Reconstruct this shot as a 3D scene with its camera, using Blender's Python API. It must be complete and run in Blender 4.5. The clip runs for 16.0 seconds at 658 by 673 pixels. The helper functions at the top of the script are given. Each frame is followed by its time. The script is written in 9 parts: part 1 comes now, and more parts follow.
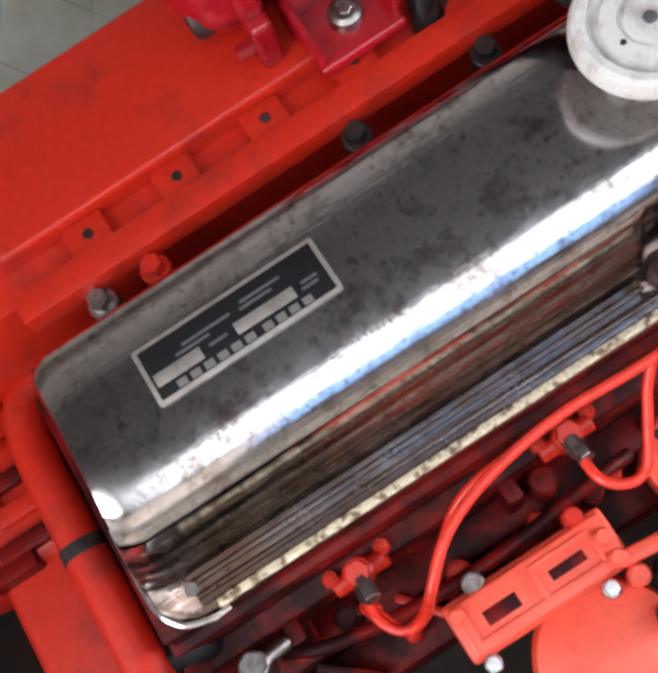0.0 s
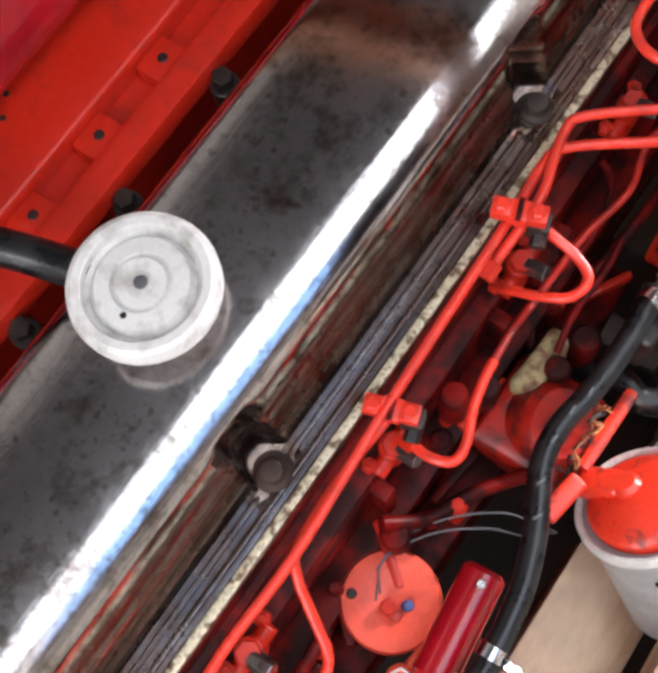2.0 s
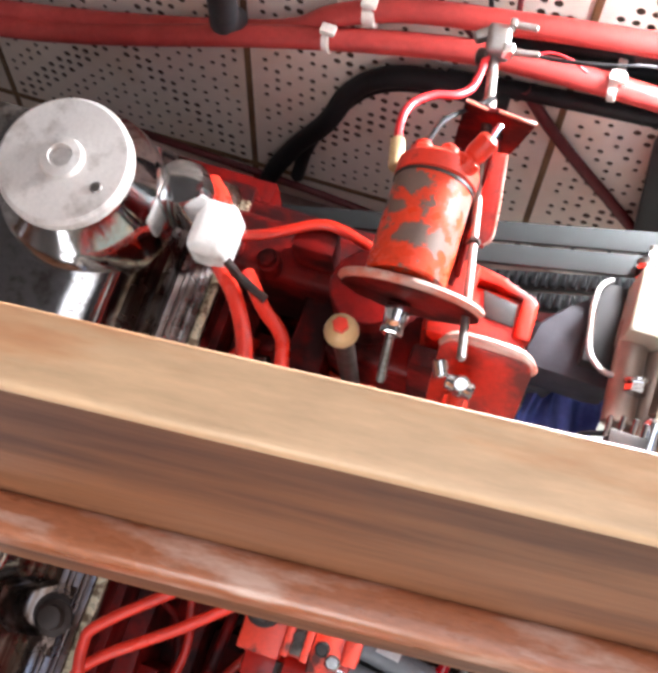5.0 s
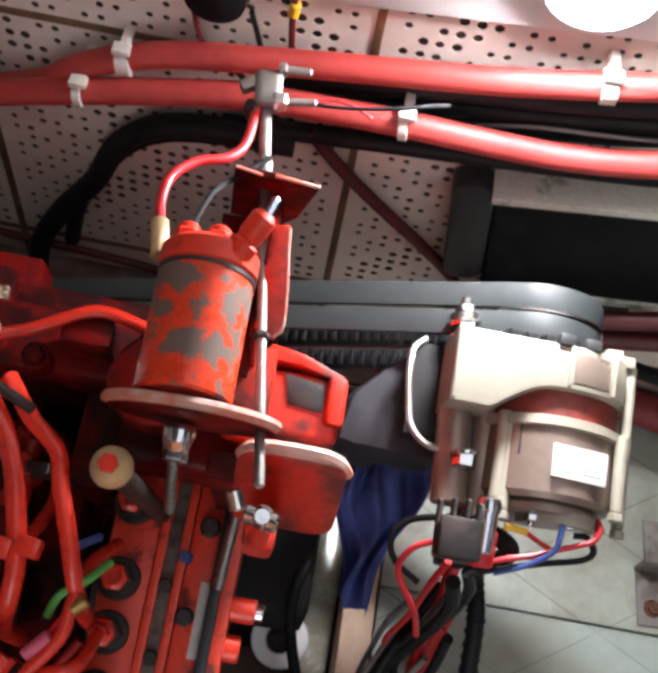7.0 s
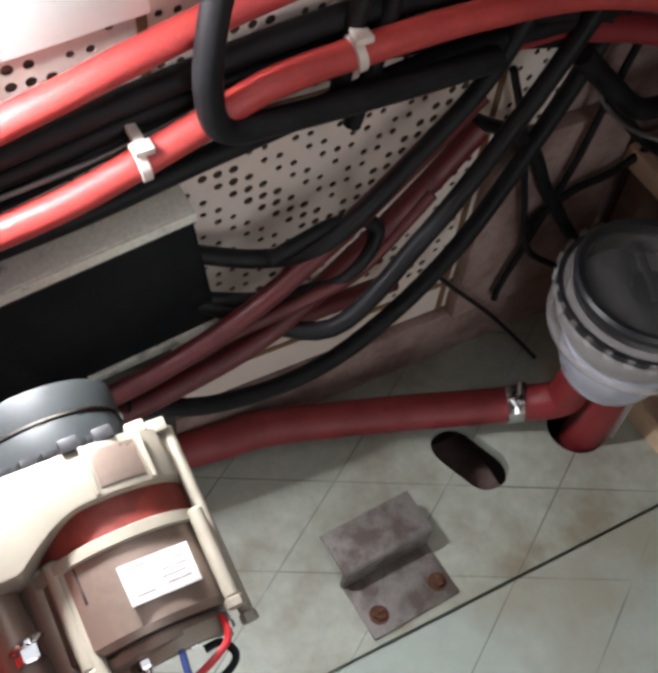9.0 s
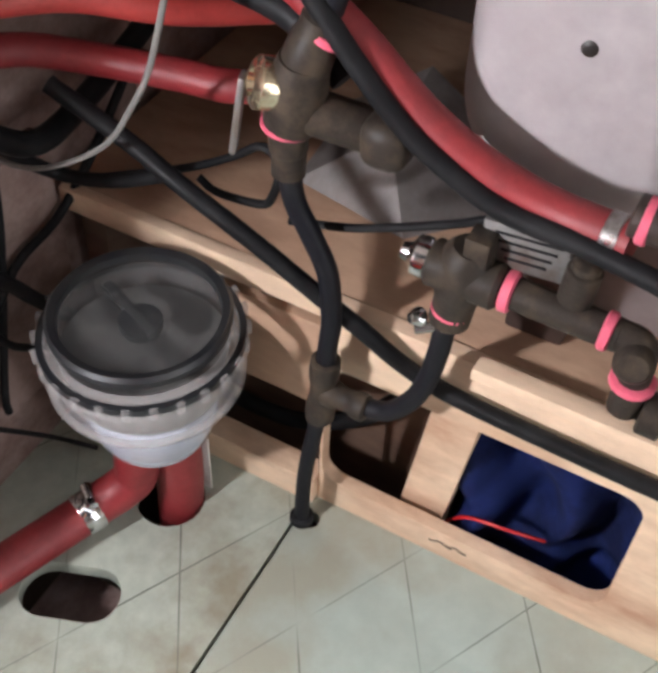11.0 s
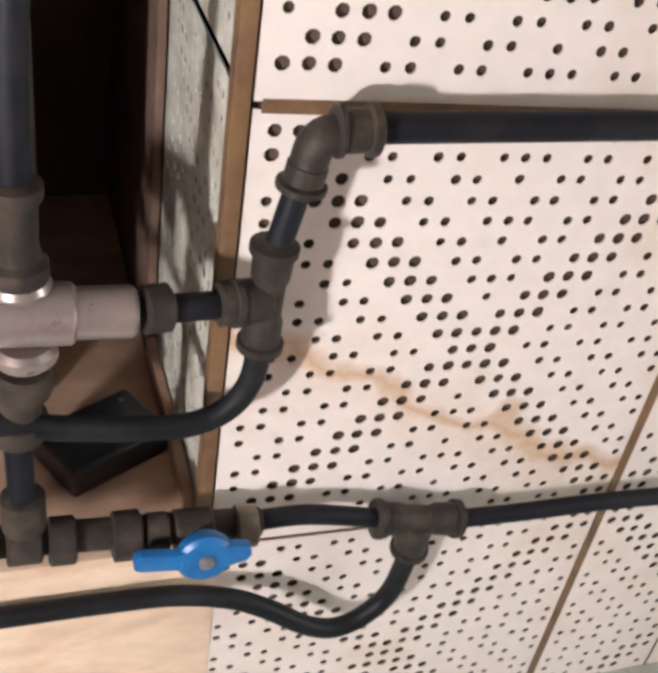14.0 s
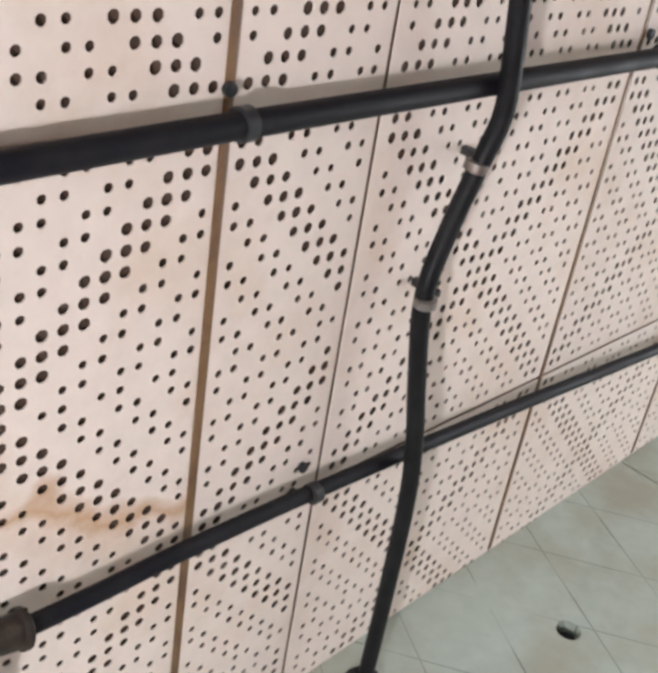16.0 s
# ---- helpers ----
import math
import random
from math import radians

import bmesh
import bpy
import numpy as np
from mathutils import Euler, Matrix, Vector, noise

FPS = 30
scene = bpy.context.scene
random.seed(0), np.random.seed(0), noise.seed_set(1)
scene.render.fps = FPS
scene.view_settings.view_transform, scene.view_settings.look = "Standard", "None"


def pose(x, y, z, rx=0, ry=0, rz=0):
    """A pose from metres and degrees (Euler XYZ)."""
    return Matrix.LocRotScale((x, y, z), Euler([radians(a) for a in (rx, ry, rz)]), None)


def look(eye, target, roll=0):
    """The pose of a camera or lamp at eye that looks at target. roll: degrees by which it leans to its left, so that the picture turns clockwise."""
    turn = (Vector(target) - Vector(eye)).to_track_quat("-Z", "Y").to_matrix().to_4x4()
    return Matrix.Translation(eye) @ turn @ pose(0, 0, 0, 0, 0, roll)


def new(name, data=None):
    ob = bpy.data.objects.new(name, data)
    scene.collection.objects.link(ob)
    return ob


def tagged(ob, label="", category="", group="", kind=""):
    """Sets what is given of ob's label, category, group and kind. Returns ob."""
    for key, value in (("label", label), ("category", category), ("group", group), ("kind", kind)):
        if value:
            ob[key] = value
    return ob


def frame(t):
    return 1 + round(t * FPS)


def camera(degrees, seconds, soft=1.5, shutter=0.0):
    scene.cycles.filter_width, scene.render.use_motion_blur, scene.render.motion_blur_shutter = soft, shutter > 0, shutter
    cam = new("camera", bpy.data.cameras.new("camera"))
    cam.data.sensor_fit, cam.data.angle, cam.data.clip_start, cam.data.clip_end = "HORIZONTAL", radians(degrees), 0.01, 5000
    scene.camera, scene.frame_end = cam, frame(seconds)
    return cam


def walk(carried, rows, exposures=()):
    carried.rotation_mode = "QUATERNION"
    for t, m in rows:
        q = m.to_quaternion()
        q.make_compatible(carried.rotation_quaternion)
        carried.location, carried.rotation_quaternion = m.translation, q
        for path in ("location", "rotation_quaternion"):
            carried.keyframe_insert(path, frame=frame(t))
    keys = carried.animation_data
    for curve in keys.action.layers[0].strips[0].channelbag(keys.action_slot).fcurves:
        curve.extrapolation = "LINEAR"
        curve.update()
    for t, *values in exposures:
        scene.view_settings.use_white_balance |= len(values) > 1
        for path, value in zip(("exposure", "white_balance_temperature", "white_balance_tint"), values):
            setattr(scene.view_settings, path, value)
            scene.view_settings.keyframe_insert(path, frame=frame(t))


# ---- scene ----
cam = camera(36.022, 16.0, soft=3.8)
PATH = [
    (0, pose(0.0067, -0.1695, 1.1464, 23.042, -0.685, 58.626)),
    (0.5, pose(-0.0115, -0.1173, 1.1581, 24.464, -2.419, 52.288)),
    (1, pose(-0.0115, -0.0351, 1.1932, 25.626, -2.225, 46.623)),
    (1.5, pose(-0.0037, 0.0352, 1.2091, 27.260, -1.956, 40.523)),
    (2, pose(0.0224, 0.1091, 1.2188, 27.517, -1.864, 35.923)),
    (2.5, pose(0.0318, 0.1586, 1.2288, 27.978, -2.253, 31.490)),
    (3, pose(0.0945, 0.2267, 1.2569, 29.023, -1.140, 27.499)),
    (3.5, pose(0.1382, 0.3493, 1.3093, 28.077, 0.343, 24.869)),
    (4, pose(0.1323, 0.4820, 1.3674, 27.192, -0.575, 21.647)),
    (4.5, pose(0.0856, 0.6247, 1.4053, 27.515, -2.076, 18.624)),
    (4.7, pose(0.1174, 0.6977, 1.4128, 27.048, -0.897, 18.806)),
    (6.8, pose(0.1166, 0.8807, 1.3453, 28.228, -5.878, 11.580)),
    (7, pose(0.1251, 0.8996, 1.3300, 28.078, -6.426, 8.596)),
    (7.4, pose(0.1423, 0.9329, 1.3140, 28.404, -7.238, 2.679)),
    (7.5, pose(0.1467, 0.9459, 1.3169, 27.978, -7.336, 1.267)),
    (7.8, pose(0.1693, 0.9658, 1.2989, 28.902, -7.681, -3.651)),
    (8, pose(0.1853, 0.9972, 1.2948, 28.496, -7.921, -7.566)),
    (8.2, pose(0.1997, 1.0031, 1.2768, 30.049, -8.222, -11.496)),
    (10.3, pose(0.4969, 0.9576, 1.0964, 37.941, 1.553, -51.724)),
    (10.5, pose(0.5054, 0.9571, 1.0815, 39.166, 0.406, -54.710)),
    (11, pose(0.5148, 0.9476, 1.0600, 42.351, -2.050, -61.322)),
    (11.5, pose(0.5340, 0.9432, 1.0482, 45.181, -3.474, -67.521)),
    (12, pose(0.5530, 0.9300, 1.0354, 46.447, -4.330, -75.429)),
    (12.5, pose(0.5694, 0.9158, 1.0274, 47.606, -5.292, -83.096)),
    (13, pose(0.5819, 0.9051, 1.0163, 49.884, -7.968, -93.211)),
    (13.5, pose(0.5940, 0.9017, 1.0132, 50.887, -8.260, -99.794)),
    (14, pose(0.5916, 0.8833, 1.0049, 52.216, -7.871, -106.507)),
    (14.5, pose(0.5845, 0.8603, 0.9968, 54.968, -8.250, -113.940)),
    (15, pose(0.5939, 0.8379, 0.9908, 56.556, -8.233, -120.679)),
    (15.5, pose(0.6061, 0.8194, 0.9862, 57.623, -8.308, -127.210)),
    (16, pose(0.6173, 0.7944, 0.9724, 59.050, -8.161, -134.311)),
]
EXPOSURES = [(0.0, 0.0), (3.0, 0.1), (4.0, 0.1), (4.7, -0.1), (6.8, -1.22), (8.2, -1.66), (10.3, -0.62), (11.5, -0.42), (12.5, -0.26), (14.0, -0.38), (15.0, -0.58), (16.0, -0.5)]
walk(cam, PATH, EXPOSURES)

# ---- light: daylight through the deck hatch, one round bulkhead lamp and three added daylights ----
world = bpy.data.worlds.new("sky")
world.use_nodes = True
scene.world = world
nt = world.node_tree
sky = nt.nodes.new("ShaderNodeTexSky")
sky.sky_type = "NISHITA"
sky.sun_disc = False
sky.sun_elevation, sky.sun_rotation = radians(48), radians(60)
nt.links.new(sky.outputs[0], nt.nodes["Background"].inputs[0])
nt.nodes["Background"].inputs[1].default_value = 0.12


def area_lamp(name, m, sx, sy, watts, colour):
    data = bpy.data.lights.new(name, "AREA")
    data.shape, data.size, data.size_y, data.energy, data.color = "RECTANGLE", sx, sy, watts, colour
    ob = new(name, data)
    ob.matrix_world = m
    return ob


area_lamp("hatch_daylight", look((0.57, 0.2, 2.18), (0.57, 0.2001, 0.0)), 1.02, 2.75, 26.0, (0.96, 0.97, 1.0))
# Unseen side light, added to give the cover's streak its blue fringe.
area_lamp("added_side_daylight", look((1.12, 0.05, 1.665), (0.0, 0.05, 1.1)), 1.34, 0.98, 10.0, (0.30, 0.54, 1.0))
# Two unseen south daylights, added to brighten the engine and side wall.
area_lamp("added_upper_daylight", look((0.18, -1.56, 1.50), (0.6, 0.3, 0.30)), 0.8, 0.9, 32.0, (0.97, 0.98, 1.0))
area_lamp("added_lower_daylight", look((0.30, -1.56, 0.46), (0.75, 0.3, 0.30)), 0.8, 0.85, 22.0, (0.93, 0.95, 1.0))

# ---- mesh tools ----


def join(*parts):
    out = bmesh.new()
    for b in parts:
        me = bpy.data.meshes.new("tmp")
        b.to_mesh(me)
        out.from_mesh(me)
        bpy.data.meshes.remove(me)
        b.free()
    return out


def moved(bm, m):
    bm.transform(m)
    return bm


def bx(x0, x1, y0, y1, z0, z1, b=0.003, seg=2):
    """A box with rounded edges."""
    bm = bmesh.new()
    bmesh.ops.create_cube(bm, size=1.0)
    bm.transform(Matrix.Translation(((x0 + x1) / 2, (y0 + y1) / 2, (z0 + z1) / 2)) @ Matrix.Diagonal((x1 - x0, y1 - y0, z1 - z0, 1)))
    b = min(b, 0.45 * min(x1 - x0, y1 - y0, z1 - z0))
    if b > 0:
        bmesh.ops.bevel(bm, geom=bm.edges[:], offset=b, segments=seg, profile=0.6, affect="EDGES")
    return bm


def frame_to(p0, p1):
    """The pose whose z axis runs from p0 to p1."""
    return Matrix.Translation(p0) @ (Vector(p1) - Vector(p0)).to_track_quat("Z", "Y").to_matrix().to_4x4()


def lathe(profile, p0, p1, n=28):
    """A solid turned round the line p0 to p1. profile: radius and distance along it."""
    bm = bmesh.new()
    rings = []
    for r, z in profile:
        rings.append([bm.verts.new((r * math.cos(2 * math.pi * k / n), r * math.sin(2 * math.pi * k / n), z)) for k in range(n)] if r > 1e-6 else [bm.verts.new((0, 0, z))])
    for a, b in zip(rings, rings[1:]):
        for k in range(n):
            j = (k + 1) % n
            if len(a) > 1 and len(b) > 1:
                bm.faces.new((a[k], a[j], b[j], b[k]))
            elif len(a) > 1:
                bm.faces.new((a[k], a[j], b[0]))
            elif len(b) > 1:
                bm.faces.new((a[0], b[j], b[k]))
    for ring, flip in ((rings[0], True), (rings[-1], False)):
        if len(ring) > 1:
            bm.faces.new(ring[::-1] if flip else ring)
    bm.transform(frame_to(p0, p1))
    return bm


def hoop(profile, p0, p1, n=28):
    """A ring with an open middle: the profile closes on itself."""
    bm = bmesh.new()
    rings = [[bm.verts.new((r * math.cos(2 * math.pi * k / n), r * math.sin(2 * math.pi * k / n), z)) for k in range(n)] for r, z in profile]
    for a, b in zip(rings, rings[1:] + rings[:1]):
        for k in range(n):
            j = (k + 1) % n
            bm.faces.new((a[k], a[j], b[j], b[k]))
    bmesh.ops.recalc_face_normals(bm, faces=bm.faces[:])
    bm.transform(frame_to(p0, p1))
    return bm


def cyl(p0, p1, r, r1=None, n=24, b=0.0015):
    """A round bar with softened ends."""
    d = (Vector(p1) - Vector(p0)).length
    r1 = r if r1 is None else r1
    b = min(b, d * 0.4, r * 0.5, r1 * 0.5)
    return lathe([(r - b, 0), (r, b), (r1, d - b), (r1 - b, d)], p0, p1, n)


def hexa(p0, p1, r, b=0.0012):
    return cyl(p0, p1, r, n=6, b=b)


def smooth_path(pts, step=6):
    """A curve through the points."""
    P = [Vector(p) for p in pts]
    if len(P) < 3:
        return P
    P = [2 * P[0] - P[1]] + P + [2 * P[-1] - P[-2]]
    out = []
    for i in range(1, len(P) - 2):
        a, b, c, d = P[i - 1:i + 3]
        for k in range(step):
            t = k / step
            out.append(0.5 * (2 * b + (c - a) * t + (2 * a - 5 * b + 4 * c - d) * t * t + (3 * b - a - 3 * c + d) * t ** 3))
    out.append(P[-2])
    return out


def rounded_path(pts, r=0.02, k=5):
    """Straight runs with rounded bends."""
    P = [Vector(p) for p in pts]
    out = [P[0]]
    for a, b, c in zip(P, P[1:], P[2:]):
        u, v = (a - b), (c - b)
        q = min(r, u.length * 0.45, v.length * 0.45)
        s, e = b + u.normalized() * q, b + v.normalized() * q
        for i in range(k + 1):
            t = i / k
            out.append((1 - t) ** 2 * s + 2 * t * (1 - t) * b + t * t * e)
    out.append(P[-1])
    return out


def sweep(path, r, n=12, ripple=None):
    """A tube along a path with closed ends; r may be a function of the fraction along it."""
    bm = bmesh.new()
    P = path
    rings = []
    up = None
    for i, p in enumerate(P):
        t = (P[min(i + 1, len(P) - 1)] - P[max(i - 1, 0)]).normalized()
        if up is None:
            up = t.orthogonal().normalized()
        up = (up - t * up.dot(t)).normalized()
        side = t.cross(up)
        rr = r(i / (len(P) - 1)) if callable(r) else r
        rings.append([bm.verts.new(p + rr * (math.cos(2 * math.pi * k / n) * up + math.sin(2 * math.pi * k / n) * side)) for k in range(n)])
    for a, b in zip(rings, rings[1:]):
        for k in range(n):
            j = (k + 1) % n
            bm.faces.new((a[k], a[j], b[j], b[k]))
    bm.faces.new(rings[0][::-1])
    bm.faces.new(rings[-1])
    return bm


def tube(pts, r, n=12, step=6):
    return sweep(smooth_path(pts, step), r, n)


def pipe(pts, r, bend=0.02, n=12):
    return sweep(rounded_path(pts, bend), r, n)


def slab(outline, z0, z1, m=None, b=0.0, holes=()):
    """A flat plate: an outline in x and y, with holes as outlines, from z0 to z1."""
    bm = bmesh.new()
    edges = []
    for loop in (outline, *holes):
        vs = [bm.verts.new((x, y, z0)) for x, y in loop]
        edges += [bm.edges.new((vs[i], vs[(i + 1) % len(vs)])) for i in range(len(vs))]
    bmesh.ops.triangle_fill(bm, edges=edges, use_beauty=True, use_dissolve=False)
    bmesh.ops.recalc_face_normals(bm, faces=bm.faces[:])
    if bm.faces and bm.faces[0].normal.z > 0:
        bmesh.ops.reverse_faces(bm, faces=bm.faces[:])
    res = bmesh.ops.extrude_face_region(bm, geom=bm.faces[:])
    bmesh.ops.translate(bm, verts=[v for v in res["geom"] if isinstance(v, bmesh.types.BMVert)], vec=(0, 0, z1 - z0))
    bmesh.ops.recalc_face_normals(bm, faces=bm.faces[:])
    if b > 0:
        sharp = [e for e in bm.edges if len(e.link_faces) == 2 and e.calc_face_angle(0) > 0.9]
        bmesh.ops.bevel(bm, geom=sharp, offset=b, segments=2, profile=0.6, affect="EDGES")
    if m is not None:
        bm.transform(m)
    return bm


def rrect(x0, x1, y0, y1, r, k=5):
    """The outline of a rectangle with round corners."""
    out = []
    for cx, cy, a in ((x1 - r, y1 - r, 0), (x0 + r, y1 - r, 90), (x0 + r, y0 + r, 180), (x1 - r, y0 + r, 270)):
        for i in range(k + 1):
            q = radians(a + 90 * i / k)
            out.append((cx + r * math.cos(q), cy + r * math.sin(q)))
    return out


def ring(cx, cy, r, n=24):
    return [(cx + r * math.cos(2 * math.pi * k / n), cy + r * math.sin(2 * math.pi * k / n)) for k in range(n)]


def rough(bm, amount, scale):
    """Slight unevenness of a cast or cloth surface."""
    for v in bm.verts:
        v.co += amount * noise.noise_vector(v.co * scale)
    return bm


def mesh_of(name, bm, material, sharp=40):
    me = bpy.data.meshes.new(name)
    bm.to_mesh(me)
    bm.free()
    me.polygons.foreach_set("use_smooth", [True] * len(me.polygons))
    me.set_sharp_from_angle(angle=radians(sharp))
    me.materials.append(material)
    return me


def part(name, bm, material, parent, label="", sharp=40):
    """One mesh as a part of a thing or of a part."""
    ob = new(name, mesh_of(name, bm, material, sharp))
    ob.parent = parent
    if label:
        tagged(ob, label)
    return ob


def thing(name, label, category, m=None, group="", kind=""):
    """An empty that carries the parts of a thing."""
    ob = new(name)
    ob.empty_display_size = 0.05
    if m is not None:
        ob.matrix_world = m
    return tagged(ob, label, category, group, kind)


def solo(name, bm, material, label, category="", group="", kind="", m=None, sharp=40):
    """A thing that is one mesh."""
    ob = new(name, mesh_of(name, bm, material, sharp))
    if m is not None:
        ob.matrix_world = m
    return tagged(ob, label, category, group, kind)


# vectors of the three planes in which plates are drawn: (x, y) to world
FACE_X = Matrix(((0, 0, 1, 0), (1, 0, 0, 0), (0, 1, 0, 0), (0, 0, 0, 1)))   # drawn in y, z; thick along x
FACE_Y = Matrix(((1, 0, 0, 0), (0, 0, -1, 0), (0, 1, 0, 0), (0, 0, 0, 1)))  # drawn in x, z; thick along -y


# ---- materials ----


def material(name, colour, rough_=0.5, metal=0.0, spots=None, amount=0.5, scale=30.0, fine=0.15, bump=0.15, bump_scale=200.0,
             rough_var=0.12, coat=0.0, random_shift=0.0, spot_edge=(0.45, 0.62), stretch=None):
    """A surface with a colour, finer mottling, patches of a second colour (spots), uneven gloss and a fine relief."""
    mat = bpy.data.materials.new(name)
    mat.use_nodes = True
    nt = mat.node_tree
    N, Lk = nt.nodes, nt.links
    bs = N["Principled BSDF"]
    tc = N.new("ShaderNodeTexCoord")
    src = tc.outputs["Object"]
    if stretch:
        mp = N.new("ShaderNodeMapping")
        mp.inputs["Scale"].default_value = stretch
        Lk.new(src, mp.inputs[0])
        src = mp.outputs[0]
    def noise_node(s, detail=6.0, rough=0.6):
        n = N.new("ShaderNodeTexNoise")
        n.inputs["Scale"].default_value, n.inputs["Detail"].default_value, n.inputs["Roughness"].default_value = s, detail, rough
        Lk.new(src, n.inputs["Vector"])
        return n
    def mix(a, b, fac, blend="MIX"):
        m = N.new("ShaderNodeMix")
        m.data_type, m.blend_type = "RGBA", blend
        for sock, val in ((m.inputs[6], a), (m.inputs[7], b)):
            if isinstance(val, tuple):
                sock.default_value = (*val, 1)
            else:
                Lk.new(val, sock)
        if isinstance(fac, float):
            m.inputs[0].default_value = fac
        else:
            Lk.new(fac, m.inputs[0])
        return m.outputs[2]
    n1, n2 = noise_node(scale), noise_node(scale * 7.3)
    dark = tuple(c * (1 - fine * 2) for c in colour)
    lite = tuple(min(1, c * (1 + fine)) for c in colour)
    col = mix(dark, lite, n2.outputs[0])
    if spots:
        ramp = N.new("ShaderNodeMapRange")
        ramp.inputs[1].default_value, ramp.inputs[2].default_value = spot_edge
        ramp.inputs[4].default_value = amount
        Lk.new(n1.outputs[0], ramp.inputs[0])
        col = mix(col, spots, ramp.outputs[0])
    if random_shift:
        oi = N.new("ShaderNodeObjectInfo")
        hs = N.new("ShaderNodeHueSaturation")
        mr = N.new("ShaderNodeMapRange")
        mr.inputs[3].default_value, mr.inputs[4].default_value = 1 - random_shift, 1 + random_shift
        Lk.new(oi.outputs["Random"], mr.inputs[0])
        Lk.new(mr.outputs[0], hs.inputs["Value"])
        Lk.new(col, hs.inputs["Color"])
        col = hs.outputs[0]
    Lk.new(col, bs.inputs["Base Color"])
    mr = N.new("ShaderNodeMapRange")
    mr.inputs[1].default_value, mr.inputs[2].default_value = 0.3, 0.7
    mr.inputs[3].default_value, mr.inputs[4].default_value = max(0.02, rough_ - rough_var), min(1, rough_ + rough_var)
    Lk.new(n1.outputs[0], mr.inputs[0])
    Lk.new(mr.outputs[0], bs.inputs["Roughness"])
    bs.inputs["Metallic"].default_value = metal
    bs.inputs["Coat Weight"].default_value = coat
    bs.inputs["Coat Roughness"].default_value = 0.15
    if bump:
        nb = noise_node(bump_scale, 4.0)
        bp = N.new("ShaderNodeBump")
        bp.inputs["Strength"].default_value, bp.inputs["Distance"].default_value = bump, 0.001
        Lk.new(nb.outputs[0], bp.inputs["Height"])
        Lk.new(bp.outputs[0], bs.inputs["Normal"])
    return mat


ENGINE_RED = material("engine_red", (0.54, 0.019, 0.007), 0.42, spots=(0.09, 0.012, 0.008), amount=0.6, scale=14, fine=0.14, bump=0.25, bump_scale=120, coat=0.3, spot_edge=(0.54, 0.75))
# Oil and the shade deep between the engine's parts share this dark red.
ENGINE_RED_OILY_SHADE = material("engine_red_oily_shade", (0.17, 0.006, 0.005), 0.42, spots=(0.014, 0.004, 0.004), amount=0.92, scale=15, fine=0.25, bump=0.45, bump_scale=90, spot_edge=(0.40, 0.56))
# Milder mix of oil and shade, also for the fuel line's dim run.
ENGINE_RED_OILED_SHADE = material("engine_red_half_oiled_shade", (0.42, 0.015, 0.008), 0.42, spots=(0.03, 0.006, 0.005), amount=0.85, scale=22, fine=0.2, bump=0.3, bump_scale=100, spot_edge=(0.45, 0.62))
SCUFFED_RED = material("scuffed_red", (0.58, 0.024, 0.009), 0.38, spots=(0.07, 0.014, 0.010), amount=0.85, scale=22, fine=0.25, bump=0.4, spot_edge=(0.46, 0.62))
CHIPPED_RED = material("chipped_red", (0.80, 0.055, 0.014), 0.32, spots=(0.13, 0.115, 0.095), amount=0.95, scale=34, fine=0.16, bump=0.2, spot_edge=(0.5, 0.53))
CRIMSON = material("crimson_paint", (0.40, 0.006, 0.014), 0.2, spots=(0.16, 0.004, 0.008), amount=0.5, scale=8, bump=0.1, coat=0.4)
HOSE_RED = material("red_hose_rubber", (0.47, 0.054, 0.047), 0.5, spots=(0.28, 0.020, 0.020), amount=0.5, scale=20, bump=0.3, bump_scale=300)
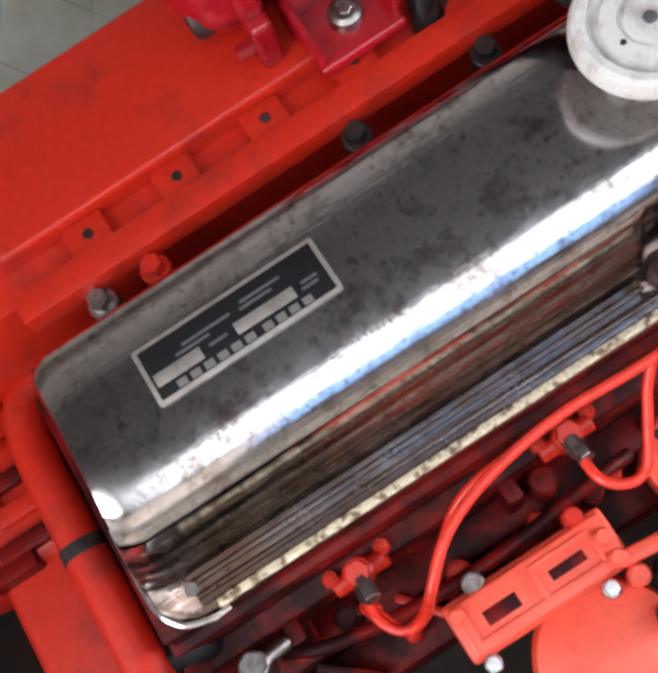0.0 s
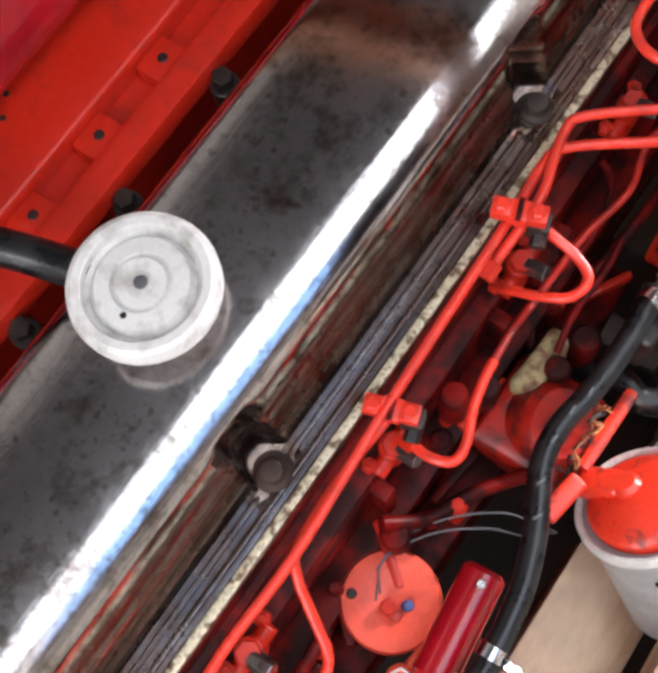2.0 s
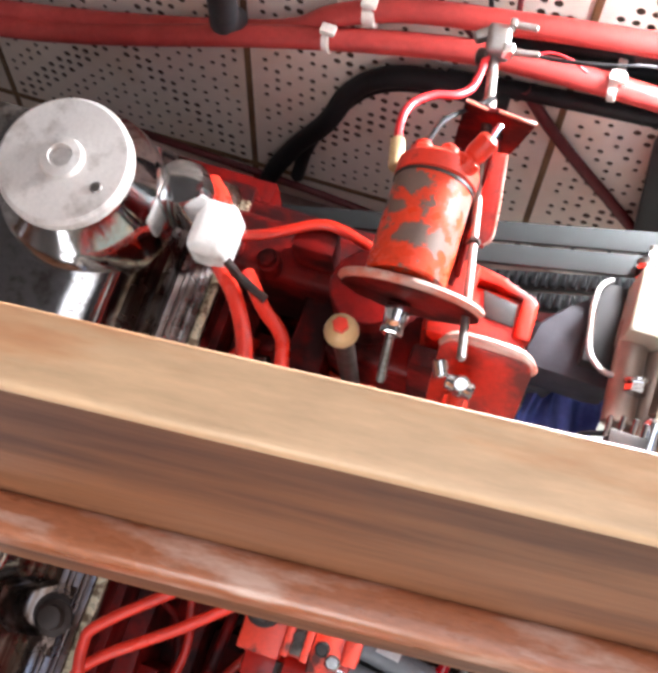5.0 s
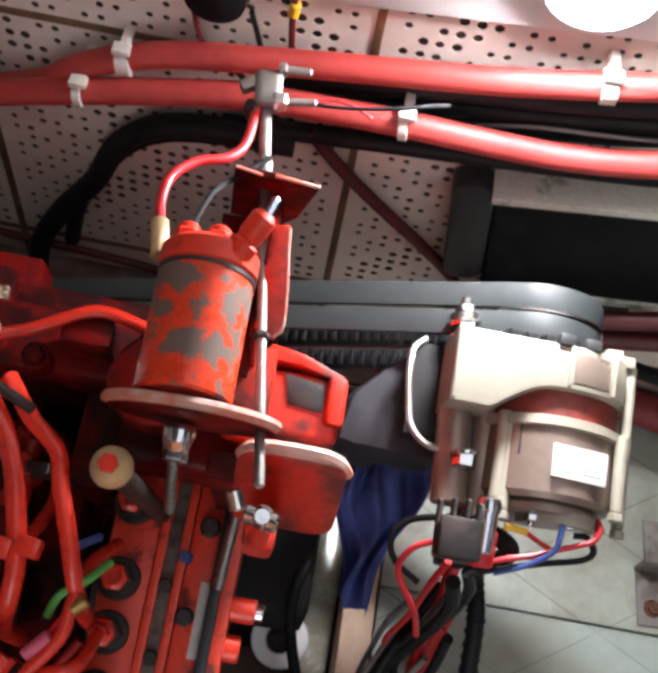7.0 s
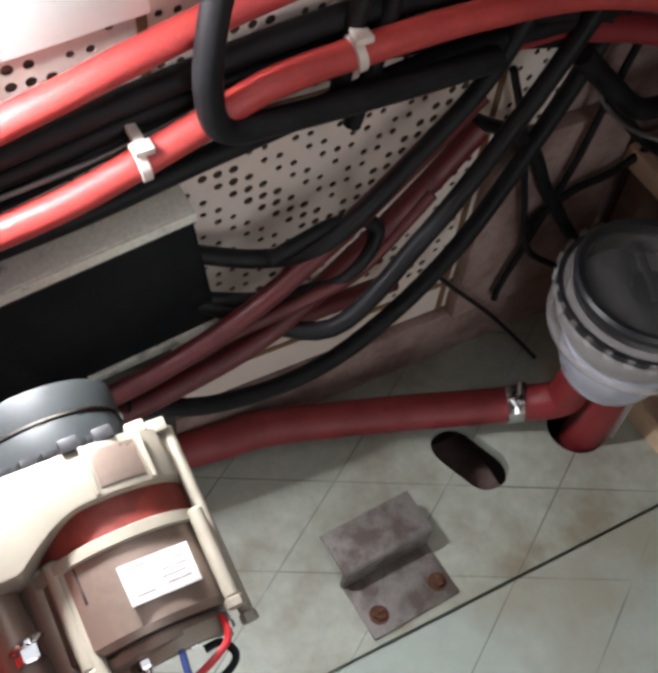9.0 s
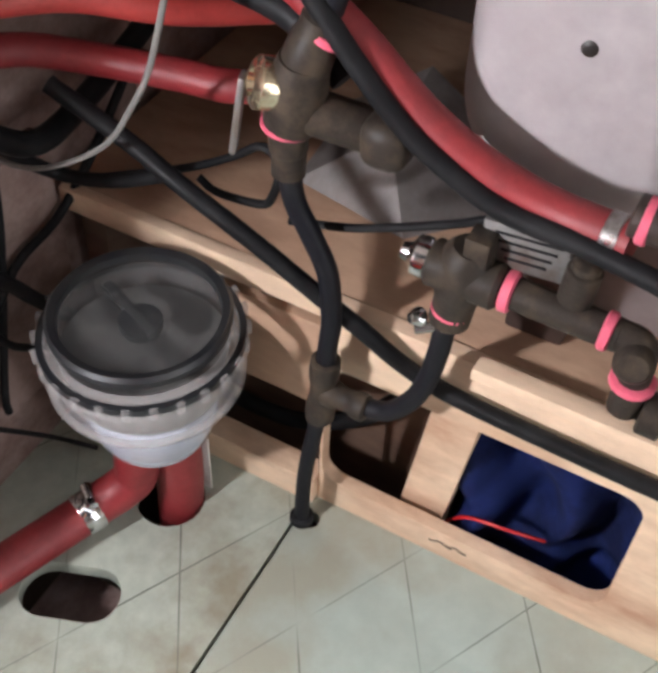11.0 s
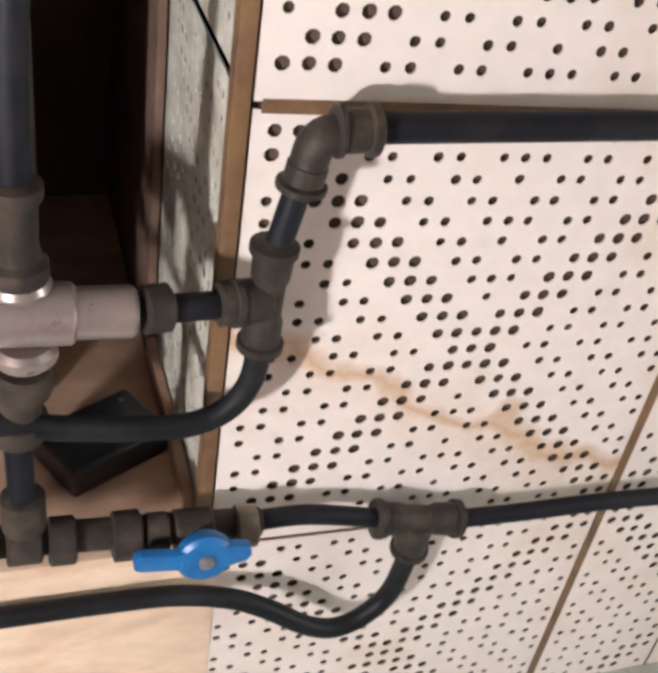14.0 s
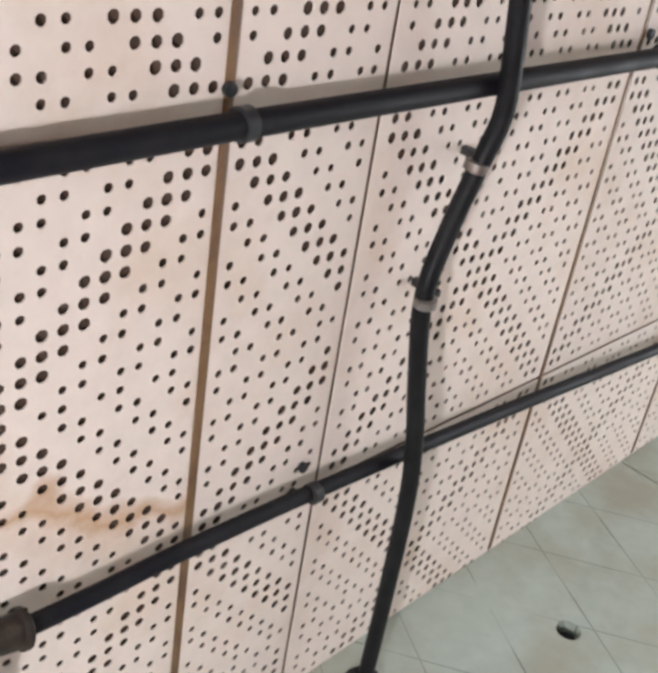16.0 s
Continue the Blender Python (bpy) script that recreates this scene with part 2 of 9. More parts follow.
def polished(name="polished_steel", streaks=0.0):
    """Buffed steel: brown heat mottling, fine scratches, dull patches and small bright nicks; streaks adds baked oil in lines."""
    mat = bpy.data.materials.new(name)
    mat.use_nodes = True
    nt = mat.node_tree
    N, Lk = nt.nodes, nt.links
    bs = N["Principled BSDF"]
    tc = N.new("ShaderNodeTexCoord")
    def nz(scale, detail=6.0, stretch=None):
        n = N.new("ShaderNodeTexNoise")
        n.inputs["Scale"].default_value, n.inputs["Detail"].default_value, n.inputs["Roughness"].default_value = scale, detail, 0.65
        src = tc.outputs["Object"]
        if stretch:
            mp = N.new("ShaderNodeMapping")
            mp.inputs["Scale"].default_value = stretch
            Lk.new(src, mp.inputs[0])
            src = mp.outputs[0]
        Lk.new(src, n.inputs["Vector"])
        return n.outputs[0]
    def rng_(v, a, b, c, d):
        m = N.new("ShaderNodeMapRange")
        for k, q in enumerate((a, b, c, d)):
            m.inputs[k + 1].default_value = q
        Lk.new(v, m.inputs[0])
        return m.outputs[0]
    def mix(a, b, fac):
        m = N.new("ShaderNodeMix")
        m.data_type = "RGBA"
        for sock, val in ((m.inputs[6], a), (m.inputs[7], b)):
            if isinstance(val, tuple):
                sock.default_value = (*val, 1)
            else:
                Lk.new(val, sock)
        Lk.new(fac, m.inputs[0])
        return m.outputs[2]
    broad, mid, speck = nz(7.0), nz(26.0), nz(210.0, 3.0)
    col = mix((0.46, 0.445, 0.45), (0.58, 0.56, 0.565), broad)
    col = mix(col, (0.19, 0.155, 0.135), rng_(mid, 0.50, 0.72, 0.0, 0.75))
    col = mix(col, (0.16, 0.105, 0.07), rng_(nz(13.0), 0.56, 0.74, 0.0, 0.7))
    col = mix(col, (0.10, 0.085, 0.08), rng_(speck, 0.62, 0.70, 0.0, 0.6))
    col = mix(col, (0.12, 0.07, 0.035), rng_(nz(75.0, 4.0), 0.57, 0.68, 0.0, 0.55))
    col = mix(col, (0.13, 0.14, 0.10), rng_(nz(42.0, 5.0), 0.55, 0.70, 0.0, 0.5))
    col = mix(col, (0.92, 0.90, 0.86), rng_(nz(330.0, 2.0), 0.735, 0.76, 0.0, 0.8))
    if streaks:
        col = mix(col, (0.035, 0.018, 0.012), rng_(nz(90.0, 3.0, (1, 0.02, 1)), 0.45, 0.66, streaks, 0.0))
        col = mix(col, (0.13, 0.075, 0.05), rng_(nz(9.0), 0.35, 0.65, 0.25, 0.8))
    Lk.new(col, bs.inputs["Base Color"])
    bs.inputs["Metallic"].default_value = 1.0
    Lk.new(rng_(nz(19.0), 0.3, 0.72, 0.18 if streaks else 0.07, 0.38 if streaks else 0.19), bs.inputs["Roughness"])
    add = N.new("ShaderNodeMath")
    add.operation = "ADD"
    Lk.new(nz(150.0, 4.0, (1, 0.05, 1)), add.inputs[0])
    Lk.new(nz(60.0, 4.0), add.inputs[1])
    bp = N.new("ShaderNodeBump")
    bp.inputs["Strength"].default_value, bp.inputs["Distance"].default_value = 0.12, 0.001
    Lk.new(add.outputs[0], bp.inputs["Height"])
    Lk.new(bp.outputs[0], bs.inputs["Normal"])
    return mat


POLISHED = polished()
STEEL = material("bare_steel", (0.42, 0.41, 0.40), 0.35, metal=1.0, spots=(0.12, 0.09, 0.07), amount=0.7, scale=40, bump=0.15)
CHROME = material("chrome", (0.75, 0.75, 0.76), 0.12, metal=1.0, spots=(0.4, 0.38, 0.36), amount=0.5, scale=30, bump=0.05)
ALUMINIUM = material("cast_aluminium", (0.55, 0.52, 0.48), 0.42, metal=0.75, spots=(0.25, 0.2, 0.17), amount=0.5, scale=22, bump=0.3, bump_scale=350)
GALVANISED = material("galvanised_steel", (0.33, 0.32, 0.31), 0.5, metal=0.8, spots=(0.16, 0.09, 0.05), amount=0.6, scale=18, bump=0.2)
RUST = material("rusty_bolt", (0.13, 0.05, 0.025), 0.8, spots=(0.05, 0.02, 0.01), amount=0.8, scale=60, bump=0.4)
CAP_WHITE = material("worn_white_cap", (0.72, 0.70, 0.67), 0.5, spots=(0.22, 0.18, 0.15), amount=0.65, scale=34, fine=0.1, bump=0.15, spot_edge=(0.5, 0.72))
BLACK_RUBBER = material("black_rubber", (0.010, 0.010, 0.011), 0.5, spots=(0.02, 0.02, 0.021), amount=0.6, scale=25, bump=0.2)
BLACK_PLASTIC = material("black_plastic", (0.016, 0.017, 0.02), 0.42, spots=(0.035, 0.033, 0.03), amount=0.5, scale=15, bump=0.1)
PIPE_GREY = material("dark_pipe", (0.0095, 0.0095, 0.013), 0.54, spots=(0.020, 0.019, 0.020), amount=0.6, scale=22, bump=0.12)
FITTING = material("bronze_fitting", (0.035, 0.028, 0.023), 0.48, metal=0.0, spots=(0.080, 0.058, 0.040), amount=0.7, scale=42, fine=0.2, bump=0.5, bump_scale=160, spot_edge=(0.47, 0.66))
BRASS = material("brass", (0.5, 0.32, 0.10), 0.35, metal=0.9, spots=(0.25, 0.16, 0.06), amount=0.5, scale=40, bump=0.1)
PINK = material("pink_ring", (0.75, 0.13, 0.2), 0.4, bump=0.05)
BLUE_HANDLE = material("blue_plastic", (0.008, 0.13, 0.34), 0.45, spots=(0.006, 0.08, 0.22), amount=0.6, bump=0.1)
ORANGE = material("orange_plastic", (0.85, 0.17, 0.015), 0.35, bump=0.05)
YELLOW = material("yellow_plastic", (0.8, 0.45, 0.015), 0.4, bump=0.05)
WHITE_TANK = material("white_enamel", (0.40, 0.36, 0.365), 0.4, spots=(0.31, 0.265, 0.27), amount=0.5, scale=5, bump=0.06)
TANK_STEEL = material("grey_tank_steel", (0.30, 0.255, 0.255), 0.33, metal=0.4, spots=(0.2, 0.16, 0.16), amount=0.6, scale=6, bump=0.05)
LABEL_WHITE = material("white_label", (0.72, 0.70, 0.67), 0.5, spots=(0.5, 0.47, 0.43), amount=0.4, scale=60, bump=0.05)
LABEL_INK = material("label_ink", (0.012, 0.012, 0.014), 0.6, bump=0.0)
WIRE_RED = material("red_wire", (0.55, 0.02, 0.025), 0.4, bump=0.05)
WIRE_BLUE = material("blue_wire", (0.03, 0.06, 0.2), 0.45, bump=0.05)
WIRE_GREY = material("grey_wire", (0.10, 0.10, 0.11), 0.45, bump=0.05)
NAVY_CLOTH = material("navy_cloth", (0.015, 0.034, 0.190), 0.9, spots=(0.005, 0.008, 0.04), amount=0.7, scale=12, bump=0.4, bump_scale=600)
BLUE_RAG = material("blue_rag", (0.15, 0.20, 0.56), 0.9, spots=(0.06, 0.075, 0.24), amount=0.7, scale=15, bump=0.4, bump_scale=500)
RAW_WOOD = material("raw_plywood", (0.82, 0.60, 0.42), 0.65, spots=(0.40, 0.19, 0.11), amount=0.75, scale=8, fine=0.15, bump=0.3, bump_scale=150, stretch=(1, 0.4, 1), spot_edge=(0.48, 0.66))
BROWN_WOOD = material("brown_board", (0.19, 0.115, 0.08), 0.65, spots=(0.10, 0.055, 0.04), amount=0.7, scale=10, fine=0.18, bump=0.25, stretch=(1, 0.3, 1))
BOARD = material("perforated_board", (0.78, 0.68, 0.60), 0.72, spots=(0.60, 0.43, 0.29), amount=0.65, scale=5.5, fine=0.06, bump=0.2, bump_scale=120, random_shift=0.05, spot_edge=(0.48, 0.78))
# Dark brown stands in for the shade inside the boards' holes.
BOARD_BACK = material("board_backing", (0.11, 0.068, 0.048), 0.95, bump=0.1)
SEAM_STRIP = material("brown_seam_strip", (0.20, 0.11, 0.05), 0.5, spots=(0.1, 0.05, 0.03), amount=0.6, scale=20, bump=0.1)
FLOOR_GREEN = material("green_floor_paint", (0.42, 0.48, 0.425), 0.42, spots=(0.31, 0.285, 0.21), amount=0.7, scale=4.5, fine=0.10, bump=0.12, bump_scale=80, rough_var=0.15, random_shift=0.03)
DARK_STEEL = material("dark_bilge_steel", (0.03, 0.018, 0.014), 0.7, spots=(0.07, 0.025, 0.015), amount=0.7, scale=7, bump=0.3)
PALE_WALL = material("painted_wall", (0.5, 0.46, 0.42), 0.7, spots=(0.4, 0.35, 0.3), amount=0.5, scale=3, bump=0.1)
BELT = material("grey_belt_guard", (0.032, 0.038, 0.038), 0.55, spots=(0.028, 0.032, 0.032), amount=0.5, scale=12, bump=0.1)
BOX_BLACK = material("scuffed_black_box", (0.006, 0.007, 0.008), 0.6, spots=(0.034, 0.038, 0.034), amount=0.6, scale=15, bump=0.2, spot_edge=(0.56, 0.74))
BOX_GREEN = material("worn_grey_green_paint", (0.84, 0.85, 0.72), 0.5, spots=(0.20, 0.25, 0.21), amount=0.75, scale=30, fine=0.2, bump=0.3, spot_edge=(0.55, 0.64))

GRITTY = material("gritty_flange", (0.82, 0.70, 0.50), 0.33, metal=0.4, spots=(0.12, 0.06, 0.03), amount=0.9, scale=70, fine=0.25, bump=0.6, bump_scale=420, spot_edge=(0.50, 0.60))
OIL_BLACK = material("oily_black", (0.014, 0.011, 0.010), 0.45, spots=(0.045, 0.024, 0.018), amount=0.7, scale=40, bump=0.3)
PIPE_RED = material("red_fuel_line", (0.80, 0.040, 0.020), 0.33, spots=(0.30, 0.016, 0.012), amount=0.6, scale=25, fine=0.1, bump=0.1, coat=0.2, spot_edge=(0.52, 0.72))
PUMP_RED = material("pump_red", (0.78, 0.043, 0.018), 0.36, spots=(0.07, 0.012, 0.010), amount=0.85, scale=24, fine=0.14, bump=0.2, coat=0.15, spot_edge=(0.55, 0.66))
DIRTY_YELLOW = material("old_sealant", (0.34, 0.26, 0.13), 0.7, spots=(0.10, 0.02, 0.012), amount=0.9, scale=45, bump=0.4)
IVORY = material("ivory_knob", (0.62, 0.47, 0.25), 0.4, spots=(0.4, 0.25, 0.12), amount=0.6, scale=40, bump=0.1)
BRASS_BRIGHT = material("bright_brass", (0.75, 0.47, 0.14), 0.3, metal=0.8, spots=(0.5, 0.3, 0.1), amount=0.5, scale=60, bump=0.1)
RUST_RUBBER = material("rubbed_rubber", (0.11, 0.018, 0.012), 0.6, spots=(0.025, 0.008, 0.007), amount=0.8, scale=30, bump=0.2)
WIRE_GREEN = material("green_yellow_wire", (0.12, 0.42, 0.08), 0.4, bump=0.05)
WORN_RIM = material("worn_red_rim", (0.62, 0.19, 0.13), 0.5, spots=(0.55, 0.42, 0.36), amount=0.8, scale=45, fine=0.15, bump=0.2, spot_edge=(0.42, 0.6))
CREAM_CAST = material("cream_cast_alloy", (0.28, 0.255, 0.20), 0.5, metal=0.1, spots=(0.34, 0.30, 0.23), amount=0.5, scale=18, fine=0.06, bump=0.12, bump_scale=300)
BEIGE_CAST = material("beige_cast_alloy", (0.27, 0.205, 0.165), 0.38, metal=0.5, spots=(0.19, 0.14, 0.11), amount=0.6, scale=20, fine=0.08, bump=0.15, bump_scale=260)
STATOR_RED = material("stator_red", (0.24, 0.035, 0.025), 0.5, spots=(0.12, 0.02, 0.015), amount=0.6, scale=30, bump=0.2)
PULLEY_GREY = material("grey_pulley", (0.075, 0.064, 0.069), 0.5, metal=0.3, spots=(0.07, 0.055, 0.055), amount=0.6, scale=16, bump=0.15)
# Shade on the beam's web and daylight on its top are wood colours.
BEAM_SHADED = material("shaded_beam_wood", (0.29, 0.115, 0.050), 0.48, spots=(0.08, 0.030, 0.018), amount=0.9, scale=14, fine=0.3, bump=0.3, stretch=(0.12, 1, 1))
BEAM_LIT = material("lit_beam_wood", (0.80, 0.50, 0.28), 0.5, spots=(0.60, 0.21, 0.07), amount=0.9, scale=16, fine=0.2, bump=0.3, stretch=(0.2, 1, 1), spot_edge=(0.44, 0.62))
BEAM_WORN = material("worn_varnish", (0.50, 0.17, 0.075), 0.34, spots=(0.76, 0.50, 0.38), amount=0.8, scale=40, fine=0.25, bump=0.4, coat=0.3, stretch=(0.3, 1, 1), spot_edge=(0.50, 0.66))
DARK_CAST = material("dark_cast_bracket", (0.042, 0.041, 0.048), 0.55, spots=(0.020, 0.019, 0.022), amount=0.6, scale=14, fine=0.12, bump=0.3)
PUMP_GRIMY = material("grimy_pump_red", (0.82, 0.060, 0.028), 0.38, spots=(0.045, 0.016, 0.012), amount=0.9, scale=30, fine=0.18, bump=0.3, coat=0.1, spot_edge=(0.55, 0.64))
GRIME_BROWN = material("packed_brown_grime", (0.13, 0.10, 0.08), 0.6, spots=(0.03, 0.02, 0.016), amount=0.85, scale=60, fine=0.2, bump=0.5)
DULL_ZINC = material("dirty_zinc", (0.25, 0.23, 0.215), 0.55, metal=0.35, spots=(0.09, 0.065, 0.05), amount=0.8, scale=24, fine=0.2, bump=0.3)
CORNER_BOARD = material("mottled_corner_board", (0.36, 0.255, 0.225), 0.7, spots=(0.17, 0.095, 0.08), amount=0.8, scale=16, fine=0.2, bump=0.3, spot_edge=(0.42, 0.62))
TAN_PLY = material("tan_plywood", (0.52, 0.335, 0.225), 0.6, spots=(0.24, 0.12, 0.075), amount=0.75, scale=9, fine=0.14, bump=0.25, stretch=(1, 0.4, 1), spot_edge=(0.44, 0.64))
MOTOR_GREY = material("grey_motor_paint", (0.20, 0.21, 0.225), 0.42, spots=(0.14, 0.14, 0.15), amount=0.5, scale=20, bump=0.1)
GREEN_STRIP = material("weathered_strip", (0.64, 0.60, 0.49), 0.7, spots=(0.22, 0.16, 0.09), amount=0.5, scale=14, fine=0.2, bump=0.3, stretch=(1, 1, 0.35))
GLASSY = material("wet_plastic_sheet", (0.30, 0.28, 0.21), 0.22, spots=(0.5, 0.5, 0.42), amount=0.5, scale=25, bump=0.35, bump_scale=60, coat=0.4)
CONCRETE = material("pale_worn_block", (0.60, 0.52, 0.44), 0.75, spots=(0.32, 0.2, 0.14), amount=0.5, scale=12, bump=0.3)
DRUM_BLACK = material("black_drum", (0.02, 0.022, 0.026), 0.45, spots=(0.04, 0.042, 0.048), amount=0.5, scale=10, bump=0.1)
HOSE_BLACK = material("glossy_black_hose", (0.006, 0.006, 0.007), 0.3, spots=(0.014, 0.015, 0.016), amount=0.7, scale=30, bump=0.15)
RIM_PALE = material("pale_rolled_steel", (0.72, 0.70, 0.66), 0.35, metal=0.15, spots=(0.44, 0.41, 0.38), amount=0.5, scale=40, bump=0.1)
COPPER = material("bare_copper_wire", (0.62, 0.30, 0.14), 0.3, metal=0.9, spots=(0.2, 0.07, 0.03), amount=0.6, scale=80, bump=0.2)
CASING_EDGE = material("bright_casing_edge", (0.50, 0.46, 0.46), 0.3, metal=0.2, spots=(0.36, 0.31, 0.31), amount=0.5, scale=8, bump=0.05)
# Brown board with the heater recess's shade put into its colour.
SHADED_RECESS = material("shaded_recess_board", (0.055, 0.032, 0.024), 0.6, spots=(0.025, 0.014, 0.011), amount=0.7, scale=9, fine=0.2, bump=0.2, stretch=(1, 1, 0.3))
FLOOR_DIRTY = material("grimy_green_floor_paint", (0.44, 0.475, 0.40), 0.45, spots=(0.22, 0.18, 0.12), amount=0.8, scale=7.5, fine=0.16, bump=0.15, bump_scale=80, rough_var=0.15, spot_edge=(0.46, 0.68))
# Black that stands for unlit gaps and voids.
VOID_BLACK = material("unlit_void_black", (0.004, 0.0035, 0.0035), 0.8, spots=(0.008, 0.006, 0.005), amount=0.6, scale=12, bump=0.2)
GREY_SHEET = material("dull_grey_sheet", (0.30, 0.275, 0.265), 0.45, metal=0.4, spots=(0.2, 0.17, 0.16), amount=0.5, scale=14, bump=0.1)
LAMP_BOARD = material("white_gloss_board", (0.80, 0.79, 0.77), 0.4, spots=(0.66, 0.62, 0.55), amount=0.5, scale=6, fine=0.04, bump=0.05)
NYLON = material("white_nylon", (0.72, 0.66, 0.6), 0.45, spots=(0.5, 0.42, 0.36), amount=0.4, scale=60, bump=0.05)


def add_score_lines(mat):
    """Faint scored lines in a diamond pattern over a painted floor."""
    nt = mat.node_tree
    N, Lk = nt.nodes, nt.links
    bs = N["Principled BSDF"]
    tc = N.new("ShaderNodeTexCoord")
    base = bs.inputs["Base Color"].links[0].from_socket
    nz = N.new("ShaderNodeTexNoise")
    nz.inputs["Scale"].default_value = 7.0
    Lk.new(tc.outputs["Object"], nz.inputs["Vector"])
    def op(kind, a, b=None):
        m = N.new("ShaderNodeMath")
        m.operation = kind
        for k, v in enumerate((a, b)):
            if isinstance(v, float):
                m.inputs[k].default_value = v
            elif v is not None:
                Lk.new(v, m.inputs[k])
        return m.outputs[0]
    lines = None
    for ang, gap, off in ((33.0, 0.132, 0.055), (-27.5, 0.128, 0.02)):
        d = N.new("ShaderNodeVectorMath")
        d.operation = "DOT_PRODUCT"
        d.inputs[1].default_value = (-math.sin(radians(ang)), math.cos(radians(ang)), 0)
        Lk.new(tc.outputs["Object"], d.inputs[0])
        f = op("PINGPONG", op("ADD", d.outputs["Value"], off), gap / 2)
        on = op("LESS_THAN", f, 0.0010)
        lines = on if lines is None else op("MAXIMUM", lines, on)
    fac = op("MULTIPLY", lines, op("MULTIPLY", op("MAXIMUM", op("SUBTRACT", nz.outputs[0], 0.33), 0.0), 2.8))
    mx = N.new("ShaderNodeMix")
    mx.data_type = "RGBA"
    mx.inputs[7].default_value = (0.10, 0.11, 0.085, 1)
    Lk.new(fac, mx.inputs[0])
    Lk.new(base, mx.inputs[6])
    Lk.new(mx.outputs[2], bs.inputs["Base Color"])


add_score_lines(FLOOR_GREEN)
add_score_lines(FLOOR_DIRTY)


def with_stain(mat, name, a, b, width, colour):
    """A copy of a material with a wandering rusty run from a to b, in the object's x and y."""
    mat = mat.copy()
    mat.name = name
    nt = mat.node_tree
    N, Lk = nt.nodes, nt.links
    bs = N["Principled BSDF"]
    base = bs.inputs["Base Color"].links[0].from_socket
    tc = N.new("ShaderNodeTexCoord")
    nz = N.new("ShaderNodeTexNoise")
    nz.inputs["Scale"].default_value, nz.inputs["Detail"].default_value = 11.0, 5.0
    Lk.new(tc.outputs["Object"], nz.inputs["Vector"])
    a, b = Vector(a), Vector(b)
    n = Vector((-(b - a).y, (b - a).x)).normalized()
    d = N.new("ShaderNodeVectorMath")
    d.operation = "DOT_PRODUCT"
    d.inputs[1].default_value = (n.x, n.y, 0)
    Lk.new(tc.outputs["Object"], d.inputs[0])
    def op(kind, p, q=None):
        m = N.new("ShaderNodeMath")
        m.operation = kind
        for k, v in enumerate((p, q)):
            if isinstance(v, float):
                m.inputs[k].default_value = v
            elif v is not None:
                Lk.new(v, m.inputs[k])
        return m.outputs[0]
    v = op("ADD", op("SUBTRACT", d.outputs["Value"], float(n.dot(a))), op("MULTIPLY", op("SUBTRACT", nz.outputs[0], 0.5), 0.14))
    mr = N.new("ShaderNodeMapRange")
    mr.inputs[1].default_value, mr.inputs[2].default_value, mr.inputs[3].default_value, mr.inputs[4].default_value = 0.0, width, 0.75, 0.0
    Lk.new(op("ABSOLUTE", v), mr.inputs[0])
    below = N.new("ShaderNodeMapRange")
    below.inputs[1].default_value, below.inputs[2].default_value, below.inputs[3].default_value, below.inputs[4].default_value = 0.0, -0.07, 0.22, 0.0
    Lk.new(v, below.inputs[0])
    on = op("LESS_THAN", v, 0.0)
    fac = op("MAXIMUM", mr.outputs[0], op("MULTIPLY", below.outputs[0], on))
    mx = N.new("ShaderNodeMix")
    mx.data_type = "RGBA"
    mx.inputs[7].default_value = (*colour, 1)
    Lk.new(fac, mx.inputs[0])
    Lk.new(base, mx.inputs[6])
    Lk.new(mx.outputs[2], bs.inputs["Base Color"])
    return mat


BOARD_STAINED = with_stain(BOARD, "stained_perforated_board", (0.026, 0.211), (0.364, 0.043), 0.019, (0.46, 0.25, 0.10))


def veil(name, colour, rough_, cover_):
    """Thin clear plastic: part of the light goes straight through."""
    mat = bpy.data.materials.new(name)
    mat.use_nodes = True
    bs = mat.node_tree.nodes["Principled BSDF"]
    bs.inputs["Base Color"].default_value = (*colour, 1)
    bs.inputs["Roughness"].default_value = rough_
    bs.inputs["Alpha"].default_value = cover_
    bs.inputs["Coat Weight"].default_value = 0.5
    bs.inputs["Coat Roughness"].default_value = 0.05
    return mat


def clear(name, colour, rough_=0.05, through_=1.0):
    mat = bpy.data.materials.new(name)
    mat.use_nodes = True
    bs = mat.node_tree.nodes["Principled BSDF"]
    bs.inputs["Base Color"].default_value = (*colour, 1)
    bs.inputs["Transmission Weight"].default_value = through_
    bs.inputs["Roughness"].default_value = rough_
    bs.inputs["IOR"].default_value = 1.3
    return mat


SMOKE = veil("smoked_lid", (0.10, 0.10, 0.10), 0.08, 0.16)


def glow(name, colour, strength):
    mat = bpy.data.materials.new(name)
    mat.use_nodes = True
    bs = mat.node_tree.nodes["Principled BSDF"]
    bs.inputs["Base Color"].default_value = (0.8, 0.8, 0.8, 1)
    bs.inputs["Emission Color"].default_value = (*colour, 1)
    bs.inputs["Emission Strength"].default_value = strength
    return mat


LAMP_GLASS = glow("lamp_glass", (0.94, 0.94, 1.0), 1750.0)

